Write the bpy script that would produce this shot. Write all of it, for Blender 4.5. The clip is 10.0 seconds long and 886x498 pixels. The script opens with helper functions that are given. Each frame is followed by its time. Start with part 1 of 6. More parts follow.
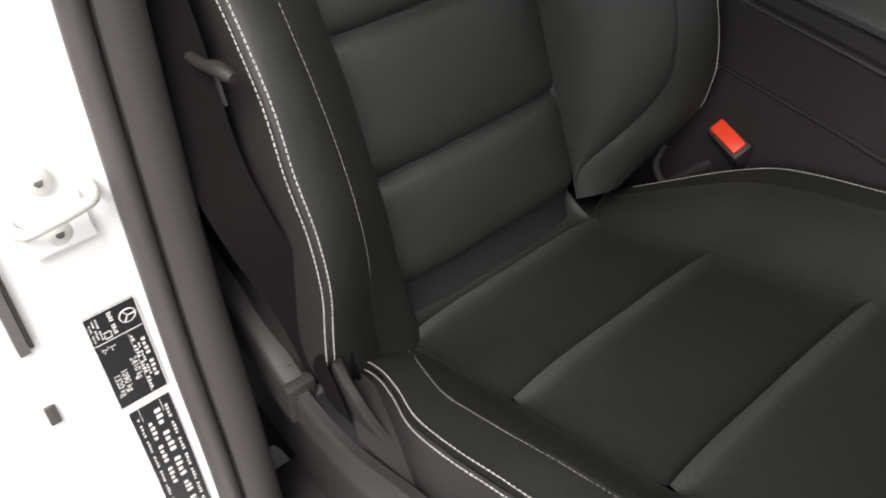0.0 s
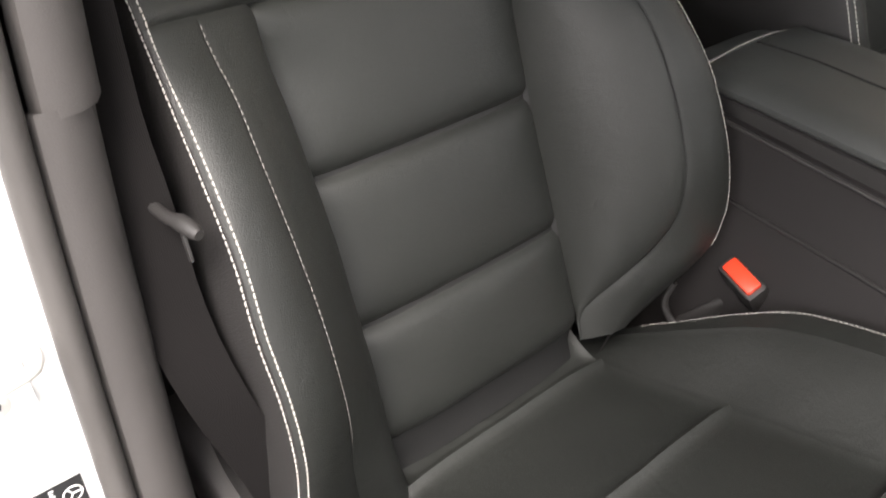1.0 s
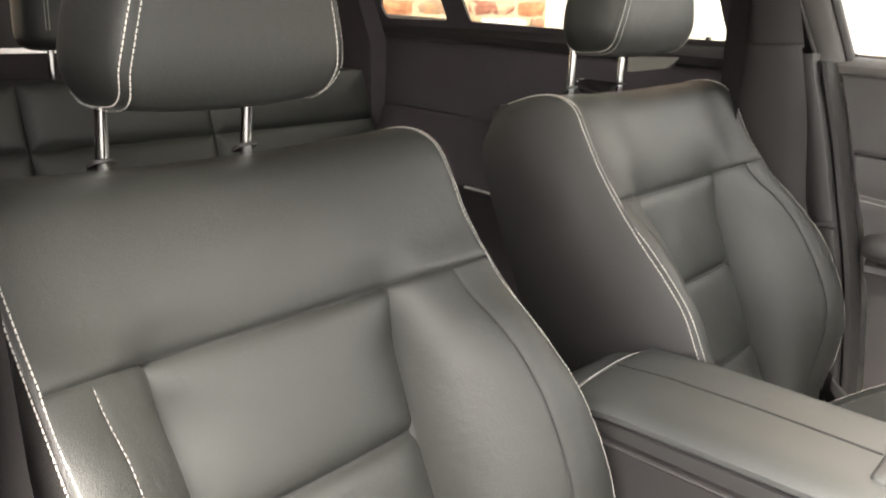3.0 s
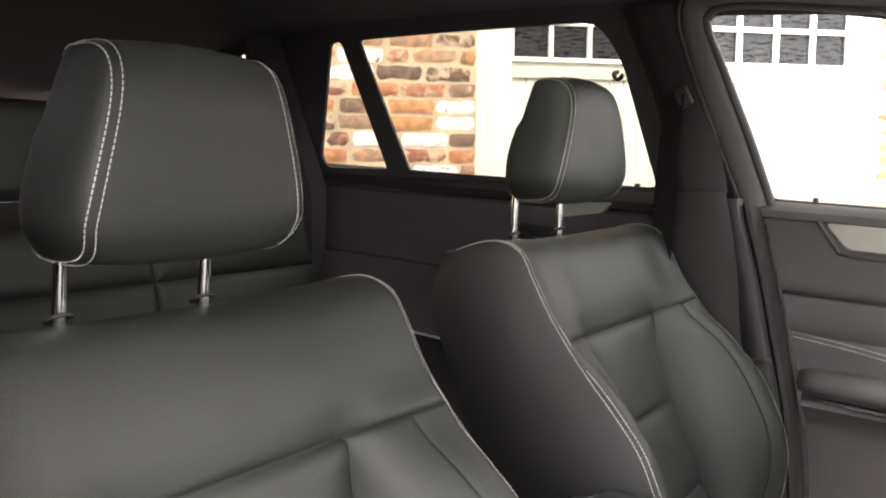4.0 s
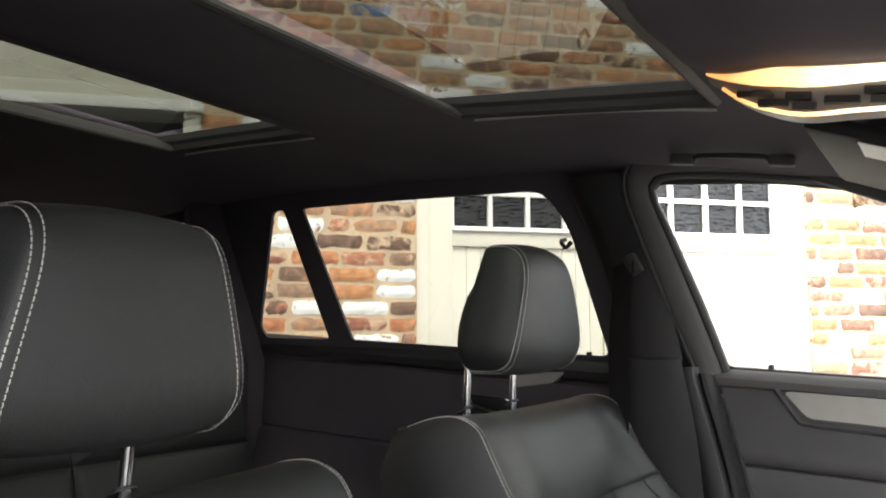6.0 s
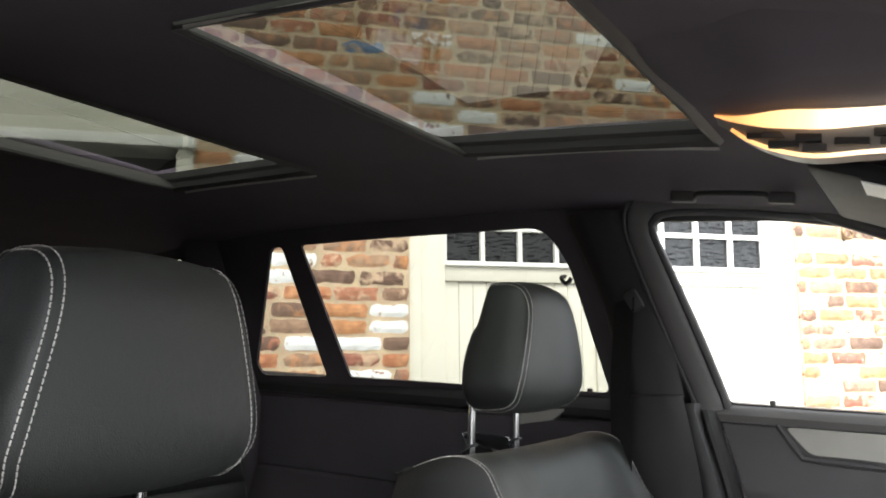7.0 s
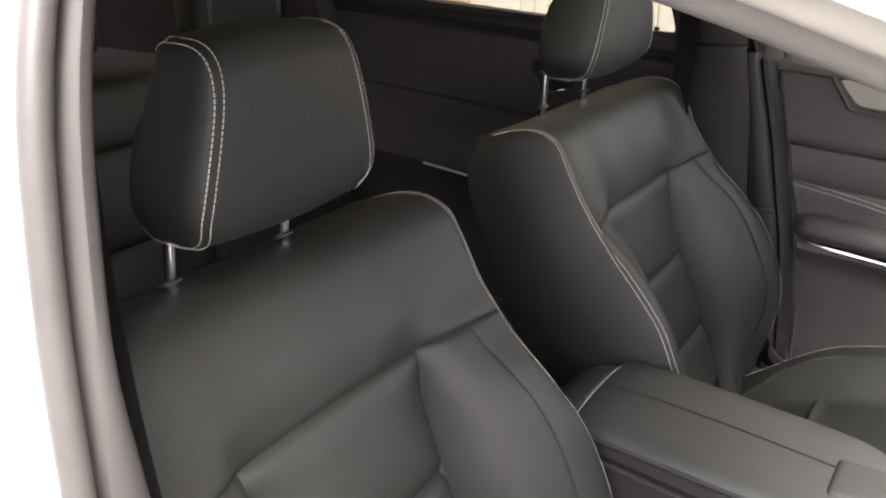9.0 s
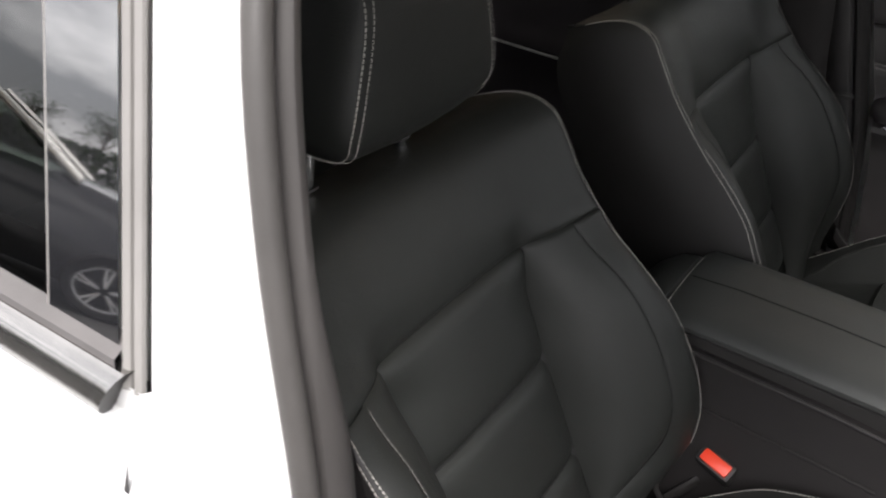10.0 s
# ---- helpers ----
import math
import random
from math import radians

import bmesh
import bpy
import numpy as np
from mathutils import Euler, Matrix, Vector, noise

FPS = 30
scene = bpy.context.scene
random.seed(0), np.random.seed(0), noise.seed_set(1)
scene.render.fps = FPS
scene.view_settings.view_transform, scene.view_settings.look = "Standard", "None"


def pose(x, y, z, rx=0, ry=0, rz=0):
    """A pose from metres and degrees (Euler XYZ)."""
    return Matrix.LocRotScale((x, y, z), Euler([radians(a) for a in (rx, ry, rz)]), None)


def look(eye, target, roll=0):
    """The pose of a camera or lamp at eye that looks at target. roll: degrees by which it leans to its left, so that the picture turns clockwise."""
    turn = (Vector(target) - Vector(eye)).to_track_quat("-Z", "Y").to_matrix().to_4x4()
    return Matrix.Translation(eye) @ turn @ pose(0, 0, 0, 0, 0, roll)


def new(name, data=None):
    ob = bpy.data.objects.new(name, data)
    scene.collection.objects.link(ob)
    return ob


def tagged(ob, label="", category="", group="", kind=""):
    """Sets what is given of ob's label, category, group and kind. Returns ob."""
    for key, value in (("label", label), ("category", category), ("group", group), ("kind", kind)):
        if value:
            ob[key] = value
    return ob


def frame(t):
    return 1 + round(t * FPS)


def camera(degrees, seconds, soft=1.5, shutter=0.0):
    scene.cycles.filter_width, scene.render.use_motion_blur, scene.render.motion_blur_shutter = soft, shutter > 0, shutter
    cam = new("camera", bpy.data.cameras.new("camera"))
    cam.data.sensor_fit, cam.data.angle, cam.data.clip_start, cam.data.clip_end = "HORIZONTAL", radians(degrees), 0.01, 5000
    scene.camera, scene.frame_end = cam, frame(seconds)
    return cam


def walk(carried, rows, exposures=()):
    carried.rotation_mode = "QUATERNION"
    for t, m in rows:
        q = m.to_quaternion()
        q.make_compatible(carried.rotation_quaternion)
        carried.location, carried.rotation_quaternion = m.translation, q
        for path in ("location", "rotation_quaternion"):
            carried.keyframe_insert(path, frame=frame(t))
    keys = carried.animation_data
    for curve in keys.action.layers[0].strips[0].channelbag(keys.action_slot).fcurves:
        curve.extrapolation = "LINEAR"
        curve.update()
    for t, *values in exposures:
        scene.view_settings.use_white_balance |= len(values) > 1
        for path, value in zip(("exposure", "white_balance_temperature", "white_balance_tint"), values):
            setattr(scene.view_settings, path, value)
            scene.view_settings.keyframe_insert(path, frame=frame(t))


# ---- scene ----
cam = camera(54.4, 10.0, 1.9, 0.25)
PATH = [
    (0, (0.474, -0.863, 1.066), (-0.644, 0.11, -0.277), 0.0),
    (0.5, (0.454, -0.816, 1.054), (-0.692, 0.162, -0.261), 0.2),
    (1, (0.419, -0.808, 1.059), (-0.807, 0.26, -0.106), 0.5),
    (1.5, (0.424, -0.8, 1.047), (-0.868, 0.35, 0.043), 0.4),
    (2, (0.421, -0.816, 1.051), (-0.888, 0.443, 0.215), 0.5),
    (2.5, (0.421, -0.82, 1.071), (-0.853, 0.567, 0.4), 0.8),
    (3.8, (0.401, -0.855, 1.09), (-0.76, 0.754, 0.853), 0.3),
    (4, (0.399, -0.856, 1.091), (-0.742, 0.776, 0.912), 0.3),
    (4.5, (0.38, -0.822, 1.094), (-0.729, 0.84, 1.0), 0.2),
    (5, (0.336, -0.8, 1.08), (-0.742, 0.885, 1.06), 0.1),
    (5.5, (0.347, -0.808, 1.092), (-0.7, 0.894, 1.179), 0.0),
    (6, (0.35, -0.813, 1.095), (-0.67, 0.895, 1.303), -0.2),
    (6.2, (0.348, -0.819, 1.094), (-0.667, 0.894, 1.328), -0.2),
    (6.75, (0.338, -0.825, 1.1), (-0.662, 0.89, 1.39), -0.4),
    (7.3, (0.328, -0.83, 1.104), (-0.657, 0.886, 1.365), -0.6),
    (7.5, (0.331, -0.834, 1.114), (-0.679, 0.879, 1.326), -0.6),
    (8, (0.335, -0.856, 1.146), (-0.727, 0.829, 0.968), -0.6),
    (8.5, (0.339, -0.892, 1.217), (-0.725, 0.73, 0.728), -0.3),
    (9, (0.345, -0.928, 1.291), (-0.678, 0.623, 0.55), 0.1),
    (9.5, (0.343, -0.973, 1.338), (-0.661, 0.498, 0.427), 0.1),
    (10, (0.269, -0.992, 1.354), (-0.71, 0.405, 0.311), -0.1),
]
walk(cam, [(t, look(eye, target, roll)) for t, eye, target, roll in PATH],
     [(0.0, 0.65, 6450, 13), (0.5, 0.6, 6450, 13), (1.0, 1.7, 6600, 14), (1.5, 2.55, 6800, 15), (2.0, 2.85, 6900, 14), (2.5, 3.3, 7000, 12), (4.0, 2.5, 6600, 14), (5.0, 2.42, 6500, 13), (5.5, 2.47, 6450, 12.5), (6.0, 2.05, 6250, 11.5),
      (7.5, 2.12, 6080, 10), (8.0, 1.94, 6200, 12), (8.5, 2.2, 6500, 14), (9.0, 2.13, 6600, 17), (9.5, 1.25, 6450, 14), (10.0, 0.68, 6350, 13)])


# ---- world and light ----
world = bpy.data.worlds.new("overcast_sky")
scene.world = world
world.use_nodes = True
wn, wl = world.node_tree.nodes, world.node_tree.links
bg = wn["Background"]
sky = wn.new("ShaderNodeTexSky")
sky.sky_type, sky.sun_disc = "NISHITA", False
sky.sun_elevation, sky.sun_rotation = radians(55), radians(144)
sky.air_density, sky.dust_density = 1.0, 2.5
geo_in = wn.new("ShaderNodeTexCoord")
cloud_map = wn.new("ShaderNodeMapping")
cloud_map.inputs["Scale"].default_value = (1.6, 1.6, 4.5)
cloud = wn.new("ShaderNodeTexNoise")
cloud.inputs["Scale"].default_value, cloud.inputs["Detail"].default_value, cloud.inputs["Roughness"].default_value = 2.2, 6.0, 0.55
cloud_ramp = wn.new("ShaderNodeValToRGB")
cloud_ramp.color_ramp.elements[0].position, cloud_ramp.color_ramp.elements[0].color = 0.36, (3.0, 3.05, 3.1, 1)
cloud_ramp.color_ramp.elements[1].position, cloud_ramp.color_ramp.elements[1].color = 0.66, (14.0, 13.6, 13.0, 1)
blend = wn.new("ShaderNodeMix")
blend.data_type = "RGBA"
blend.inputs[0].default_value = 0.85
wl.new(geo_in.outputs["Generated"], cloud_map.inputs["Vector"])
wl.new(cloud_map.outputs["Vector"], cloud.inputs["Vector"])
wl.new(cloud.outputs["Fac"], cloud_ramp.inputs["Fac"])
wl.new(sky.outputs["Color"], blend.inputs[6])
wl.new(cloud_ramp.outputs["Color"], blend.inputs[7])
wl.new(blend.outputs[2], bg.inputs["Color"])
bg.inputs["Strength"].default_value = 0.185
sun = new("sun", bpy.data.lights.new("sun", "SUN"))
sun.data.energy, sun.data.angle, sun.data.color = 3.1, radians(28), (1.0, 0.96, 0.9)
sun.matrix_world = look((3.0, -4.2, 7.4), (0, 0, 0))


# ---- materials ----
def material(name, colour, rough=0.5, metal=0.0, vary=0.15, vary_scale=6.0, bump=0.0, bump_scale=300.0, bump_kind="noise",
             rough_vary=0.0, spec=0.5, fine=0.0, coat=0.0, crease=0.0):
    """Principled surface with a broad stain, a fine grain, uneven gloss and a relief, all at real size."""
    m = bpy.data.materials.new(name)
    m.use_nodes = True
    n, l = m.node_tree.nodes, m.node_tree.links
    b = n["Principled BSDF"]
    b.inputs["Roughness"].default_value, b.inputs["Metallic"].default_value = rough, metal
    b.inputs["Specular IOR Level"].default_value = spec
    b.inputs["Coat Weight"].default_value = coat
    co = n.new("ShaderNodeTexCoord")
    broad = n.new("ShaderNodeTexNoise")
    broad.inputs["Scale"].default_value, broad.inputs["Detail"].default_value = vary_scale, 4
    l.new(co.outputs["Object"], broad.inputs["Vector"])
    ramp = n.new("ShaderNodeValToRGB")
    c = Vector(colour)
    ramp.color_ramp.elements[0].position, ramp.color_ramp.elements[1].position = 0.3, 0.7
    ramp.color_ramp.elements[0].color = (*(c * (1 - vary)), 1)
    ramp.color_ramp.elements[1].color = (*[min(1, k) for k in c * (1 + vary)], 1)
    l.new(broad.outputs["Fac"], ramp.inputs["Fac"])
    out = ramp.outputs["Color"]
    if fine:
        grain = n.new("ShaderNodeTexNoise")
        grain.inputs["Scale"].default_value, grain.inputs["Detail"].default_value = bump_scale, 2
        l.new(co.outputs["Object"], grain.inputs["Vector"])
        mul = n.new("ShaderNodeMix")
        mul.data_type, mul.blend_type = "RGBA", "OVERLAY"
        mul.inputs[0].default_value = fine
        l.new(out, mul.inputs[6])
        l.new(grain.outputs["Color"], mul.inputs[7])
        out = mul.outputs[2]
    l.new(out, b.inputs["Base Color"])
    if rough_vary:
        rr = n.new("ShaderNodeMapRange")
        rr.inputs["To Min"].default_value, rr.inputs["To Max"].default_value = rough - rough_vary, rough + rough_vary
        rn = n.new("ShaderNodeTexNoise")
        rn.inputs["Scale"].default_value, rn.inputs["Detail"].default_value = vary_scale * 3, 5
        l.new(co.outputs["Object"], rn.inputs["Vector"])
        l.new(rn.outputs["Fac"], rr.inputs["Value"])
        l.new(rr.outputs["Result"], b.inputs["Roughness"])
    if bump:
        if bump_kind == "cells":
            t = n.new("ShaderNodeTexVoronoi")
            t.feature = "F1"
            t.inputs["Scale"].default_value = bump_scale
            h = t.outputs["Distance"]
        elif bump_kind == "weave":
            t = n.new("ShaderNodeTexWave")
            t.inputs["Scale"].default_value = bump_scale
            h = t.outputs["Fac"]
        else:
            t = n.new("ShaderNodeTexNoise")
            t.inputs["Scale"].default_value, t.inputs["Detail"].default_value = bump_scale, 3
            h = t.outputs["Fac"]
        l.new(co.outputs["Object"], t.inputs["Vector"])
        bp = n.new("ShaderNodeBump")
        bp.inputs["Strength"].default_value, bp.inputs["Distance"].default_value = bump, 0.001
        l.new(h, bp.inputs["Height"])
        l.new(bp.outputs["Normal"], b.inputs["Normal"])
        if crease:
            # soft creases of worn hide under the grain
            cr = n.new("ShaderNodeTexNoise")
            cr.inputs["Scale"].default_value, cr.inputs["Detail"].default_value, cr.inputs["Distortion"].default_value = 38.0, 6.0, 1.2
            l.new(co.outputs["Object"], cr.inputs["Vector"])
            cb = n.new("ShaderNodeBump")
            cb.inputs["Strength"].default_value, cb.inputs["Distance"].default_value = crease, 0.003
            l.new(cr.outputs["Fac"], cb.inputs["Height"])
            l.new(cb.outputs["Normal"], bp.inputs["Normal"])
    return m


LEATHER = material("black_leather", (0.0140, 0.0151, 0.0136), 0.54, vary=0.18, vary_scale=5, crease=0.2, bump=0.26, bump_scale=950, bump_kind="cells", rough_vary=0.06, spec=0.5)
LEATHER_PERF = material("black_leather_insert", (0.0146, 0.0158, 0.0142), 0.5, vary=0.16, vary_scale=5, crease=0.2, bump=0.24, bump_scale=1000, bump_kind="cells", rough_vary=0.05, spec=0.5)
VINYL = material("black_vinyl", (0.018, 0.0168, 0.0165), 0.5, vary=0.12, bump=0.3, bump_scale=700, bump_kind="cells", rough_vary=0.05)
PLASTIC = material("grained_plastic", (0.022, 0.0205, 0.020), 0.55, vary=0.1, bump=0.35, bump_scale=900, rough_vary=0.05)
SOFT_PLASTIC = material("soft_dash_plastic", (0.018, 0.0165, 0.0162), 0.68, vary=0.1, spec=0.3, bump=0.3, bump_scale=900, rough_vary=0.05)
# black trim plastic with cabin shade taken into its colour
SHADED_TRIM = material("shaded_black_trim", (0.016, 0.0142, 0.0142), 0.65, vary=0.1, spec=0.25, bump=0.25, bump_scale=900)
# two paler tones with daylight already in the colour
LIT_GREY = material("lit_grey", (0.19, 0.178, 0.165), 0.45, vary=0.1, vary_scale=10, bump=0.15, bump_scale=400)
LIT_BEIGE = material("lit_rail_beige", (0.50, 0.47, 0.42), 0.5, vary=0.06, vary_scale=6, bump=0.1, bump_scale=400)
# paler copy of the black leather, with windscreen sky sheen in its colour
LIT_LID = material("lit_armrest_leather", (0.044, 0.046, 0.0444), 0.52, vary=0.12, vary_scale=5, bump=0.2, bump_scale=900, bump_kind="cells", rough_vary=0.05)
BRONZE = material("aged_bronze", (0.20, 0.13, 0.07), 0.5, 0.7, vary=0.3, vary_scale=60)
DARK_TRIM = material("dark_pillar_trim", (0.026, 0.0235, 0.023), 0.6, vary=0.1, bump=0.25, bump_scale=900)
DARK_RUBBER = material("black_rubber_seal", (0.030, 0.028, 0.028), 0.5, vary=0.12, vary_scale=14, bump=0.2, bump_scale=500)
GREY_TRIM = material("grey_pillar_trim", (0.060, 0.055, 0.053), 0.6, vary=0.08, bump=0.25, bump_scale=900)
RUBBER = material("rubber_seal", (0.072, 0.067, 0.064), 0.45, vary=0.12, vary_scale=14, bump=0.2, bump_scale=500, rough_vary=0.06)
HEADLINER = material("black_headliner_cloth", (0.108, 0.094, 0.106), 0.9, vary=0.1, bump=0.5, bump_scale=1100, spec=0.2)
CARPET = material("black_carpet", (0.030, 0.028, 0.028), 0.95, vary=0.25, vary_scale=30, bump=0.8, bump_scale=900, spec=0.1)
# one webbing in two tones; the darker one has the pillar's shade in it
WEBBING_LEFT = material("left_belt_webbing", (0.014, 0.0125, 0.0125), 0.85, vary=0.1, spec=0.15, bump=0.25, bump_scale=500, bump_kind="weave")
WEBBING = material("shaded_belt_webbing", (0.0085, 0.0078, 0.0078), 0.9, vary=0.1, spec=0.05, bump=0.25, bump_scale=500, bump_kind="weave")
THREAD = material("pale_thread", (0.42, 0.40, 0.37), 0.6, vary=0.12, vary_scale=40)
FINE_THREAD = material("fine_grey_thread", (0.20, 0.19, 0.18), 0.65, vary=0.15, vary_scale=40)
FRAME_EDGE = material("weathered_trim", (0.22, 0.21, 0.20), 0.4, vary=0.1, vary_scale=10)
DARK_THREAD = material("dark_thread", (0.008, 0.008, 0.008), 0.7, vary=0.1, vary_scale=40)
CHROME = material("chrome", (0.80, 0.80, 0.80), 0.12, 1.0, vary=0.03)
SATIN = material("satin_aluminium", (0.62, 0.61, 0.58), 0.38, 0.9, vary=0.06, vary_scale=20, bump=0.08, bump_scale=400)
PAINT = material("white_car_paint", (0.80, 0.80, 0.79), 0.25, vary=0.015, vary_scale=3, coat=0.6)
RED = material("red_buckle_button", (0.80, 0.055, 0.02), 0.35, vary=0.1)
LABEL_BLACK = material("label_black", (0.012, 0.012, 0.013), 0.4, vary=0.08)
LABEL_WHITE = material("label_print", (0.82, 0.82, 0.80), 0.5, vary=0.03)
CREAM = material("cream_painted_timber", (0.66, 0.63, 0.53), 0.45, vary=0.05, vary_scale=4, bump=0.15, bump_scale=120, rough_vary=0.06)
WHITE_WOOD = material("white_glazing_bar", (0.80, 0.79, 0.74), 0.45, vary=0.04)
MORTAR = material("sandy_mortar", (0.50, 0.385, 0.255), 0.95, vary=0.25, vary_scale=9, bump=0.9, bump_scale=140, fine=0.4)
TARMAC = material("tarmac_drive", (0.055, 0.054, 0.052), 0.9, vary=0.25, vary_scale=1.5, bump=0.9, bump_scale=160, fine=0.5)
LEAF = material("hedge_leaf", (0.055, 0.085, 0.03), 0.6, vary=0.4, vary_scale=3)
BARK = material("bark", (0.10, 0.075, 0.055), 0.9, vary=0.3, vary_scale=12, bump=0.8, bump_scale=60)
DARK_PAINT = material("dark_grey_car_paint", (0.016, 0.017, 0.019), 0.2, vary=0.05, coat=0.8)
TYRE = material("tyre_rubber", (0.02, 0.02, 0.02), 0.8, vary=0.1)
ALLOY = material("alloy_wheel", (0.72, 0.72, 0.72), 0.5, 0.2, vary=0.05)
ZINC = material("bright_zinc", (0.66, 0.65, 0.62), 0.5, 0.25, vary=0.08, vary_scale=40)
DOOR_VINYL = material("leatherette_door_trim", (0.046, 0.042, 0.042), 0.55, vary=0.12, bump=0.3, bump_scale=700, bump_kind="cells", rough_vary=0.05)
DOOR_TOP = material("grey_door_top", (0.105, 0.098, 0.094), 0.5, vary=0.08, bump=0.25, bump_scale=900)
INLAY = material("dull_satin_inlay", (0.30, 0.285, 0.255), 0.5, 0.35, vary=0.06, vary_scale=20, bump=0.08, bump_scale=400)
STRIP_METAL = material("polished_waist_metal", (0.36, 0.35, 0.34), 0.2, 1.0, vary=0.05, vary_scale=20, rough_vary=0.05)
STRIP_RUBBER = material("pale_weathered_rubber", (0.12, 0.112, 0.11), 0.6, vary=0.12, vary_scale=20, bump=0.2, bump_scale=500)
# black lining with its base colour raised to stand in for lens veil
DOOR_CARD = material("matt_lifted_black_lining", (0.070, 0.061, 0.066), 0.8, vary=0.1, bump=0.4, bump_scale=800, spec=0.25)


def brick_material():
    """Reclaimed stock bricks: orange, red, brown and a few blue, many with flaking old whitewash."""
    m = bpy.data.materials.new("reclaimed_brick")
    m.use_nodes = True
    n, l = m.node_tree.nodes, m.node_tree.links
    b = n["Principled BSDF"]
    b.inputs["Roughness"].default_value = 0.9
    info, geo = n.new("ShaderNodeObjectInfo"), n.new("ShaderNodeNewGeometry")
    add = n.new("ShaderNodeMath")
    add.operation = "ADD"
    l.new(info.outputs["Random"], add.inputs[0])
    l.new(geo.outputs["Random Per Island"], add.inputs[1])
    frac = n.new("ShaderNodeMath")
    frac.operation = "FRACT"
    l.new(add.outputs[0], frac.inputs[0])
    ramp = n.new("ShaderNodeValToRGB")
    ramp.color_ramp.interpolation = "CONSTANT"
    tones = ((0.0, (0.38, 0.155, 0.075)), (0.15, (0.24, 0.145, 0.095)), (0.28, (0.45, 0.215, 0.095)), (0.40, (0.135, 0.080, 0.055)), (0.53, (0.31, 0.195, 0.125)),
             (0.64, (0.26, 0.105, 0.068)), (0.75, (0.37, 0.235, 0.145)), (0.85, (0.17, 0.105, 0.072)), (0.93, (0.36, 0.155, 0.088)), (0.985, (0.13, 0.19, 0.30)))
    e = ramp.color_ramp.elements
    e[0].position, e[0].color = 0.0, (*tones[0][1], 1)
    e[1].position, e[1].color = tones[1][0], (*tones[1][1], 1)
    for p, c in tones[2:]:
        k = e.new(p)
        k.color = (*c, 1)
    l.new(frac.outputs[0], ramp.inputs["Fac"])
    co = n.new("ShaderNodeTexCoord")
    shift = n.new("ShaderNodeVectorMath")
    shift.operation = "ADD"
    comb = n.new("ShaderNodeCombineXYZ")
    ten = n.new("ShaderNodeMath")
    ten.operation, ten.inputs[1].default_value = "MULTIPLY", 37.0
    l.new(frac.outputs[0], ten.inputs[0])
    l.new(ten.outputs[0], comb.inputs[0])
    l.new(co.outputs["Object"], shift.inputs[0])
    l.new(comb.outputs[0], shift.inputs[1])
    stain = n.new("ShaderNodeTexNoise")
    stain.inputs["Scale"].default_value, stain.inputs["Detail"].default_value = 30, 7
    l.new(shift.outputs[0], stain.inputs["Vector"])
    mul = n.new("ShaderNodeMix")
    mul.data_type, mul.blend_type = "RGBA", "OVERLAY"
    mul.inputs[0].default_value = 0.55
    # blotches of a second firing colour and smears of old mortar
    blot = n.new("ShaderNodeTexNoise")
    blot.inputs["Scale"].default_value, blot.inputs["Detail"].default_value, blot.inputs["Distortion"].default_value = 17, 5, 0.6
    l.new(shift.outputs[0], blot.inputs["Vector"])
    swap = n.new("ShaderNodeMath")
    swap.operation, swap.inputs[1].default_value = "MULTIPLY", 3.77
    l.new(frac.outputs[0], swap.inputs[0])
    swapped = n.new("ShaderNodeMath")
    swapped.operation = "FRACT"
    l.new(swap.outputs[0], swapped.inputs[0])
    second = n.new("ShaderNodeValToRGB")
    second.color_ramp.interpolation = "CONSTANT"
    se = second.color_ramp.elements
    se[0].position, se[0].color = 0.0, (0.47, 0.235, 0.115, 1)
    se[1].position, se[1].color = 0.35, (0.20, 0.125, 0.09, 1)
    for p, c in ((0.6, (0.52, 0.37, 0.245)), (0.85, (0.40, 0.17, 0.10))):
        k = se.new(p)
        k.color = (*c, 1)
    l.new(swapped.outputs[0], second.inputs["Fac"])
    blot_r = n.new("ShaderNodeMapRange")
    blot_r.inputs["From Min"].default_value, blot_r.inputs["From Max"].default_value = 0.47, 0.60
    blot_r.inputs["To Max"].default_value = 0.8
    l.new(blot.outputs["Fac"], blot_r.inputs["Value"])
    two = n.new("ShaderNodeMix")
    two.data_type = "RGBA"
    l.new(blot_r.outputs["Result"], two.inputs[0])
    l.new(ramp.outputs["Color"], two.inputs[6])
    l.new(second.outputs["Color"], two.inputs[7])
    l.new(two.outputs[2], mul.inputs[6])
    l.new(stain.outputs["Fac"], mul.inputs[7])
    # flaking whitewash on about a quarter of the bricks
    again = n.new("ShaderNodeMath")
    again.operation, again.inputs[1].default_value = "MULTIPLY", 7.31
    l.new(frac.outputs[0], again.inputs[0])
    pick = n.new("ShaderNodeMath")
    pick.operation = "FRACT"
    l.new(again.outputs[0], pick.inputs[0])
    white = n.new("ShaderNodeMapRange")
    white.inputs["From Min"].default_value, white.inputs["From Max"].default_value = 0.74, 0.80
    white.inputs["To Min"].default_value, white.inputs["To Max"].default_value = -0.12, 0.26
    l.new(pick.outputs[0], white.inputs["Value"])
    flake = n.new("ShaderNodeMath")
    flake.operation = "ADD"
    l.new(white.outputs["Result"], flake.inputs[0])
    l.new(stain.outputs["Fac"], flake.inputs[1])
    edge = n.new("ShaderNodeMapRange")
    edge.inputs["From Min"].default_value, edge.inputs["From Max"].default_value = 0.58, 0.67
    l.new(flake.outputs[0], edge.inputs["Value"])
    mix = n.new("ShaderNodeMix")
    mix.data_type = "RGBA"
    mix.inputs[7].default_value = (0.72, 0.72, 0.70, 1)
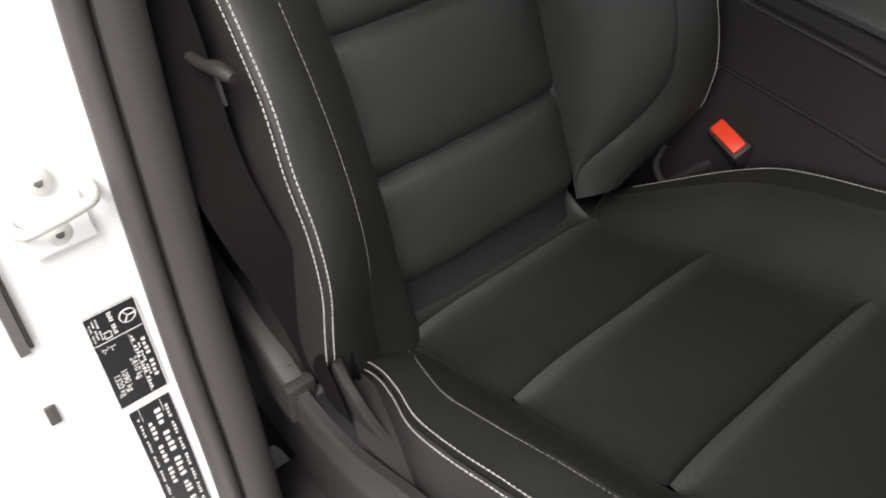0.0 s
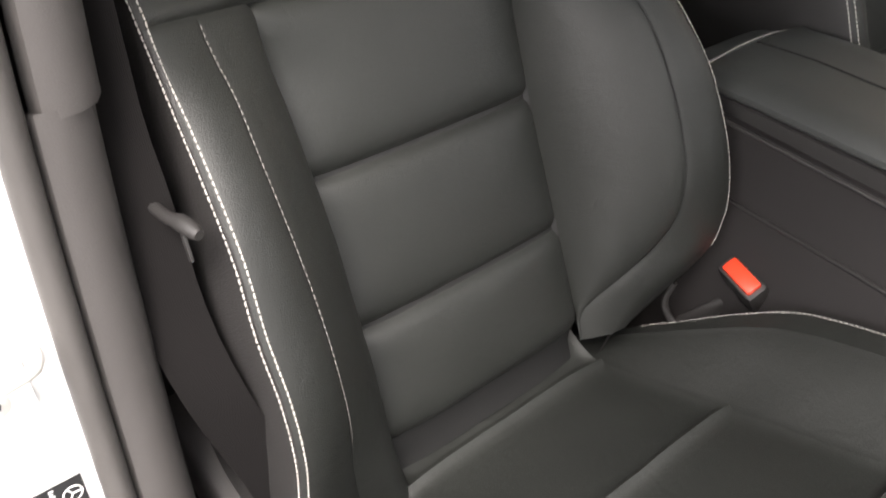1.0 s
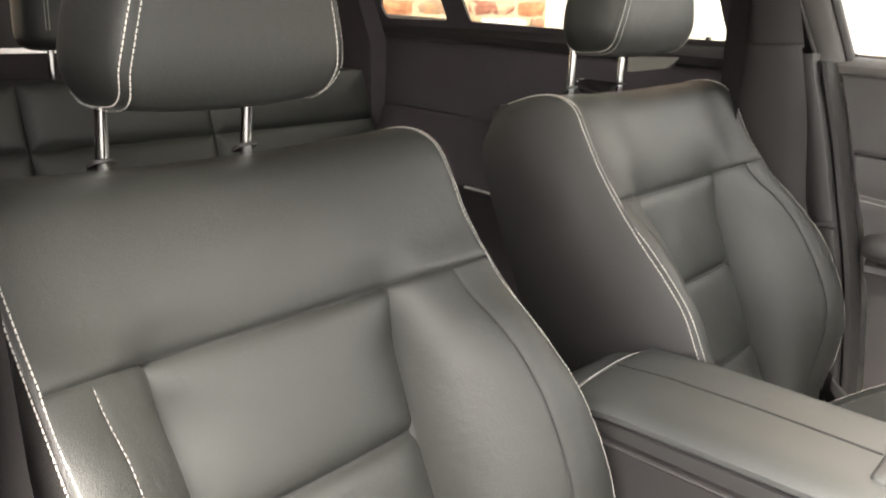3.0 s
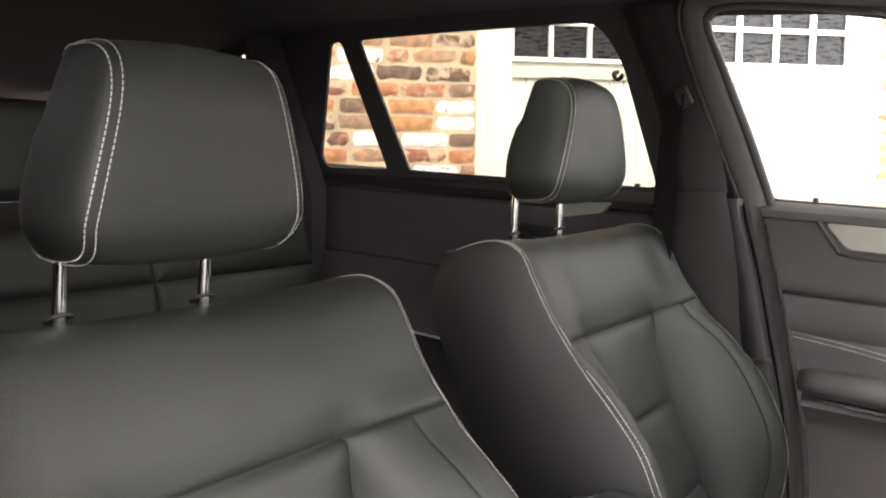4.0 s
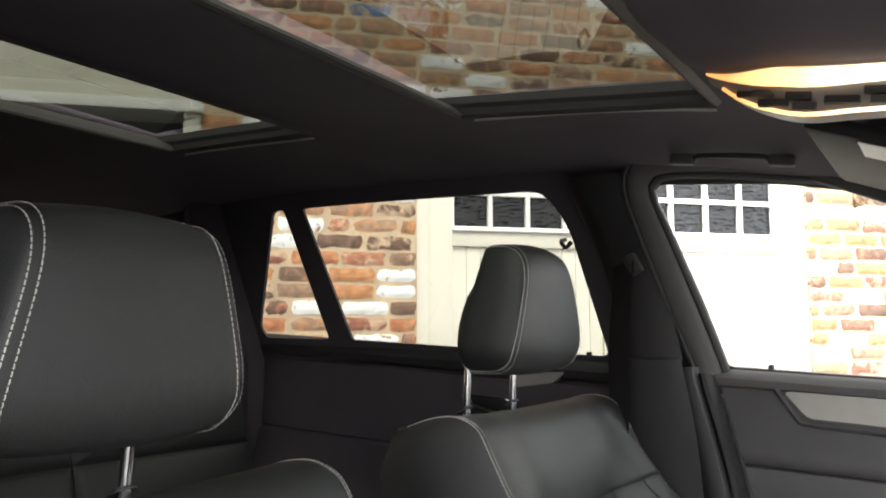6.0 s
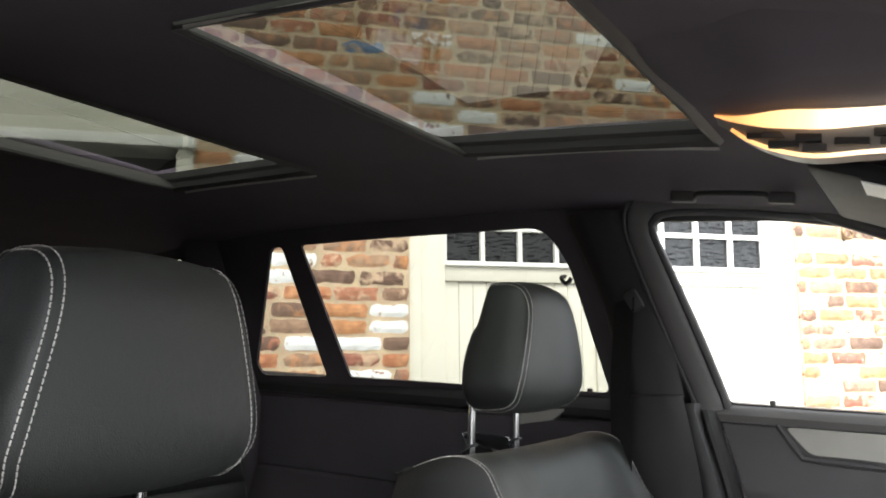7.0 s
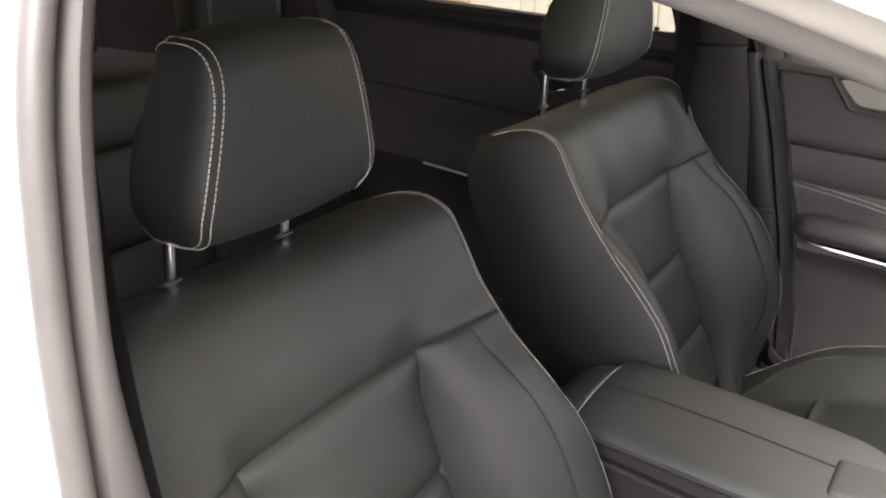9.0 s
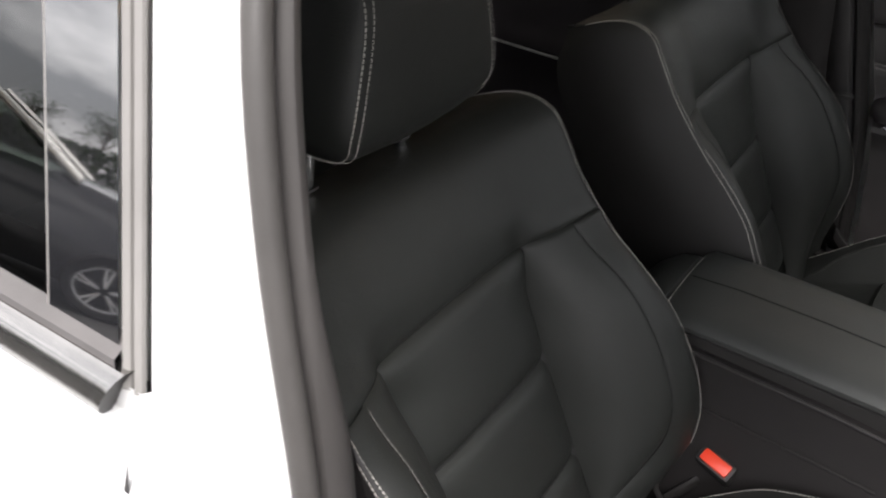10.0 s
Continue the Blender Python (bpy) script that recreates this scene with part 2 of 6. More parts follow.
    l.new(edge.outputs["Result"], mix.inputs[0])
    l.new(mul.outputs[2], mix.inputs[6])
    l.new(mix.outputs[2], b.inputs["Base Color"])
    bp = n.new("ShaderNodeBump")
    bp.inputs["Strength"].default_value, bp.inputs["Distance"].default_value = 0.45, 0.003
    l.new(stain.outputs["Fac"], bp.inputs["Height"])
    l.new(bp.outputs["Normal"], b.inputs["Normal"])
    return m


def glass_material(name, tint, reflect=1.0, rough=0.0, ior=1.5):
    """Thin pane: tinted see-through with a real Fresnel reflection."""
    m = bpy.data.materials.new(name)
    m.use_nodes = True
    n, l = m.node_tree.nodes, m.node_tree.links
    n.remove(n["Principled BSDF"])
    out = n["Material Output"]
    clear, gloss, mix, fr = n.new("ShaderNodeBsdfTransparent"), n.new("ShaderNodeBsdfGlossy"), n.new("ShaderNodeMixShader"), n.new("ShaderNodeFresnel")
    clear.inputs["Color"].default_value = (*tint, 1)
    gloss.inputs["Roughness"].default_value = rough
    gloss.inputs["Color"].default_value = (reflect, reflect, reflect, 1)
    fr.inputs["IOR"].default_value = ior
    l.new(fr.outputs[0], mix.inputs[0])
    l.new(clear.outputs[0], mix.inputs[1])
    l.new(gloss.outputs[0], mix.inputs[2])
    l.new(mix.outputs[0], out.inputs["Surface"])
    return m


BRICK = brick_material()
GLASS = glass_material("side_glass", (0.90, 0.92, 0.90))
REAR_GLASS = glass_material("tinted_rear_glass", (0.265, 0.27, 0.25))
ROOF_GLASS = glass_material("tinted_roof_glass", (0.078, 0.083, 0.072), 0.6)
SIDE_PRIVACY = glass_material("dark_rear_side_glass", (0.26, 0.26, 0.27), ior=1.9)
TAIL_GLASS = glass_material("tailgate_glass", (0.60, 0.61, 0.58))
PRIVACY_GLASS = material("dark_side_glass", (0.012, 0.012, 0.014), 0.03, vary=0.02, spec=1.0, coat=1.0)
PRIVACY_GLASS.node_tree.nodes["Principled BSDF"].inputs["IOR"].default_value = 1.8
PATTERN_GLASS = material("rippled_garage_glass", (0.012, 0.012, 0.013), 0.07, vary=0.3, vary_scale=18, bump=0.6, bump_scale=60, spec=0.4)
LAMP = bpy.data.materials.new("warm_reading_light")
LAMP.use_nodes = True
LAMP.node_tree.nodes["Principled BSDF"].inputs["Base Color"].default_value = (0.9, 0.6, 0.3, 1)
# the bulb sits behind the diffuser; the glow falls off along it
lamp_n, lamp_l = LAMP.node_tree.nodes, LAMP.node_tree.links
lamp_co, lamp_far, lamp_ramp = lamp_n.new("ShaderNodeTexCoord"), lamp_n.new("ShaderNodeVectorMath"), lamp_n.new("ShaderNodeValToRGB")
lamp_far.operation = "DISTANCE"
lamp_far.inputs[1].default_value = (0.075, -0.085, -0.058)
lamp_e = lamp_ramp.color_ramp.elements
lamp_e[0].position, lamp_e[0].color = 0.02, (1.0, 0.80, 0.52, 1)
lamp_e[1].position, lamp_e[1].color = 0.14, (0.42, 0.16, 0.04, 1)
lamp_k = lamp_e.new(0.065)
lamp_k.color = (0.80, 0.46, 0.18, 1)
lamp_l.new(lamp_co.outputs["Object"], lamp_far.inputs[0])
lamp_l.new(lamp_far.outputs["Value"], lamp_ramp.inputs["Fac"])
lamp_l.new(lamp_ramp.outputs["Color"], LAMP.node_tree.nodes["Principled BSDF"].inputs["Emission Color"])
LAMP.node_tree.nodes["Principled BSDF"].inputs["Emission Strength"].default_value = 0.8


# ---- helpers for building ----
ORIGIN = {}


def thing(name, at, label, category, group="", kind=""):
    """An empty at the foot of a thing, which carries its parts."""
    ob = new(name)
    ob.empty_display_size = 0.05
    ob.location = at
    ORIGIN[ob] = Vector(at)
    return tagged(ob, label, category, group, kind)


def part(name, bm, mat, parent=None, label="", smooth=True, sharp=40, kind=""):
    """Links a bmesh, in world coordinates, as one mesh object under a thing or a part."""
    o = ORIGIN.get(parent, Vector((0, 0, 0)))
    bmesh.ops.translate(bm, verts=bm.verts, vec=-o)
    if smooth:
        for f in bm.faces:
            f.smooth = True
        lim = radians(sharp)
        for e in bm.edges:
            if len(e.link_faces) == 2 and e.calc_face_angle(0) > lim:
                e.smooth = False
    me = bpy.data.meshes.new(name)
    bm.to_mesh(me)
    bm.free()
    me.materials.append(mat)
    ob = new(name, me)
    if parent is not None:
        ob.parent = parent
    ORIGIN[ob] = o
    return tagged(ob, label, kind=kind)


def solo(name, bm, mat, label, category, at=(0, 0, 0), group="", kind="", smooth=True, sharp=40):
    """A thing that is one mesh."""
    at = Vector(at)
    bmesh.ops.translate(bm, verts=bm.verts, vec=-at)
    ob = part(name, bm, mat, None, smooth=smooth, sharp=sharp)
    ob.location = at
    ORIGIN[ob] = at
    return tagged(ob, label, category, group, kind)


def add_grid(bm, rows, closed_u=False, closed_v=False, flip=False):
    """Faces over rows of points."""
    vs = [[bm.verts.new(p) for p in r] for r in rows]
    nr, nc = len(vs), len(vs[0])
    for i in range(nr if closed_v else nr - 1):
        for j in range(nc if closed_u else nc - 1):
            q = [vs[i][j], vs[i][(j + 1) % nc], vs[(i + 1) % nr][(j + 1) % nc], vs[(i + 1) % nr][j]]
            try:
                bm.faces.new(q[::-1] if flip else q)
            except ValueError:
                pass
    return vs


def box(bm, lo, hi, bevel=0.0, m=None, segments=2):
    """A box between two corners, with rounded edges."""
    lo, hi = Vector(lo), Vector(hi)
    r = bmesh.ops.create_cube(bm, size=1.0, matrix=Matrix.Translation((lo + hi) / 2) @ Matrix.Diagonal((*(hi - lo), 1)))
    vs = r["verts"]
    if bevel:
        es = list({e for v in vs for e in v.link_edges})
        g = bmesh.ops.bevel(bm, geom=es, offset=bevel, segments=segments, profile=0.6, affect="EDGES")
        vs = list({v for f in g["faces"] for v in f.verts} | {v for v in vs if v.is_valid})
    if m is not None:
        bmesh.ops.transform(bm, matrix=m, verts=vs)
    return vs


def tube(bm, pts, r, sides=8, caps=True, flat=1.0):
    """A round rod along a line of points. r: one radius or one for each point."""
    pts = [Vector(p) for p in pts]
    rings, up = [], None
    for i, p in enumerate(pts):
        d = (pts[min(i + 1, len(pts) - 1)] - pts[max(i - 1, 0)]).normalized()
        if up is None:
            up = d.orthogonal().normalized()
        up = (up - d * up.dot(d)).normalized()
        side = d.cross(up)
        rr = r[i] if isinstance(r, (list, tuple)) else r
        rings.append([p + rr * (math.cos(a) * up + flat * math.sin(a) * side) for a in (2 * math.pi * k / sides for k in range(sides))])
    vs = add_grid(bm, rings, closed_u=True)
    if caps:
        bm.faces.new(vs[0][::-1])
        bm.faces.new(vs[-1])


def smooth_line(pts, n):
    """n points on a Catmull-Rom curve through pts, evenly spaced."""
    p = [Vector(q) for q in pts]
    p = [2 * p[0] - p[1]] + p + [2 * p[-1] - p[-2]]
    dense = []
    for i in range(1, len(p) - 2):
        for k in range(12):
            t = k / 12
            a, b, c, d = p[i - 1:i + 3]
            dense.append(0.5 * ((2 * b) + (c - a) * t + (2 * a - 5 * b + 4 * c - d) * t * t + (3 * b - a - 3 * c + d) * t ** 3))
    dense.append(p[-2])
    s = [0.0]
    for a, b in zip(dense, dense[1:]):
        s.append(s[-1] + (b - a).length)
    out = []
    j = 0
    for k in range(n):
        want = s[-1] * k / (n - 1)
        while j < len(s) - 2 and s[j + 1] < want:
            j += 1
        f = (want - s[j]) / max(1e-9, s[j + 1] - s[j])
        out.append(dense[j].lerp(dense[j + 1], min(1, max(0, f))))
    return out


def table(xs, ys):
    """A smooth curve through (x, y)."""
    xs, ys = np.array(xs, float), np.array(ys, float)
    m = np.gradient(ys, xs)

    def f(x):
        x = min(max(x, xs[0]), xs[-1])
        i = min(int(np.searchsorted(xs, x, "right")) - 1, len(xs) - 2)
        h = xs[i + 1] - xs[i]
        t = (x - xs[i]) / h
        return float((2 * t ** 3 - 3 * t * t + 1) * ys[i] + (t ** 3 - 2 * t * t + t) * h * m[i] + (-2 * t ** 3 + 3 * t * t) * ys[i + 1] + (t ** 3 - t * t) * h * m[i + 1])
    return f


def ease(a, b, x):
    t = min(1, max(0, (x - a) / (b - a)))
    return t * t * (3 - 2 * t)


def steps(length, cell, roll=0.012):
    """Parameters 0..1 that crowd at both ends."""
    e = [0, 0.12, 0.3, 0.55, 1.0]
    n = max(3, int(length / cell))
    a = [roll * k / length for k in e]
    mid = [a[-1] + (1 - 2 * a[-1]) * k / n for k in range(1, n)]
    return a + mid + [1 - k for k in reversed(a)]


def cushion_panel(bm, fn, la, lb, puff=0.003, drop=0.005, cell=0.014, roll=0.012, sides=(1, 1, 1, 1), flip=False, wrinkle=0.0008):
    """A sewn panel: fn(a, b) is its base; the edges named in sides (a0, a1, b0, b1) roll down into the seam and the middle puffs up."""
    ra, rb = steps(la, cell, min(roll, la * 0.2)), steps(lb, cell, min(roll, lb * 0.2))
    rows = []
    for a in ra:
        row = []
        for b in rb:
            p = fn(a, b)
            h = 1e-3
            da = fn(min(1, a + h), b) - fn(max(0, a - h), b)
            db = fn(a, min(1, b + h)) - fn(a, max(0, b - h))
            nrm = da.cross(db).normalized() * (-1 if flip else 1)
            ds = [(d, s) for d, s in zip((a * la, (1 - a) * la, b * lb, (1 - b) * lb), sides) if s]
            d = min(q[0] for q in ds) if ds else 1
            off = -drop * max((s * math.exp(-(q / (roll * 0.36)) ** 1.3) for q, s in ds), default=0)
            off += puff * (1 - math.exp(-d / 0.03))
            off += wrinkle * noise.noise(p * 22.0) + 0.5 * wrinkle * noise.noise(p * 60.0)
            row.append(p + nrm * off)
        rows.append(row)
    add_grid(bm, rows, flip=flip)


def stitches(bm, pts, lift, dash=0.0036, gap=0.0014, r=0.00050):
    """Thread dashes along a line; lift: the way out of the surface at each point, as one vector or a list."""
    s = 0.0
    pts = [Vector(p) for p in pts]
    lens = [0.0]
    for a, b in zip(pts, pts[1:]):
        lens.append(lens[-1] + (b - a).length)

    def at(x):
        i = max(0, min(len(pts) - 2, int(np.searchsorted(lens, x)) - 1))
        f = (x - lens[i]) / max(1e-9, lens[i + 1] - lens[i])
        li = lift[i] if isinstance(lift, list) else lift
        return pts[i].lerp(pts[i + 1], f), li
    while s + dash < lens[-1]:
        (a, la), (b, lb) = at(s), at(s + dash)
        d = (b - a).normalized()
        side = d.cross(la).normalized() * r * 1.25
        up = la.normalized() * r * 1.5
        m = (a + b) / 2 + up
        ring = [[a + side, a - side], [m + side - up * 0.2, m - side - up * 0.2], [b + side, b - side]]
        tops = [[a + side * 0.5 + up * 0.7, a - side * 0.5 + up * 0.7], [m + side * 0.5 + up * 0.3, m - side * 0.5 + up * 0.3], [b + side * 0.5 + up * 0.7, b - side * 0.5 + up * 0.7]]
        rows = [[bm.verts.new(ring[k][0]), bm.verts.new(tops[k][0]), bm.verts.new(tops[k][1]), bm.verts.new(ring[k][1])] for k in range(3)]
        for k in range(2):
            for j in range(3):
                bm.faces.new((rows[k][j], rows[k][j + 1], rows[k + 1][j + 1], rows[k + 1][j]))
        bm.faces.new(rows[0][::-1])
        bm.faces.new(rows[2])
        s += dash + gap


# ---- front seats ----
RECLINE, RISE = radians(23), radians(18)
PE = [0, .05, .1, .15, .2, .25, .3, .35, .4, .452, .5, .55, .58, .61, .64, .69]
edge_v = table(PE, [0, .05, .1, .15, .2, .25, .3, .35, .4, .452, .5, .55, .58, .602, .614, .620])
edge_n = table(PE, [.060, .085, .120, .147, .158, .158, .154, .138, .118, .101, .090, .085, .080, .060, .030, -.05])
edge_w = table(PE, [.228, .238, .244, .244, .244, .245, .241, .237, .233, .230, .229, .230, .228, .226, .225, .223])
back_v = table(PE, [0, .05, .1, .15, .2, .25, .3, .35, .4, .452, .5, .55, .575, .590, .603, .620])
back_n = table(PE, [-.085] * 11 + [-.084, -.08, -.07, -.06, -.05])
back_w = table(PE, [.235] * 10 + [.234, .232, .228, .224, .220, .215])
PC = [.452, .5, .55, .58, .61, .64, .69]
mid_v = table(PC, [.452, .5, .55, .58, .603, .613, .618])
mid_n = table(PC, [.046, .050, .046, .038, .018, -.008, -.05])
panel_w = table([0, .1, .2, .3, .4, .452], [.120, .124, .125, .126, .131, .134])
PB = [0, .05, .1, .15, .2, .25, .3, .35, .4, .452]
PS = [0, .05, .08, .1, .125, .15, .2, .25, .3, .35, .4, .452]
seam_w = table(PS, [.122, .123, .128, .148, .172, .186, .195, .196, .196, .195, .190, .187])
seam_n = table(PS, [.036, .037, .044, .068, .098, .121, .142, .146, .143, .132, .112, .095])
door_seam_w = table(PB, [.172, .178, .186, .192, .196, .196, .196, .195, .190, .187])
door_seam_n = table(PB, [.046, .068, .098, .130, .147, .148, .143, .132, .112, .095])
PI = [0, .03, .06, .085, .11, .15]
inner_end_w = table(PI, [.150, .168, .200, .222, .236, .244])
inner_end_n = table(PI, [.020, .036, .070, .100, .125, .147])
PF = [-.03, .03, .1, .15, .2, .25, .3, .4, .52]
cush_w = table(PF, [.19, .20, .212, .228, .246, .250, .248, .246, .235])
outer_seam = table([-0.04, .05, .075, .115, .16, .245, .335, .52], [1.12, 1.18, 1.28, 1.50, 1.60, 1.585, 1.56, 1.56])
cush_m = table(PF, [.0, .02, .042, .055, .062, .062, .060, .055, .045])


def seam_s(f, sd):
    """Where the cushion bolster's fine seam runs."""
    return outer_seam(f) if sd < 0 else 1.74


def edge_at(p, s):
    """The bolster's edge (w, n); towards the car's middle its lower end is rounded off above the cushion."""
    return (inner_end_w(p), inner_end_n(p)) if s > 0 and p < 0.15 else (edge_w(p), edge_n(p))


def seat_back(v, s):
    """Seat-back surface: (v, w, n) at the height v; |s| 0-1 middle panel, 1-2 inner bolster, 2-3 outer bolster, 3-4 side."""
    k, t = abs(s), 0.0
    sw, sn = (door_seam_w, door_seam_n) if s < 0 else (seam_w, seam_n)
    if k <= 1:
        w = panel_w(v) * k
        n = 0.043 - 0.008 * k ** 4
    elif k <= 2:
        t = k - 1
        w0, n0, w1, n1 = panel_w(v), 0.035, sw(v), sn(v)
        bulge = 0.011 * math.sin(math.pi * t) * min(1.0, (w1 - w0) / 0.06)
        L = math.hypot(w1 - w0, n1 - n0)
        w = w0 + (w1 - w0) * t - (n1 - n0) / L * bulge
        n = n0 + (n1 - n0) * t + (w1 - w0) / L * bulge
    elif k <= 3:
        t = k - 2
        w0, n0, (w1, n1) = sw(v), sn(v), edge_at(v, s)
        w, n = w0 + (w1 - w0) * t, n0 + (n1 - n0) * t + (0.006 + (0.010 * ease(0.17, 0.08, v) if s > 0 else 0.0)) * math.sin(math.pi * t)
    else:
        return seat_side(v, k - 3, s)
    # the bolsters level out towards the cross seam
    q = ease(0.385, 0.452, v)
    if q > 0:
        g = (w / edge_w(0.452)) ** 3 * (1.6 - 0.6 * w / edge_w(0.452))
        n += 0.55 * q * (0.046 + 0.055 * g - n)
    return v, math.copysign(w, s) if s else 0.0, n


def seat_side(p, t, s):
    v = edge_v(p) + (back_v(p) - edge_v(p)) * t
    ew, en = edge_at(p, s)
    n = en + (back_n(p) - en) * t
    w = ew + (back_w(p) - ew) * t + 0.016 * math.sin(math.pi * t) * (1 - ease(0.6, 0.69, p))
    return v, math.copysign(w, s), n


CREST = [seat_back(0.452, k / 20)[1:] for k in range(61)]


def seat_top(p, s):
    """Upper panel, over the shoulders to the back; s from -1 to 1. Its lower edge follows the bolsters and smooths out above them."""
    g = abs(s) ** 3 * (1.6 - 0.6 * abs(s))
    n = mid_n(p) + (edge_n(p) - mid_n(p)) * g
    k = ease(0.492, 0.452, p)
    if k > 0:
        n += k * (float(np.interp(abs(s) * edge_w(0.452), [c[0] for c in CREST], [c[1] for c in CREST])) - (0.046 + 0.055 * g))
    return (mid_v(p) + (edge_v(p) - mid_v(p)) * g, edge_w(p) * s, n)


def build_seat(name, yc, sg, dx, dz, label, hy=0.0, dw=0.0, dn=0.0, recline=RECLINE):
    """A sport seat. sg: 1 where the car's middle lies towards +y."""
    ob = thing(name, (0.15 + dx, yc, 0.14), label, "car seat", "front seats")
    base = Vector((-0.014 + dx, 0, 0.40 + dz))
    U, N = Vector((-math.sin(recline), 0, math.cos(recline))), Vector((math.cos(recline), 0, math.sin(recline)))
    Fw, Up = Vector((math.cos(RISE), 0, math.sin(RISE))), Vector((-math.sin(RISE), 0, math.cos(RISE)))
    cbase = base + Vector((0, 0, 0.005))
    fl = sg > 0

    def B(vwn):
        k = ease(0.13, 0.20, abs(vwn[1]))
        return base + U * vwn[0] + N * (vwn[2] + dn * k) + Vector((0, yc + sg * (vwn[1] + math.copysign(dw * k, vwn[1])), 0))

    def C(f, w, m):
        return cbase + Fw * f + Up * m + Vector((0, yc + sg * w, 0))

    # seat back
    back = part("backrest", shell_bm(lambda p, s: B((back_v(p), back_w(p) * s, back_n(p) - 0.012 * (1 - s * s) * (1 - ease(0.55, 0.69, p)))), [k * 0.69 / 24 for k in range(25)], [-1 + k / 8 for k in range(17)]), VINYL, ob, "black vinyl back shell")
    for lo, hi in ((0.060, 0.171), (0.171, 0.307), (0.307, 0.452)):
        bm = bmesh.new()
        cushion_panel(bm, lambda a, b: B(seat_back(lo + (hi - lo) * a, -1 + 2 * b)), hi - lo, 0.25, puff=0.005, drop=0.008, roll=0.018, sides=(1, 1, .04, .04), flip=fl)
        part("centre_panel", bm, LEATHER_PERF, back)
    bm = bmesh.new()
    add_grid(bm, [[B((0.02 + 0.44 * i / 20, w, n - 0.006 - 0.014 * ease(0.07, 0.05, 0.02 + 0.44 * i / 20))) for _, w, n in [seat_back(0.02 + 0.44 * i / 20, -1.4 + 2.8 * k / 40) for k in range(41)]] for i in range(21)])
    part("seam_backing", bm, DARK_THREAD, back)
    for sd in (-1, 1):
        bm = bmesh.new()
        v0 = 0.045 if sd > 0 else 0.0
        cushion_panel(bm, lambda a, b: B(seat_back(v0 + (0.452 - v0) * a, sd * (1 + b))), 0.45, 0.12, puff=0.002, drop=0.005, sides=(0, .8, .04, .3), flip=(fl == (sd > 0)))
        part("inner_bolster", bm, LEATHER, back)
        bm = bmesh.new()
        cushion_panel(bm, lambda a, b: B(seat_back(v0 + (0.452 - v0) * a, sd * (2 + b))), 0.45, 0.05, puff=0.001, drop=0.0030, roll=0.007, sides=(0, .8, .25, .6), flip=(fl == (sd > 0)))
        part("outer_bolster", bm, LEATHER, back)
        bm = bmesh.new()
        cushion_panel(bm, lambda a, b: B(seat_side(0.69 * a, b, sd)), 0.66, 0.22, puff=0.001, drop=0.003, roll=0.008, sides=(0, 0, 1, 0), flip=(fl == (sd > 0)))
        part("side_panel", bm, VINYL, back)
        # thread along both sides of the edge seam and along the bolster seam
        bm = bmesh.new()
        n = 90
        for fn in (lambda p: seat_back(p, sd * 2.91) if p < 0.452 else seat_top(p, sd * 0.981), lambda p: seat_side(p, 0.019, sd)):
            p0 = 0.115 if sd > 0 else 0.06
            ps = [p0 + (0.675 - p0) * k / n for k in range(n + 1)]
            pts, lifts = [B(fn(p)) for p in ps], []
            for p in ps:
                q = B(fn(p))
                inward = B((edge_v(p) - 0.02, 0, edge_n(p) - 0.14))
                along = (B(fn(min(0.69, p + 0.01))) - B(fn(p - 0.01))).normalized()
                o = q - inward
                lifts.append((o - along * o.dot(along)).normalized())
            pts = [q + li * 0.0004 for q, li in zip(pts, lifts)]
            stitches(bm, pts, lifts)
        part("edge_stitching", bm, THREAD, back, "pale double stitching")
        bm = bmesh.new()
        p0 = 0.13 if sd < 0 else 0.05
        ps = [p0 + (0.446 - p0) * k / 50 for k in range(51)]
        stitches(bm, [B(seat_back(p, sd * 2.0)) + N * (0.0 if sg > 0 > sd else -0.0008) for p in ps], N, r=0.00028 if sg > 0 > sd else 0.0006, gap=0.0019 if sg > 0 > sd else 0.0002)
        part("bolster_stitching", bm, FINE_THREAD if sg > 0 > sd else DARK_THREAD, back, "fine stitching")
    bm = bmesh.new()
    cushion_panel(bm, lambda a, b: B(seat_top(0.452 + 0.238 * a, -1 + 2 * b)), 0.24, 0.45, puff=0.001, drop=0.004, roll=0.010, sides=(1, 0, .7, .7), flip=fl)
    part("upper_panel", bm, LEATHER, back)

    # cushion
    def cush(f, s):
        k = abs(s)
        if k <= 1:
            w, m = 0.14 * k, 0.010 - 0.006 * k ** 4 + 0.050 * ease(0.040, -0.034, f) ** 1.3
        else:
            t = k - 1
            w = 0.14 + (cush_w(f) - 0.14) * t
            m = 0.004 + (cush_m(f) - 0.004) * math.sin(t * math.pi / 2) ** 1.2 + (0.009 * math.sin(math.pi * min(1, t * 1.05)) ** 1.5 * ease(0.03, 0.12, f) if s < 0 else 0.0)
        return C(f, math.copysign(w, s) if s else 0, m)

    body = part("cushion", shell_bm(lambda a, s: C(a, (cush_w(a) + 0.004) * s, -0.17), [-0.03 + 0.55 * k / 6 for k in range(7)], [-1, 0, 1]), VINYL, ob, "black cushion base")
    for lo, hi in ((-0.036, 0.036), (0.036, 0.192), (0.192, 0.356), (0.356, 0.50)):
        bm = bmesh.new()
        cushion_panel(bm, lambda a, b: cush(lo + (hi - lo) * a, -1 + 2 * b), hi - lo, 0.28, puff=0.005, drop=0.008, roll=0.015, sides=(1, 1, .3, .5), flip=fl)
        part("centre_panel", bm, LEATHER_PERF if lo > 0 else LEATHER, body)
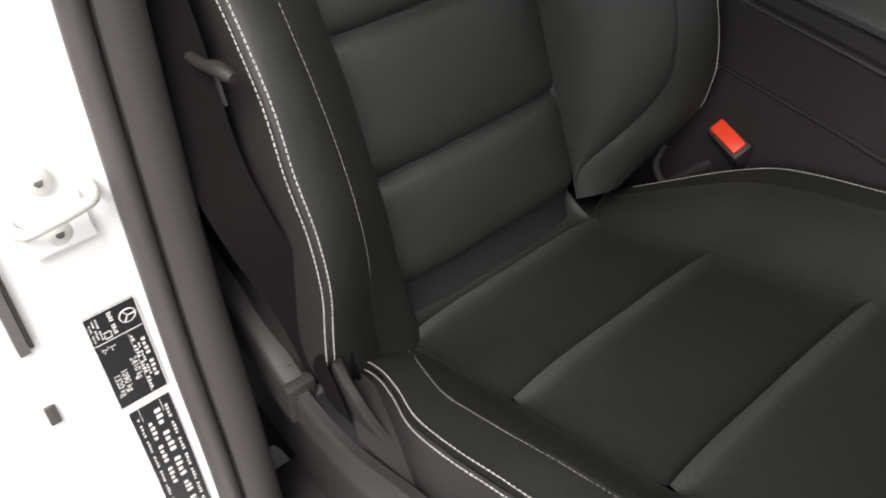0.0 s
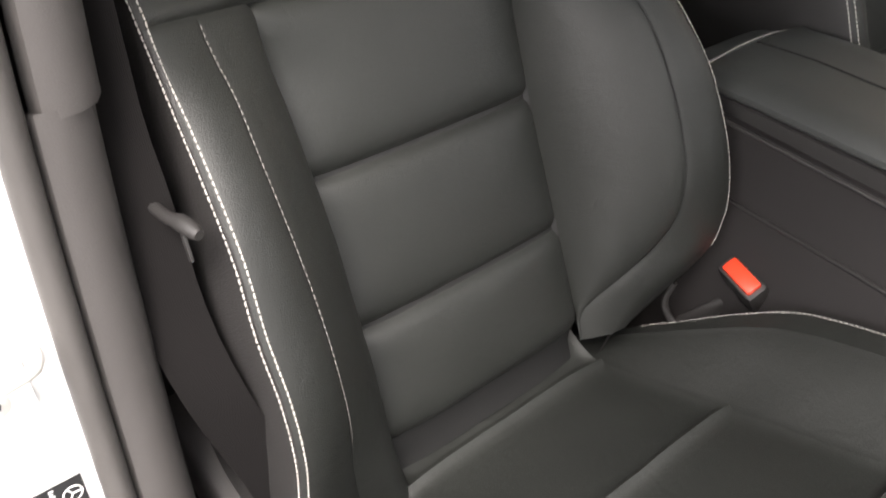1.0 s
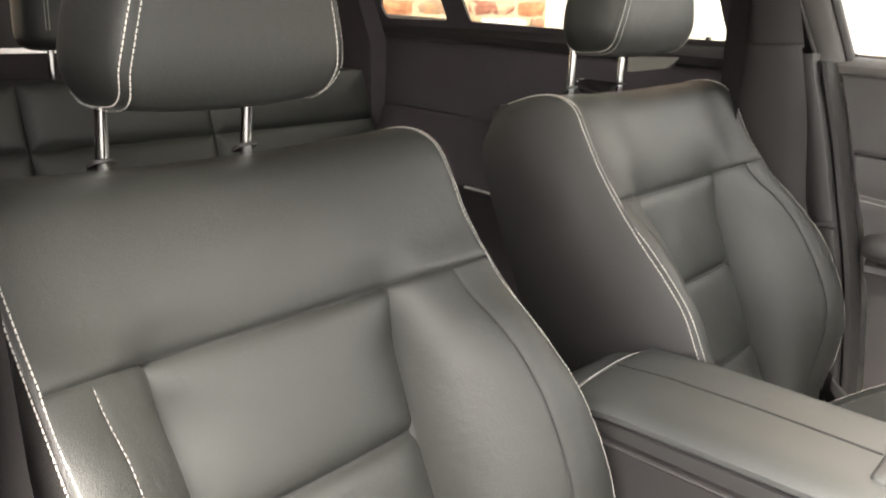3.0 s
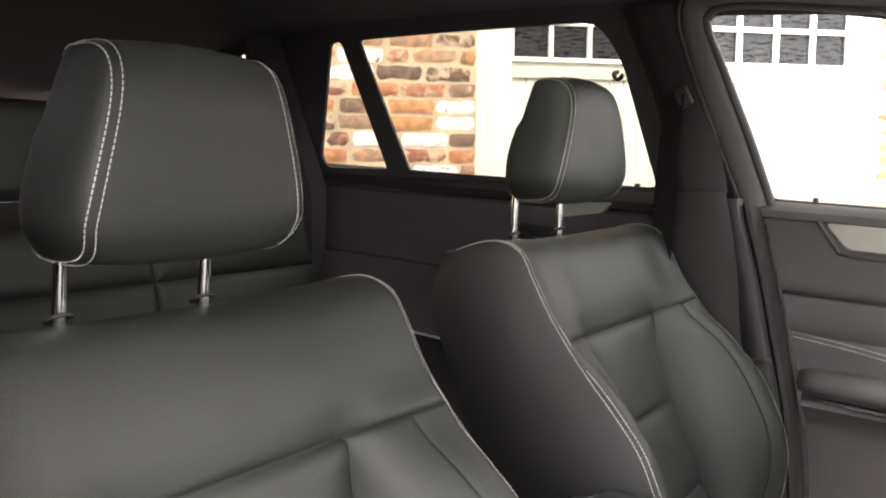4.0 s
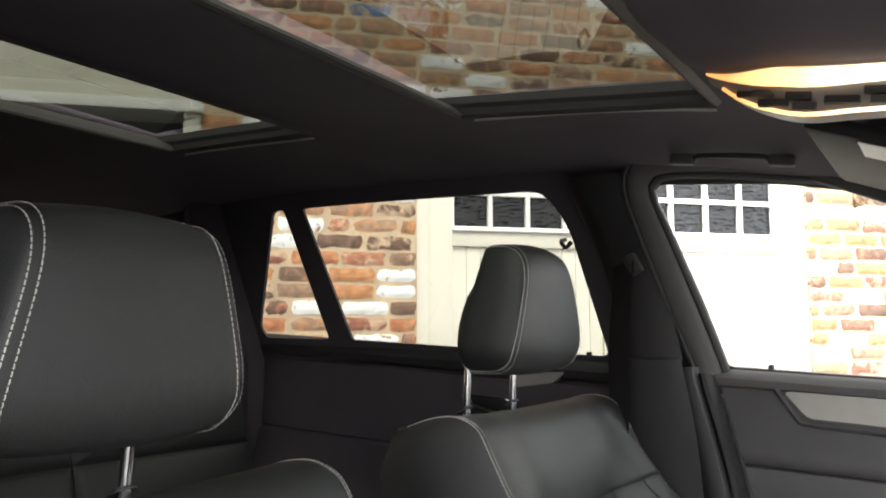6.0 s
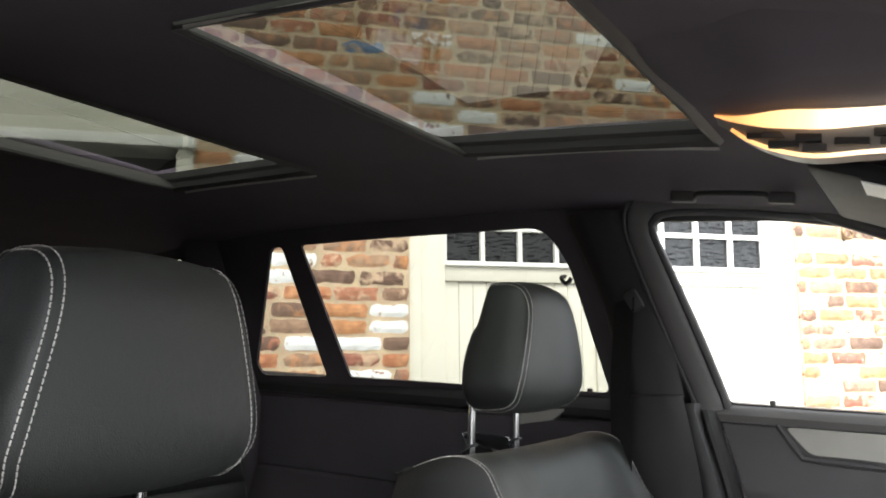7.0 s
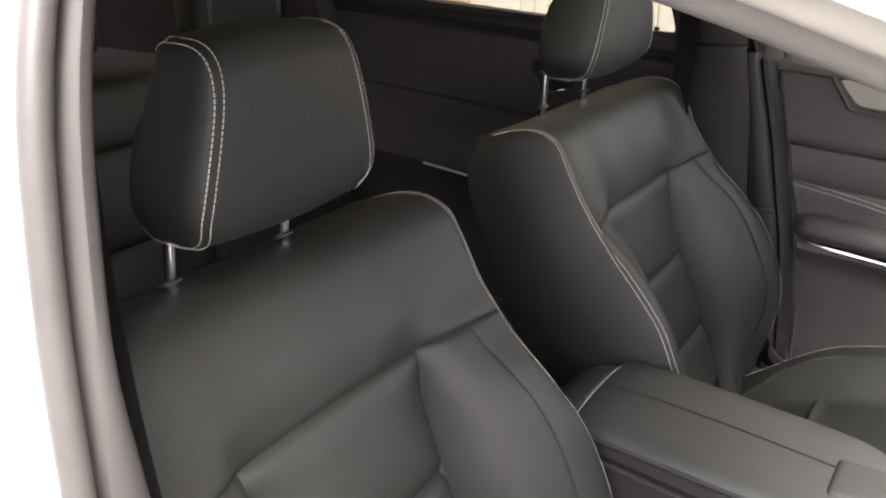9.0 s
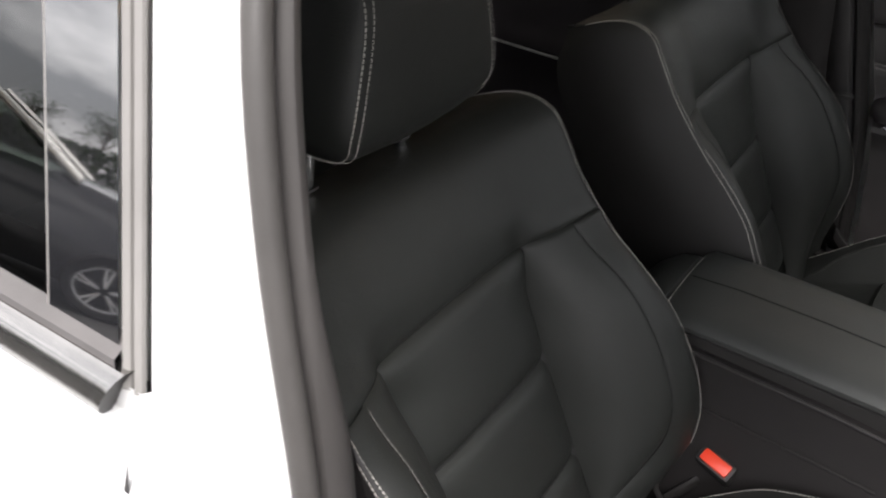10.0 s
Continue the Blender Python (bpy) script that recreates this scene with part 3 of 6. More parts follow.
    for sd in (-1, 1):
        sb = 1.56 if sd < 0 else 1.74
        for s0, s1, nm in ((1.0, sb, "inner_bolster"), (sb, 2.0, "outer_bolster")):
            lo_s = (lambda f: 1.0) if nm == "inner_bolster" else (lambda f: seam_s(f, sd))
            hi_s = (lambda f: 2.0) if nm == "outer_bolster" else (lambda f: seam_s(f, sd))
            bm = bmesh.new()
            cushion_panel(bm, lambda a, b: cush(-0.035 + 0.545 * a, sd * (lo_s(-0.035 + 0.545 * a) + (hi_s(-0.035 + 0.545 * a) - lo_s(-0.035 + 0.545 * a)) * b)), 0.545, 0.11 * (s1 - s0), puff=0.002, drop=0.004, roll=0.009, sides=(0, 0, .3, .25) if s0 == 1 else (0, 0, .25, .14), flip=(fl == (sd > 0)), wrinkle=0.0013)
            part(nm, bm, LEATHER, body)
        bm = bmesh.new()

        def flank(a, b):
            f = -0.035 + 0.545 * a
            return C(f, sd * (cush_w(f) + 0.012 * math.sin(min(1, b * 2.2) * math.pi / 2)), cush_m(f) - 0.17 * b - 0.0006)
        cushion_panel(bm, flank, 0.545, 0.17, puff=0.0, drop=0.002, roll=0.008, sides=(0, 0, .3, 0), flip=(fl == (sd > 0)))
        part("flank", bm, VINYL, body)
        bm = bmesh.new()
        fs = [0.045 + 0.455 * k / 60 for k in range(61)]
        stitches(bm, [cush(f, sd * 1.955) + Up * 0.0012 for f in fs], Up)
        stitches(bm, [flank((f + 0.035) / 0.545, 0.022) + Vector((0, sg * sd * 0.0014, 0.0008)) for f in fs], (Up * 0.6 + Vector((0, sg * sd, 0))).normalized())
        part("edge_stitching", bm, THREAD, body, "pale double stitching")
        bm = bmesh.new()
        stitches(bm, [cush(f, sd * (seam_s(f, sd) + (0.025 if sd < 0 else -0.02))) + Up * 0.0008 for f in fs[2:]], Up, r=0.0003)
        part("bolster_stitching", bm, FINE_THREAD if sd < 0 else DARK_THREAD, body, "fine pale stitching")
    bm = bmesh.new()
    add_grid(bm, [[C(0.50 + 0.035 * math.sin(t * math.pi / 2), s * cush_w(0.5), cush_m(0.5) * ease(0.55, 1, abs(s)) + 0.01 - 0.035 * (1 - math.cos(t * math.pi / 2)) - 0.13 * max(0, t - 1)) for s in [-1 + k / 8 for k in range(17)]] for t in (0, .25, .5, .75, 1, 1.5, 2)])
    part("front_roll", bm, LEATHER, body)

    # head restraint
    head = part("headrest", bmesh.new(), LEATHER, ob)
    if sg > 0:
        hc, low_w, top_w, deep, tall, power, lean = Vector((-0.2279, -0.3760, 1.1041)), 0.1105, 0.0825, 0.0560, 0.0864, 0.562, 0.040
    else:
        hc, low_w, top_w, deep, tall, power, lean = Vector((-0.2218, 0.3561, 1.1383)), 0.1166, 0.0754, 0.0600, 0.0901, 0.558, 0.018
    post_top = Vector(((-0.229 if sg > 0 else -0.236) + dx, yc + (0.006 if sg > 0 else 0.003), (1.102 if sg > 0 else 1.112) + dz))

    def prof(phi, grow=1.0, e=power):
        c, s = math.cos(phi), math.sin(phi)
        x = math.copysign(abs(c) ** e, c) * deep * grow
        z = math.copysign(abs(s) ** e, s) * tall * grow
        if x < 0:
            # the back shell steps in above its middle
            x *= (0.74 if sg > 0 else 0.60) - 0.22 * ease(-0.03, 0.085, z) - 0.12 * ease(0.014, 0.024, z)
        return x - 0.025 * max(0, z) + lean * z, z

    def half(z):
        u = (z / tall + 1) / 2
        return low_w + (top_w - low_w) * ease(0.05, 1.0, u) - 0.008 * ease(0.2, 0.0, u)
    phis = [2 * math.pi * k / 56 for k in range(56)]
    bm = bmesh.new()
    rows = []
    for s in [-1 + k / 14 for k in range(29)]:
        g = 1.0 + 0.07 * (1 - s * s)
        g -= 0.03 * math.exp(-((1 - abs(s)) * 0.1 / 0.004) ** 1.2)
        rows.append([hc + Vector((prof(q, g)[0], s * half(prof(q)[1]), prof(q, g)[1])) for q in phis])
    add_grid(bm, rows, closed_u=True)
    part("front_cover", bm, LEATHER, head)
    for sd in (-1, 1):
        bm = bmesh.new()
        rows = []
        for r in (0.97, 0.972, 0.965, 0.94, 0.90, 0.82, 0.70, 0.55, 0.38, 0.2, 0.06, 0.0005):
            d = (0.017 if sg > 0 else 0.020) * (1 - (r / 0.975) ** 2.6) ** 0.55 - (0.003 if r == 0.97 else 0)
            e = power + (0.98 - power) * (1 - min(1, r / 0.97)) ** 0.6
            rows.append([hc + Vector((prof(q, r, e)[0], sd * (half(prof(q, r, e)[1]) + d), prof(q, r, e)[1])) for q in phis])
        add_grid(bm, rows, closed_u=True)
        part("side_cover", bm, LEATHER, head)
        bm = bmesh.new()
        arc = [radians(-128 + 256 * k / 90) for k in range(91)]
        out = [Vector((prof(q, 1.0)[0], 0, prof(q, 1.0)[1])).normalized() for q in arc]
        a = [hc + Vector((prof(q, 1.012)[0], sd * (half(prof(q)[1]) - 0.0042), prof(q, 1.012)[1])) for q in arc]
        stitches(bm, a, out, r=0.0005)
        b = [hc + Vector((prof(q, 0.974)[0], sd * (half(prof(q)[1]) + 0.0036), prof(q, 0.974)[1])) for q in arc]
        stitches(bm, b, [(o * 0.6 + Vector((0, sd, 0)) * 0.8).normalized() for o in out], r=0.0005)
        part("headrest_stitching", bm, THREAD, head, "pale double stitching")
    for sd in (-1, 1):
        foot, topp = B((0.614, sd * 0.074 + sg * hy, -0.004)), post_top + Vector((-0.005, sd * sg * 0.074 + hy, -0.06))
        foot, topp = foot + (Vector((-0.003, -0.003, 0)) if sg > 0 else Vector((-0.028, -0.014, 0.0))), topp + (Vector((-0.016, -0.011, 0)) if sg > 0 else Vector((-0.034, -0.016, 0)))
        bm = bmesh.new()
        tube(bm, [foot - (topp - foot) * 0.3, foot, topp], 0.0058, 12)
        part("headrest_post", bm, CHROME, head, "polished chrome post")
        bm = bmesh.new()
        for z0, z1, r in ((0.0, 0.002, 0.0125), (0.002, 0.004, 0.009)):
            tube(bm, [foot + U * (z0 + 0.004), foot + U * (z1 + 0.004)], r, 20)
        part("post_collar", bm, PLASTIC, head, "black plastic guide collar")

    # plastic side cover, recliner and rails on the door side
    bm = bmesh.new()
    outer = -0.262
    prof_z = [(-0.12, 0.485), (-0.03, 0.462), (0.03, 0.440), (0.12, 0.452), (0.20, 0.468), (0.34, 0.49), (0.46, 0.49)]
    rows = []
    for x, z in [(p.x, p.z) for p in smooth_line([(a, 0, b) for a, b in prof_z], 30)]:
        rows.append([Vector((x + dx, yc + sg * (outer + o), z + dz + h)) for o, h in ((0.05, 0.012), (0.02, 0.010), (0.004, 0.004), (0.0, -0.008), (0.0, -0.16), (0.012, -0.20))])
    add_grid(bm, rows)
    part("side_valance", bm, PLASTIC, ob, "grained black plastic seat valance")
    # recliner arm, belt anchor slot and inner arm of the valance
    yo = yc + sg * (outer - 0.006)
    for nm, pts, hw, th, oy in (("valance_arm", [(-0.125, 0.516), (-0.07, 0.497), (-0.02, 0.474), (0.020, 0.453)], 0.013, 0.014, 0.0),
                                ("valance_arm", [(0.029, 0.446), (0.06, 0.441), (0.095, 0.441), (0.135, 0.452), (0.20, 0.474), (0.32, 0.492)], 0.008, 0.012, 0.0),
                                ("slot_lip", [(0.052, 0.497), (0.066, 0.481), (0.084, 0.468), (0.106, 0.458), (0.14, 0.452)], 0.005, 0.007, 0.025)):
        bm = bmesh.new()
        rows = []
        for q in smooth_line([(x + dx, yo + sg * oy, z + dz) for x, z in pts], 18):
            rows.append([q + Vector((0, sg * y * hw, z * th)) for y, z in ((-1.05, -2.2), (-1.0, 0.2), (-0.85, 0.75), (-0.5, 1.0), (0.6, 1.0), (0.92, 0.7), (1.0, 0.1), (1.0, -2.2))])
        add_grid(bm, rows)
        bm.faces.new([v for v in bm.verts][:8])
        part(nm, bm, DARK_TRIM if nm == "valance_arm" else SOFT_PLASTIC, ob, "grained plastic arm")
    bm = bmesh.new()
    box(bm, (0.017 + dx, yo - 0.0145, 0.425 + dz), (0.030 + dx, yo + 0.0145, 0.468 + dz), 0.003)
    part("arm_collar", bm, DARK_TRIM, ob)
    bm = bmesh.new()
    box(bm, (0.035 + dx, min(yo + sg * 0.004, yo + sg * 0.034), 0.435 + dz), (0.125 + dx, max(yo + sg * 0.004, yo + sg * 0.034), 0.452 + dz), 0.004)
    part("anchor_slot", bm, LABEL_BLACK, ob, "dark belt anchor slot")
    bm = bmesh.new()
    strap = smooth_line([(-0.03 + dx, yo + sg * 0.022, 0.56 + dz), (0.01 + dx, yo + sg * 0.018, 0.52 + dz), (0.05 + dx, yo + sg * 0.015, 0.475 + dz), (0.07 + dx, yo + sg * 0.015, 0.44 + dz)], 12)
    add_grid(bm, [[q + Vector((-0.014, 0, -0.010)), q + Vector((0, -sg * 0.0012, 0)), q + Vector((0.014, 0, 0.010)), q + Vector((0, sg * 0.0012, 0))] for q in strap], closed_u=True)
    part("anchor_strap", bm, WEBBING, ob, "black belt end strap")
    for yy in (-0.19, 0.19):
        bm = bmesh.new()
        box(bm, (-0.12 + dx, yc + yy - 0.02, 0.145), (0.45 + dx, yc + yy + 0.02, 0.19), 0.004)
        part("seat_rail", bm, PLASTIC, ob, "black seat rail")
    bm = bmesh.new()
    box(bm, (-0.05 + dx, yc - 0.22, 0.188), (0.42 + dx, yc + 0.22, 0.27 + dz), 0.02)
    part("seat_pan", bm, PLASTIC, ob)
    return ob, B, C


def shell_bm(fn, us, vs):
    bm = bmesh.new()
    add_grid(bm, [[fn(u, v) for v in vs] for u in us])
    return bm


driver_seat, driver_back, driver_cush = build_seat("driver_seat", -0.373, 1, 0.0, 0.0, "black leather sport seat with pale double stitching beside the open door", -0.013, -0.007)
passenger_seat, passenger_back, passenger_cush = build_seat("passenger_seat", 0.3677, -1, 0.0141, 0.0233, "black leather sport seat with pale double stitching beside the closed door", 0.0, 0.0192, -0.0116, radians(22.24))


def belt_buckle(yc, sg, dx, dz, label):
    ob = thing("belt_buckle", (0.06 + dx, yc + sg * 0.245, 0.40 + dz), label, "belt buckle", "belt buckles")
    long = Vector((0.95, -0.20 * sg, -0.22)).normalized()
    face = Vector((0.05, -0.62 * sg, 0.78))
    face = (face - long * face.dot(long)).normalized()
    turn = Matrix.Translation((0.093 + dx, yc + sg * 0.252, 0.528 + dz)) @ Matrix((long, face.cross(long), face)).transposed().to_4x4()
    bm = bmesh.new()
    box(bm, (-0.026, -0.0125, -0.062), (0.026, 0.0125, 0.0), 0.006, turn)
    part("buckle_body", bm, PLASTIC, ob)
    bm = bmesh.new()
    box(bm, (-0.0205, -0.0088, -0.004), (0.0205, 0.0088, 0.0050), 0.003, turn)
    part("release_button", bm, RED, ob, "bright red press button")
    bm = bmesh.new()
    tube(bm, [turn @ Vector((0, 0, -0.05)), Vector((0.045 + dx, yc + sg * 0.247, 0.44 + dz)), Vector((0.01 + dx, yc + sg * 0.25, 0.36 + dz))], 0.011, 10, flat=0.5)
    part("stalk", bm, PLASTIC, ob)
    bm = bmesh.new()
    tube(bm, smooth_line([(0.035 + dx, yc + sg * 0.225, 0.50 + dz), (0.03 + dx, yc + sg * 0.222, 0.47 + dz), (0.05 + dx, yc + sg * 0.226, 0.445 + dz), (0.09 + dx, yc + sg * 0.23, 0.435 + dz)], 14), 0.004, 8)
    part("bracket", bm, PLASTIC, ob)
    return ob


belt_buckle(-0.373, 1, 0, 0, "seat belt buckle with red button beside the driver's cushion")
belt_buckle(0.367, -1, 0.018, 0.028, "seat belt buckle with red button beside the passenger cushion")


# ---- centre console ----
console = thing("centre_console", (0.15, 0, 0.14), "black centre console with padded leather armrest between the front seats", "console")
bm = bmesh.new()
rows = []
for x, top in ((-0.12, 0.61), (-0.02, 0.681), (0.2, 0.660), (0.34, 0.64), (0.62, 0.61)):
    rows.append([Vector((x, y, z)) for y, z in ((-0.105, 0.15), (-0.110, top - 0.083), (-0.104, top - 0.074), (-0.104, top - 0.006), (-0.101, top - 0.001), (-0.09, top), (0.09, top), (0.100, top - 0.004), (0.104, top - 0.066), (0.112, top - 0.072), (0.105, 0.15))])
add_grid(bm, rows)
# console side darkened for the shade between the seats
part("console_body", bm, SHADED_TRIM, console, "black plastic console side with a moulded ledge")
# rods paler than the console side, drawn for light caught on its edges
for drop, r in ((0.003, 0.0022), (0.0785, 0.0026)):
    bm = bmesh.new()
    tube(bm, [(x, -0.1045 - (0.0035 if drop > 0.05 else 0), top - drop) for x, top in ((-0.10, 0.628), (-0.02, 0.681), (0.2, 0.660), (0.275, 0.650))], r, 8)
    part("ledge", bm, DARK_TRIM if drop < 0.05 else SOFT_PLASTIC, console, "rounded console ledge with its edge highlight painted in")
bm = bmesh.new()


def lid_section(x, w, z, drop):
    return [Vector((x, y * w, z - d * drop)) for y, d in ((-1.0, 1.0), (-1.06, .80), (-1.06, .55), (-1.0, .28), (-0.9, .12), (-0.6, .03), (-0.2, 0), (0.2, 0), (0.6, .03), (0.9, .12), (1.0, .28), (1.06, .55), (1.06, .80), (1.0, 1.0))]


add_grid(bm, [lid_section(x, w, z, d) for x, w, z, d in ((-0.025, .082, .700, .015), (-0.024, .088, .706, .018), (-0.012, .092, .713, .021), (0.05, .093, .713, .023), (0.15, .093, .706, .023), (0.25, .093, .698, .023), (0.285, .092, .694, .023), (0.308, .089, .688, .021), (0.320, .082, .677, .012))])
lid = part("armrest_lid", bm, LIT_LID, console, "padded black leather armrest lid, paler for its sky sheen")
bm = bmesh.new()
add_grid(bm, [[Vector((x, y, z + dz)) for y, dz in ((-0.088, 0.0), (-0.0945, -0.004), (-0.0945, -0.028), (0.0945, -0.028), (0.0945, -0.004), (0.088, 0.0))] for x, z in ((-0.02, .693), (0.05, .691), (0.15, .684), (0.25, .676), (0.30, .672))])
part("lid_base", bm, PLASTIC, lid, "black plastic lid base")
bm = bmesh.new()
add_grid(bm, [lid_section(x, w, z, d) for x, w, z, d in ((-0.12, .07, .62, .02), (-0.11, .08, .645, .03), (-0.085, .088, .678, .045), (-0.055, .09, .700, .05), (-0.030, .088, .7055, .045), (-0.027, .084, .700, .03))])
part("armrest_rear_pad", bm, LIT_LID, console)
bm = bmesh.new()
stitches(bm, smooth_line([(-0.0225, -0.088, 0.690), (-0.0215, -0.075, 0.7045), (-0.021, -0.03, 0.7115), (-0.021, 0.03, 0.7115), (-0.0215, 0.075, 0.7045), (-0.0225, 0.088, 0.690)], 40), Vector((0, 0, 1)), r=0.0005)
part("lid_stitching", bm, THREAD, lid)
bm = bmesh.new()
tube(bm, [(-0.015, 0.003, 0.7128), (0.05, 0.004, 0.7135), (0.15, 0.006, 0.7065), (0.266, 0.004, 0.6975)], 0.0012, 6)
part("lid_seam", bm, DARK_THREAD, lid)
bm = bmesh.new()
box(bm, (0.266, -0.052, 0.672), (0.345, 0.024, 0.7010), 0.011, segments=4)
part("lid_release", bm, LIT_LID, lid, "lid release in the same paler tone")
bm = bmesh.new()
box(bm, (0.31, -0.098, 0.600), (0.62, 0.098, 0.652), 0.006, Matrix.Translation((0, 0, 0)))
part("tunnel_top", bm, SATIN, console, "satin aluminium console panel")
bm = bmesh.new()
box(bm, (0.276, -0.112, 0.632), (0.62, -0.090, 0.657), 0.006)
part("console_trim", bm, SATIN, console, "satin aluminium edge trim")

# ---- car floor ----
body = thing("car_body", (0, 0, 0.0), "white estate car body seen through the open driver's door", "car")
bm = bmesh.new()
box(bm, (-2.45, -0.72, 0.12), (1.35, 0.72, 0.145), 0.003)
part("floor_carpet", bm, CARPET, body, "black carpet")
bm = bmesh.new()
box(bm, (-1.0, -0.11, 0.145), (1.2, 0.11, 0.33), 0.04)
part("transmission_tunnel", bm, CARPET, body)


# ---- pillars, rails and seals, both sides ----
JAMB_Z = [.15, .30, .45, .53, .60, .70, .82, .93, 1.1, 1.2, 1.36]
JAMB_X = table(JAMB_Z, [.04, .03, .015, .0, -.012, -.025, -.04, -.048, -.074, -.088, -.125])
JAMB_Y = table(JAMB_Z, [.738, .738, .737, .736, .734, .731, .726, .720, .700, .680, .605])


def outer_y(z):
    """The right-hand doors' outer face."""
    return -(0.79 - 0.37 * (z - 1.04)) if z > 1.04 else -(0.79 + 0.05 * ease(1.04, 0.75, z))


def front_edge(z):
    """The right rear door's front edge."""
    return -0.075 - 0.18 * (z - 1.04) if z > 1.04 else JAMB_X(z) - 0.012


def jamb(z):
    """Front edge of the middle pillar's painted face on the right-hand side: x and |y|."""
    return JAMB_X(z), JAMB_Y(z)


ZS = [0.2 + 1.16 * k / 40 for k in range(41)]
for side, sg in (("right", -1), ("left", 1)):
    if sg < 0:
        bm = bmesh.new()
        rows = []
        for z in ZS:
            x, y = jamb(z)
            x1, y1 = front_edge(z) + 0.010, -outer_y(z) - 0.004
            rows.append([Vector((x + 0.004, -y + 0.016, z)), Vector((x + 0.003, -y + 0.004, z))] + [Vector((x + (x1 - x) * t, -(y + (y1 - y) * t), z)) for t in (0, 0.12, 0.4, 0.7, 0.9, 1.0)] + [Vector((x1 - 0.006, -y1, z)), Vector((x1 - 0.02, -y1 + 0.012, z)), Vector((x1 - 0.08, -y1 + 0.03, z))])
        add_grid(bm, rows)
        part("middle_pillar", bm, PAINT, body, "white painted middle pillar")
    # rubber seals with two lips
    lips = (("seal_lip", -0.007, -0.009, 0.0095, RUBBER),)
    if sg > 0:
        lips = ()
    for nm, ox, oy, r, lip_m in lips:
        bm = bmesh.new()
        tube(bm, [Vector((jamb(z)[0] - ox, sg * (jamb(z)[1] + oy), z)) for z in ZS], r, 12)
        part(nm, bm, lip_m, body, "grey rubber door seal" if sg < 0 else "rubber door seal")
    # inner trim
    for lo, hi, puff in ((0.2, 0.850, 0.0), (0.845, 1.37, 0.005)) if sg < 0 else ((0.2, 1.058, 0.013), (1.055, 1.37, 0.0)):
        bm = bmesh.new()
        rows = []
        for k in range(21):
            z = lo + (hi - lo) * k / 20
            x, y = jamb(min(z, 1.36))
            kx = 1.0 if sg < 0 else 1.0 - 0.45 * ease(0.9, 1.08, z)
            ky = 1.0 - 0.42 * ease(0.90, 1.06, z)
            rows.append([Vector((x + a, sg * (y + b - puff), z)) for a, b in (((0.000, -0.018), (0.010, -0.022), (0.013, -0.022 - 0.008 * ky), (0.012, -0.022 - 0.020 * ky), (0.006, -0.022 - 0.031 * ky), (-0.006, -0.022 - 0.038 * ky), (-0.03, -0.022 - 0.042 * ky), (-0.08, -0.022 - 0.044 * ky), (-0.14, -0.022 - 0.042 * ky), (-0.18, -0.03)) if sg < 0 else ((0.006, -0.030), (-0.006, -0.044), (-0.025, -0.054), (-0.06, -0.060), (-0.12 * kx, -0.060), (-0.155 * kx, -0.055), (-0.175 * kx, -0.04), (-0.18 * kx, -0.01)))])
        if sg > 0 and puff:
            rows.append([q + Vector((0, 0.004, 0.003)) for q in rows[-1]])
            rows.append([q + Vector((0, 0.010, 0.001)) for q in rows[-1]])
        add_grid(bm, rows)
        # same trim both sides: grey by the open door, darkened on the shaded left
        part("pillar_trim", bm, GREY_TRIM if sg < 0 else SHADED_TRIM, body, "plastic pillar trim, greyer on the lit side" if sg < 0 else "plastic pillar trim, darkened for the shaded side")

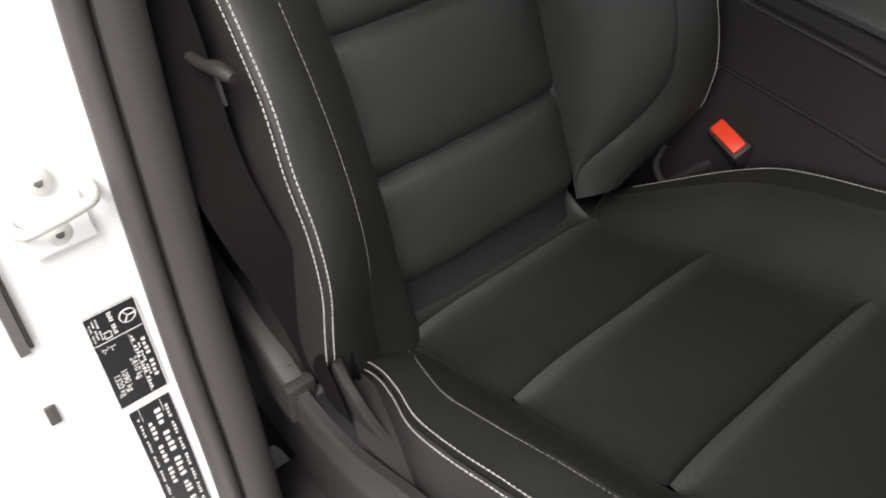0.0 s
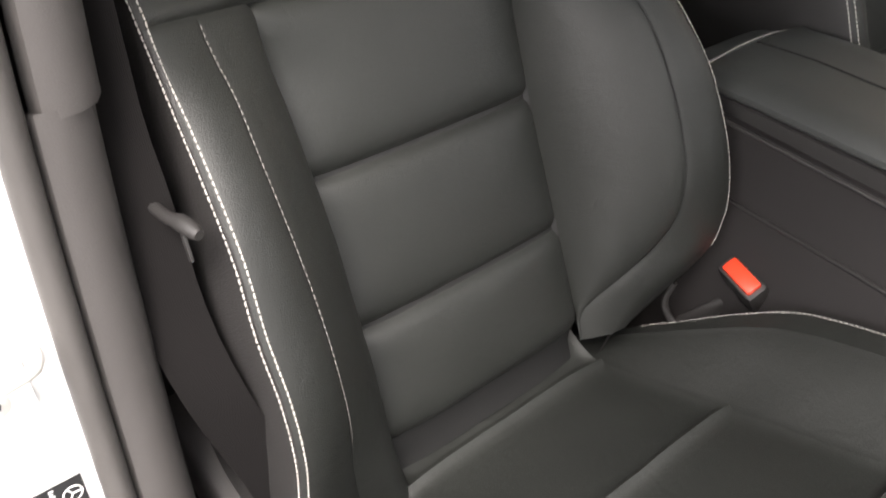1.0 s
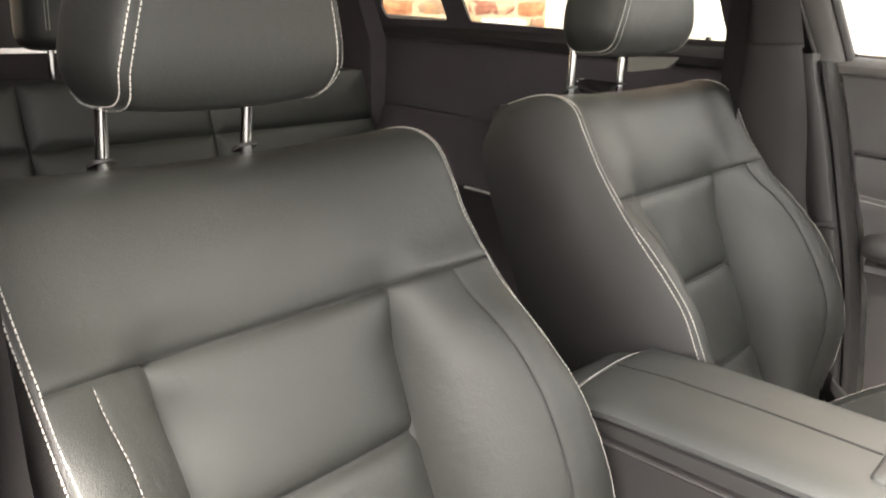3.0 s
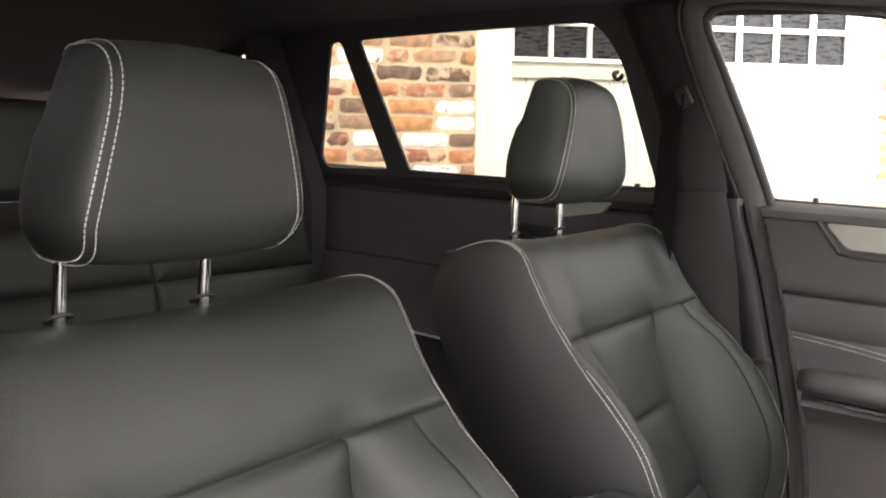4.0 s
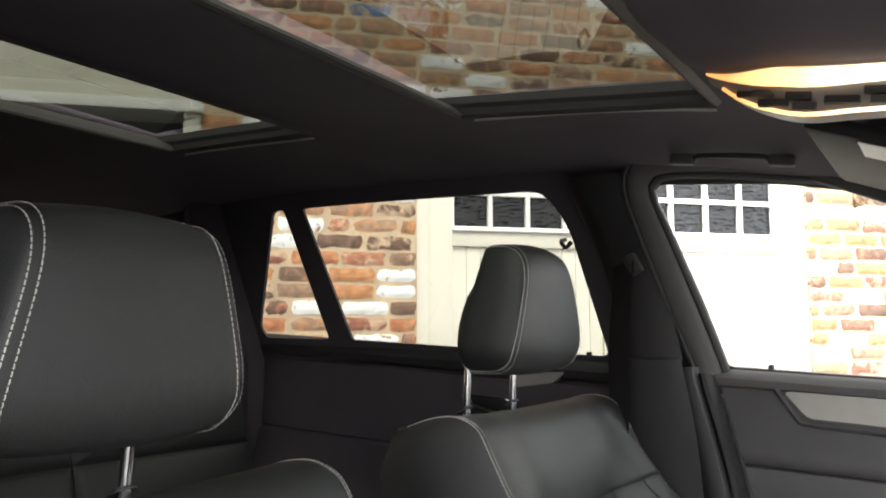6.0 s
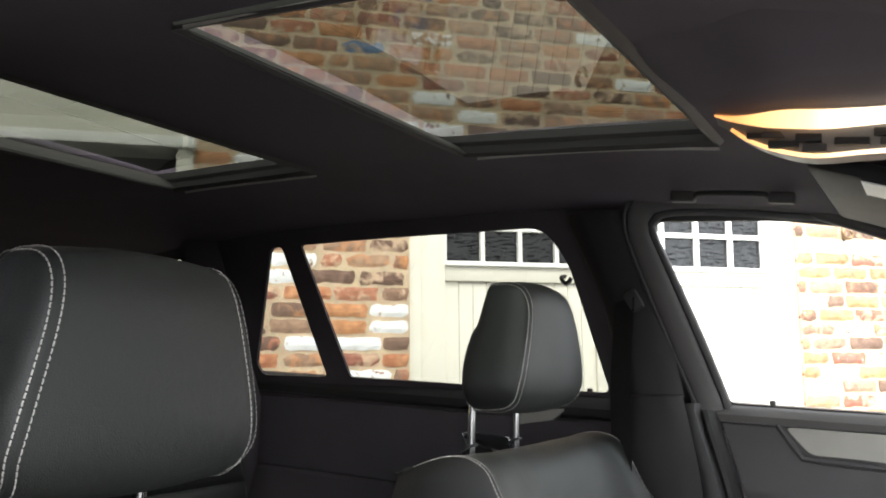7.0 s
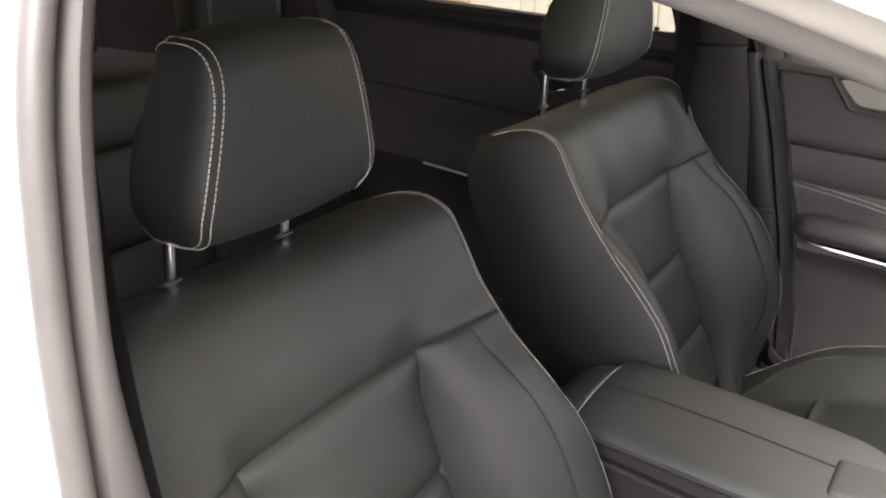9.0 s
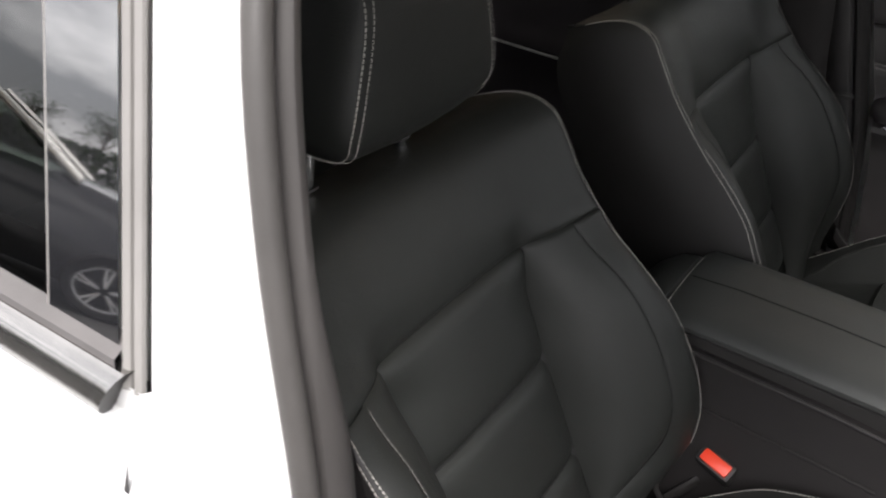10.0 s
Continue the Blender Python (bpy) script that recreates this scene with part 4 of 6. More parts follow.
# roof rail with seal over the driver's door, down to the front pillar
for sg in (-1, 1):
    if sg < 0:
        rail = smooth_line([(-0.14, 0.595, 1.352), (0.0, 0.590, 1.318), (0.12, 0.585, 1.293), (0.25, 0.582, 1.259), (0.35, 0.585, 1.227), (0.50, 0.61, 1.18), (0.68, 0.66, 1.07), (0.80, 0.70, 0.98)], 40)
    else:
        rail = smooth_line([(-0.14, 0.60, 1.397), (0.0, 0.602, 1.390), (0.12, 0.605, 1.363), (0.25, 0.615, 1.313), (0.42, 0.64, 1.235), (0.62, 0.675, 1.125), (0.80, 0.70, 1.025)], 40)
    # driver's side tubes step from grey to beige, painting the skylight's falloff
    for nm, dy, dz, r, m in (("rail_seal", 0.0, 0.0, 0.012, LIT_GREY if sg < 0 else RUBBER), ("rail_seal", 0.022, 0.014, 0.011, LIT_BEIGE if sg < 0 else FRAME_EDGE), ("rail_seal", 0.042, 0.032, 0.013, LIT_BEIGE if sg < 0 else RUBBER), ("rail_paint", 0.068, 0.062, 0.024, PAINT)):
        bm = bmesh.new()
        tube(bm, [Vector((p.x, sg * (p.y + dy), p.z + dz)) for p in rail], r, 12)
        part(nm, bm, m, body)
    bm = bmesh.new()
    add_grid(bm, [[Vector((p.x + a, sg * (p.y + b), p.z + c)) for a, b, c in ((0, 0.0, 0.0), (0, -0.03, 0.012), (0, -0.06, 0.03), (-0.01, -0.075, 0.06))] for p in rail])
    part("front_pillar_trim", bm, GREY_TRIM, body)
    bm = bmesh.new()
    rows = []
    for p in [Vector((-2.3, 0.60, 1.36)), Vector((-1.4, 0.60, 1.40)), Vector((-0.6, 0.60, 1.40))] + rail[:28]:
        rows.append([Vector((p.x, sg * (p.y + 0.06), p.z + 0.02)), Vector((p.x, sg * (p.y + 0.045), p.z + 0.06)), Vector((p.x, sg * (p.y - 0.02), p.z + 0.10))])
    add_grid(bm, rows)
    part("cant_rail", bm, PAINT, body)
    # sill
    bm = bmesh.new()
    box(bm, (-0.1, min(sg * 0.62, sg * 0.80), 0.14), (1.2, max(sg * 0.62, sg * 0.80), 0.24), 0.02)
    part("door_sill", bm, PAINT, body)
    bm = bmesh.new()
    box(bm, (-0.05, min(sg * 0.585, sg * 0.70), 0.236), (1.1, max(sg * 0.585, sg * 0.70), 0.262), 0.01)
    part("sill_cover", bm, PLASTIC, body, "black plastic sill cover")


# ---- roof lining with the two glass panels ----
def roof_z(x, y):
    z = table([-2.3, -1.4, -0.85, -0.5, -0.23, 0.117, 0.3, 0.5], [1.33, 1.41, 1.436, 1.428, 1.418, 1.383, 1.345, 1.27])(x)
    return z - 0.028 * ease(0.27, 0.66, abs(y)) ** 1.3 - 0.006 * (abs(y) / 0.6) ** 2


OPEN_F, OPEN_R, HALF = (-0.252, 0.104), (-0.850, -0.540), 0.258
HALF_R = 0.305
bm = bmesh.new()
XS = sorted(set([-2.3, -2.0, -1.7, -1.4, -1.2, -1.0, -0.9] + [OPEN_R[0], OPEN_R[1], OPEN_F[0], OPEN_F[1]] + [-0.72, -0.65, -0.57, -0.42, -0.33, -0.15, -0.06, 0.03, 0.17, 0.23, 0.3, 0.36, 0.42, 0.5]))
YS = [-0.66, -0.6, -0.54, -0.48, -0.42, -0.36, -HALF_R, -0.2, -0.1, 0, 0.1, 0.2, HALF, 0.31, 0.36, 0.42, 0.48, 0.54, 0.6, 0.66]
vs = [[bm.verts.new((x, y, roof_z(x, y))) for y in YS] for x in XS]
for i in range(len(XS) - 1):
    for j in range(len(YS) - 1):
        xm, ym = (XS[i] + XS[i + 1]) / 2, (YS[j] + YS[j + 1]) / 2
        if -HALF_R < ym < HALF and (OPEN_F[0] < xm < OPEN_F[1] or OPEN_R[0] < xm < OPEN_R[1]):
            continue
        bm.faces.new((vs[i][j], vs[i + 1][j], vs[i + 1][j + 1], vs[i][j + 1]))
ceiling = solo("ceiling", bm, HEADLINER, "black cloth roof lining with two glass openings", "ceiling", kind="structure")
for (x0, x1), lab in ((OPEN_F, "front"), (OPEN_R, "rear")):
    roof = thing("sunroof", ((x0 + x1) / 2, 0, roof_z((x0 + x1) / 2, 0)), "tinted glass roof panel in a black frame, " + lab + " row", "sunroof", "glass roof panels")
    ring0 = [(x0, -HALF_R), (x1, -HALF_R), (x1, HALF), (x0, HALF)]
    bm = bmesh.new()
    loops = []
    for inset, rear, dz in ((-0.014, -0.014, -0.001), (-0.004, -0.004, -0.005), (0.002, 0.001, -0.002), (0.005, -0.012, 0.012), (0.010, -0.022, 0.018), (0.011, -0.046, 0.030)):
        loops.append([Vector((x0 + rear if a == x0 else x1 - inset, b - math.copysign(inset, b), roof_z(a, b) + dz)) for a, b in ring0])
    add_grid(bm, loops, closed_u=True)
    part("frame", bm, GREY_TRIM, roof, "black plastic frame", sharp=25)
    bm = bmesh.new()
    add_grid(bm, [[Vector((x, y, roof_z(x, 0.26) + 0.030 + 0.008 * (1 - (y / 0.4) ** 2))) for y in (-0.365, -0.18, 0, 0.18, 0.365)] for x in (x0 - 0.09, (x0 + x1) / 2, x1 + 0.09)])
    bmesh.ops.reverse_faces(bm, faces=[f for f in bm.faces if (f.normal_update() or f.normal.z) > 0])
    pane = part("pane", bm, ROOF_GLASS, roof, "dark green tinted glass")
    for sg in (-1, 1):
        # pale colour stands in for window light caught along the frame edge
        bm = bmesh.new()
        tube(bm, [Vector((x, (HALF + 0.009 if sg > 0 else 0.004 - HALF_R), roof_z(x, HALF) - 0.0055)) for x in [x0 + 0.012 + (x1 - x0 - 0.012) * k / 8 for k in range(9)]], 0.0019, 8)
        part("rail_glint", bm, LIT_BEIGE, roof, "thin guide rail, window glint in its pale colour")

# outer roof skin
bm = bmesh.new()
vs = [[bm.verts.new((x, y, roof_z(x, y) + 0.062)) for y in YS] for x in XS]
for i in range(len(XS) - 1):
    for j in range(len(YS) - 1):
        xm, ym = (XS[i] + XS[i + 1]) / 2, (YS[j] + YS[j + 1]) / 2
        if abs(ym) < 0.36 and -0.98 < xm < 0.2:
            continue
        bm.faces.new((vs[i][j], vs[i + 1][j], vs[i + 1][j + 1], vs[i][j + 1]))
part("roof_skin", bm, PAINT, body, "white painted roof")

# overhead lamp console, visors, grab handle
lamp = thing("overhead_console", (0.24, 0, 1.36), "black overhead console with a glowing warm light band", "interior lamp")
top_z = table([0.165, 0.20, 0.25, 0.30, 0.42], [1.334, 1.322, 1.312, 1.306, 1.300])
band_z = table([0.165, 0.19, 0.22, 0.25, 0.30, 0.42], [1.332, 1.318, 1.303, 1.2955, 1.292, 1.290])
line_z = table([0.165, 0.175, 0.193, 0.233, 0.294, 0.42], [1.330, 1.322, 1.305, 1.280, 1.273, 1.272])
LX = [0.165 + 0.255 * (k / 24) ** 1.4 for k in range(25)]


def lamp_half(x):
    return 0.035 + 0.050 * ease(0.16, 0.24, x)


bm = bmesh.new()
rows = []
for x in LX:
    w = lamp_half(x)
    half_row = [Vector((x, w, top_z(x) + 0.002)), Vector((x, w - 0.003, band_z(x))), Vector((x, w - 0.008, (band_z(x) + line_z(x)) / 2)), Vector((x, w - 0.010, line_z(x))), Vector((x, w * 0.6, line_z(x) - 0.002))]
    rows.append([Vector((p.x, -p.y, p.z)) for p in half_row] + [Vector((p.x, p.y, max(p.z, line_z(x) + 0.05))) for p in half_row[::-1]])
add_grid(bm, rows)
# black housing given a grey that holds the lamp's light on it
part("housing", bm, LIT_GREY, lamp)
bm = bmesh.new()
rows = []
for x in [0.108, 0.125, 0.145] + LX:
    w, k = lamp_half(x), ease(0.100, 0.165, x)
    lo = roof_z(x, 0.0) + 0.004 + (top_z(x) + 0.002 - roof_z(x, 0.0) - 0.004) * k
    hi = roof_z(x, 0.2) + 0.003
    rows.append([Vector((x, -(w + 0.13 * (1 - t)), hi + (lo - hi) * t * t * (3 - 2 * t))) for t in (0, .2, .4, .6, .8, 1)] + [Vector((x, w + 0.13 * t, lo + 0.03 * k + (hi - lo - 0.03 * k) * t)) for t in (0, .5, 1)])
add_grid(bm, rows)
part("surround", bm, HEADLINER, lamp, "black cloth surround")
for sd in (-1,):
    bm = bmesh.new()
    add_grid(bm, [[Vector((x, sd * (lamp_half(x) + d), z)) for d, z in ((0.0015, top_z(x)), (0.003, top_z(x) - (top_z(x) - band_z(x)) * 0.25), (0.003, top_z(x) - (top_z(x) - band_z(x)) * 0.7), (0.0005, band_z(x)))] for x in LX])
    part("light_band", bm, LAMP, lamp, "lit amber light band")
    bm = bmesh.new()
    tube(bm, [Vector((x, sd * (lamp_half(x) - 0.009), line_z(x))) for x in LX[3:]], 0.0018, 6)
    part("light_line", bm, LAMP, lamp, "thin lit amber line")
    for k, (x, up, w, mat) in enumerate(((0.206, 0.0, 0.010, PLASTIC), (0.222, 0.22, 0.011, GREY_TRIM), (0.228, -0.2, 0.012, PLASTIC), (0.248, 0.2, 0.010, PLASTIC), (0.252, -0.22, 0.009, GREY_TRIM), (0.280, -0.05, 0.013, PLASTIC), (0.308, 0.22, 0.012, PLASTIC), (0.312, -0.2, 0.012, GREY_TRIM), (0.342, 0.0, 0.013, PLASTIC))):
        tall = band_z(x) - line_z(x)
        z = (band_z(x) + line_z(x)) / 2 + up * tall
        bm = bmesh.new()
        box(bm, (-w, -0.004, -0.17 * tall), (w, 0.004, 0.17 * tall), 0.0012, pose(x, sd * (lamp_half(x) - 0.006), z, 0, 8, 0))
        part("switch", bm, mat, lamp, "dark plastic switch")
visor = thing("sun_visor", (0.33, 0.40, 1.32), "dark grey sun visor folded up with a pale label", "sun visor")
bm = bmesh.new()
box(bm, (-0.09, -0.19, -0.010), (0.09, 0.19, 0.010), 0.008, pose(0.298, 0.388, 1.306, 0, 20, 0))
part("flap", bm, SOFT_PLASTIC, visor)
bm = bmesh.new()
box(bm, (-0.030, -0.183, -0.0118), (0.026, -0.098, -0.0105), 0, pose(0.298, 0.388, 1.306, 0, 20, 0))
part("warning_label", bm, LABEL_WHITE, visor, "pale paper label")
handle = thing("grab_handle", (0.073, 0.48, 1.36), "black fold-down grab handle above the passenger window", "grab handle")
bm = bmesh.new()
hx0, hx1, hy, hz, slope = -0.016, 0.162, 0.482, 1.3685, -0.123
grip_line = [(hx0 + 0.030, 0.004, -0.004), (hx0 + 0.037, -0.004, 0.001), (hx0 + 0.046, -0.008, 0.0035), (0.073, -0.009, 0.004), (hx1 - 0.046, -0.008, 0.0035), (hx1 - 0.037, -0.004, 0.001), (hx1 - 0.030, 0.004, -0.004)]
tube(bm, smooth_line([(px, hy + dy, hz + slope * (px - hx0) + dz) for px, dy, dz in grip_line], 40), 0.0042, 10)
part("grip", bm, DARK_TRIM, handle)
for x in (hx0, hx1 - 0.036):
    bm = bmesh.new()
    box(bm, (0, -0.009, -0.009), (0.036, 0.012, 0.0075), 0.004, Matrix.Translation((x, hy, hz + slope * (x - hx0))) @ Matrix.Rotation(math.atan(-slope), 4, "Y"), 3)
    part("mount", bm, GREY_TRIM, handle, "flat grey-black mount")


# ---- car sides ----
def rounded(poly, r, n=5):
    """A polygon's corners rounded; r: one radius or one for each corner."""
    out = []
    for i, p in enumerate(poly):
        p = Vector(p)
        a, b = (Vector(poly[i - 1]) - p), (Vector(poly[(i + 1) % len(poly)]) - p)
        rr = r[i] if isinstance(r, (list, tuple)) else r
        rr = min(rr, a.length * 0.45, b.length * 0.45)
        q0, q1 = p + a.normalized() * rr, p + b.normalized() * rr
        for k in range(n + 1):
            t = k / n
            out.append((1 - t) ** 2 * q0 + 2 * t * (1 - t) * p + t * t * q1)
    return out


def side_y(z, belt=0.745):
    """Half width of the cabin's side at a height."""
    return belt - 0.45 * (z - 1.04) if z > 1.04 else belt + 0.0 * z


def holed_sheet(bm, outer, holes, to3d, thick, out):
    """A sheet with openings through it: outline and holes as (x, z), thickened towards out."""
    edges = []
    for loop in [outer] + holes:
        vs = [bm.verts.new((p[0], 0, p[1])) for p in loop]
        edges += [bm.edges.new((vs[i], vs[(i + 1) % len(vs)])) for i in range(len(vs))]
    r = bmesh.ops.triangle_fill(bm, use_beauty=True, use_dissolve=False, edges=edges, normal=(0, 1, 0))
    faces = [g for g in r["geom"] if isinstance(g, bmesh.types.BMFace)]
    e = bmesh.ops.extrude_face_region(bm, geom=faces)
    bmesh.ops.translate(bm, verts=[g for g in e["geom"] if isinstance(g, bmesh.types.BMVert)], vec=Vector(out) * thick)
    for v in bm.verts:
        v.co.y += to3d((v.co.x, v.co.z))[1]


FRONT_WIN = [(0.0, 1.045), (-0.033, 1.16), (-0.073, 1.29), (-0.090, 1.354), (0.12, 1.337), (0.253, 1.311), (0.50, 1.22), (0.72, 1.09), (0.80, 1.02), (0.40, 1.022)]
REAR_WIN = [(-0.214, 1.062), (-0.80, 1.093), (-0.842, 1.374), (-0.62, 1.371), (-0.285, 1.362), (-0.248, 1.30)]
QUARTER = [(-0.862, 1.095), (-1.046, 1.100), (-1.058, 1.126), (-0.924, 1.374), (-0.893, 1.374)]
CARGO = [(-1.30, 1.11), (-1.95, 1.13), (-1.78, 1.34), (-1.175, 1.372)]
r_front = rounded(FRONT_WIN, [.012, .02, .03, .045, .03, .05, .05, .05, .02, .02])
r_rear = rounded(REAR_WIN, [.015, .01, .01, .03, .05, .05])
r_quarter = rounded(QUARTER, [.01, .015, .015, .015, .01])
r_cargo = rounded(CARGO, 0.04)
bm = bmesh.new()
holed_sheet(bm, [Vector(p) for p in ((-0.115, 1.0), (-0.115, 1.40), (0.10, 1.39), (0.30, 1.35), (0.55, 1.25), (0.9, 1.05), (0.9, 0.98))], [r_front], lambda p: (p[0], side_y(p[1]), p[1]), 0.008, (0, 1, 0))
front_left = thing("front_door", (0.4, 0.76, 0.2), "closed passenger door with black trim, armrest and silver inlay", "car door", "car doors")
part("window_frame", bm, DARK_TRIM, front_left, "black plastic window frame", sharp=25)
bm = bmesh.new()
holed_sheet(bm, [Vector(p) for p in ((-0.115, 1.03), (-2.15, 1.05), (-2.05, 1.36), (-1.2, 1.42), (-0.115, 1.40))], [r_rear, r_quarter, r_cargo], lambda p: (p[0], side_y(p[1]), p[1]), 0.008, (0, 1, 0))
rear_left = thing("rear_door", (-0.6, 0.76, 0.2), "closed rear door with black trim and slim bright strip", "car door", "car doors")
part("window_frame", bm, DOOR_CARD, rear_left, "black window surround", sharp=25)
for nm, loop, par in (("pane", r_front, front_left), ("pane", r_rear, rear_left), ("pane", r_quarter, rear_left), ("pane", r_cargo, rear_left)):
    bm = bmesh.new()
    c = sum((p for p in loop), Vector((0, 0))) / len(loop)
    bm.faces.new([bm.verts.new((c[0] + (p[0] - c[0]) * 1.03, side_y(p[1]) + 0.004, c[1] + (p[1] - c[1]) * 1.03)) for p in loop])
    bmesh.ops.reverse_faces(bm, faces=[f for f in bm.faces if (f.normal_update() or f.normal.y) > 0])
    g = part(nm, bm, GLASS if par is front_left else REAR_GLASS, par, "clear side glass" if par is front_left else "tinted side glass", smooth=False)
    g.visible_shadow = False


def lofted_panel(bm, x0, x1, prof, slope=-0.06, n=12):
    """A lining along the car; x0: its end, fixed or following the height."""
    rows = []
    for k in range(n + 1):
        row = []
        for y, z in prof:
            a = x0(z) if callable(x0) else x0
            x = a + (x1 - a) * k / n
            row.append(Vector((x, y, z + slope * x)))
        rows.append(row)
    add_grid(bm, rows)


door_end = table([0.24, 0.50, 0.71, 0.81, 0.885, 1.01, 1.05], [0.10, 0.085, 0.062, 0.038, 0.019, -0.014, -0.024])


# passenger door
bm = bmesh.new()
lofted_panel(bm, lambda z: door_end(z) - 0.004, 0.9, [(0.79, 1.042), (0.765, 1.047), (0.748, 1.045), (0.737, 1.038), (0.733, 1.026), (0.738, 1.014), (0.747, 1.011)])
part("belt_rail", bm, DOOR_TOP, front_left, "grey soft-touch door top")
bm = bmesh.new()
lofted_panel(bm, door_end, 0.9, [(0.747, 1.013), (0.7425, 1.008), (0.7425, 0.95), (0.739, 0.905), (0.738, 0.892), (0.742, 0.884), (0.752, 0.881)])
part("upper_trim", bm, DOOR_VINYL, front_left, "black leatherette door card")
bm = bmesh.new()
lofted_panel(bm, door_end, 0.9, [(0.752, 0.883), (0.741, 0.878), (0.7365, 0.86), (0.736, 0.825), (0.739, 0.815), (0.7405, 0.811), (0.738, 0.806), (0.7365, 0.79), (0.743, 0.76), (0.739, 0.745)])
part("middle_trim", bm, DOOR_VINYL, front_left)
bm = bmesh.new()
rows = []
for x, k in ((0.052, 0.05), (0.056, 0.45), (0.064, 0.72), (0.076, 0.9), (0.092, 1.0), (0.2, 1.03), (0.35, 1.06), (0.6, 1.1), (0.9, 1.1)):
    rows.append([Vector((x, 0.742 + (y - 0.742) * k, 0.722 + (z - 0.722) * (0.35 + 0.65 * min(1, k)) - 0.06 * x)) for y, z in ((0.742, 0.757), (0.728, 0.759), (0.714, 0.755), (0.704, 0.744), (0.701, 0.730), (0.705, 0.718), (0.716, 0.711), (0.732, 0.708))])
add_grid(bm, rows)
part("armrest", bm, DOOR_VINYL, front_left, "padded black armrest")
bm = bmesh.new()
tube(bm, [(0.084, 0.716, 0.7005), (0.15, 0.714, 0.694), (0.3, 0.712, 0.682), (0.6, 0.708, 0.662), (0.88, 0.708, 0.644)], [0.0022, 0.0042, 0.0045, 0.0045, 0.0045], 8)
part("bright_strip", bm, CHROME, front_left, "chrome strip")
bm = bmesh.new()
lofted_panel(bm, door_end, 0.9, [(0.739, 0.747), (0.742, 0.71), (0.722, 0.700), (0.718, 0.690), (0.732, 0.672), (0.738, 0.64), (0.74, 0.5), (0.72, 0.3), (0.74, 0.24)])
part("lower_trim", bm, DOOR_VINYL, front_left)
bm = bmesh.new()
for dz in (0.0, -0.0085):
    stitches(bm, [Vector((x, 0.7365, 0.8165 + dz - 0.10 * x - 0.28 * x * x)) for x in [0.036 + 0.04 * k for k in range(20)]], Vector((0, -1, 0)), r=0.00045)
part("door_stitching", bm, THREAD, front_left, "pale double stitching")
bm = bmesh.new()
inlay = rounded([(0.088, 1.006), (0.125, 0.962), (0.20, 0.957), (0.80, 0.90), (0.80, 0.965)], 0.012)
f = bm.faces.new([bm.verts.new((p[0], 0.7445, p[1])) for p in inlay])
e = bmesh.ops.extrude_face_region(bm, geom=[f])
bmesh.ops.translate(bm, verts=[g for g in e["geom"] if isinstance(g, bmesh.types.BMVert)], vec=(0, -0.006, 0))
part("inlay", bm, INLAY, front_left, "satin silver inlay")
bm = bmesh.new()
tube(bm, smooth_line([(p[0], 0.741, p[1]) for p in [(0.076, 1.010), (0.098, 0.978), (0.119, 0.953), (0.20, 0.947), (0.80, 0.890)]], 24), 0.0055, 8)
part("inlay_recess", bm, DOOR_VINYL, front_left)
for x, z, par in ((0.069, 1.030, front_left), (-0.26, 1.050, rear_left)):
    bm = bmesh.new()
    tube(bm, [(x, 0.752, z + 0.002), (x, 0.752, z + 0.014), (x, 0.752, z + 0.0185), (x, 0.752, z + 0.020)], [0.0058, 0.0050, 0.0058, 0.003], 12)
    part("lock_knob", bm, PLASTIC, par, "black lock pin")
# door frame round the window: a dark glass channel, then a grey seal that ends in a groove at the pillar
SURROUND = [((0.004, 1.036), (-0.009, 1.034), (-0.043, 1.028)), ((0.000, 1.052), (-0.013, 1.052), (-0.047, 1.046)), ((-0.027, 1.160), (-0.040, 1.160), (-0.076, 1.152)), ((-0.066, 1.291), (-0.077, 1.290), (-0.109, 1.287)),
            ((-0.079, 1.332), (-0.089, 1.336), (-0.117, 1.342)), ((-0.074, 1.353), (-0.081, 1.361), (-0.104, 1.378)), ((-0.040, 1.358), (-0.043, 1.367), (-0.056, 1.390)), ((0.04, 1.350), (0.04, 1.360), (0.03, 1.386)), ((0.12, 1.338), (0.121, 1.348), (0.12, 1.374)),
            ((0.253, 1.312), (0.256, 1.322), (0.262, 1.348)), ((0.50, 1.220), (0.506, 1.231), (0.52, 1.258)), ((0.72, 1.092), (0.728, 1.102), (0.745, 1.128))]
edges = [smooth_line([(c[0], 0, c[1]) for c in col], 60) for col in zip(*SURROUND)]
bm, seal_bm, lip_bm = bmesh.new(), bmesh.new(), bmesh.new()
rows, seal_rows = [], []
for g, b, r in zip(*edges):
    def at(p, q, t, inward):
        v = p.lerp(q, t)
        v.y = side_y(v.z) - inward
        return v
    rows.append([at(g, b, 0, -0.004), at(g, b, 0, 0.003), at(g, b, 0.3, 0.009), at(g, b, 0.75, 0.012), at(g, b, 1, 0.011)])
    seal_rows.append([at(b, r, 0, 0.010), at(b, r, 0.05, 0.016), at(b, r, 0.25, 0.024), at(b, r, 0.55, 0.031), at(b, r, 0.85, 0.035), at(b, r, 1, 0.034), at(b, r, 1.02, 0.022)])
add_grid(bm, rows)
part("glass_channel", bm, DARK_RUBBER, front_left, "black glass channel")
add_grid(seal_bm, seal_rows)
part("door_frame", seal_bm, GREY_TRIM, front_left, "dark grey moulded door frame")
tube(lip_bm, [Vector((r.x - 0.005, side_y(r.z) - 0.037, r.z + 0.002)) for r in edges[2]], 0.0036, 8)
part("door_seal", lip_bm, DARK_RUBBER, front_left, "black rubber door seal")
bm = bmesh.new()
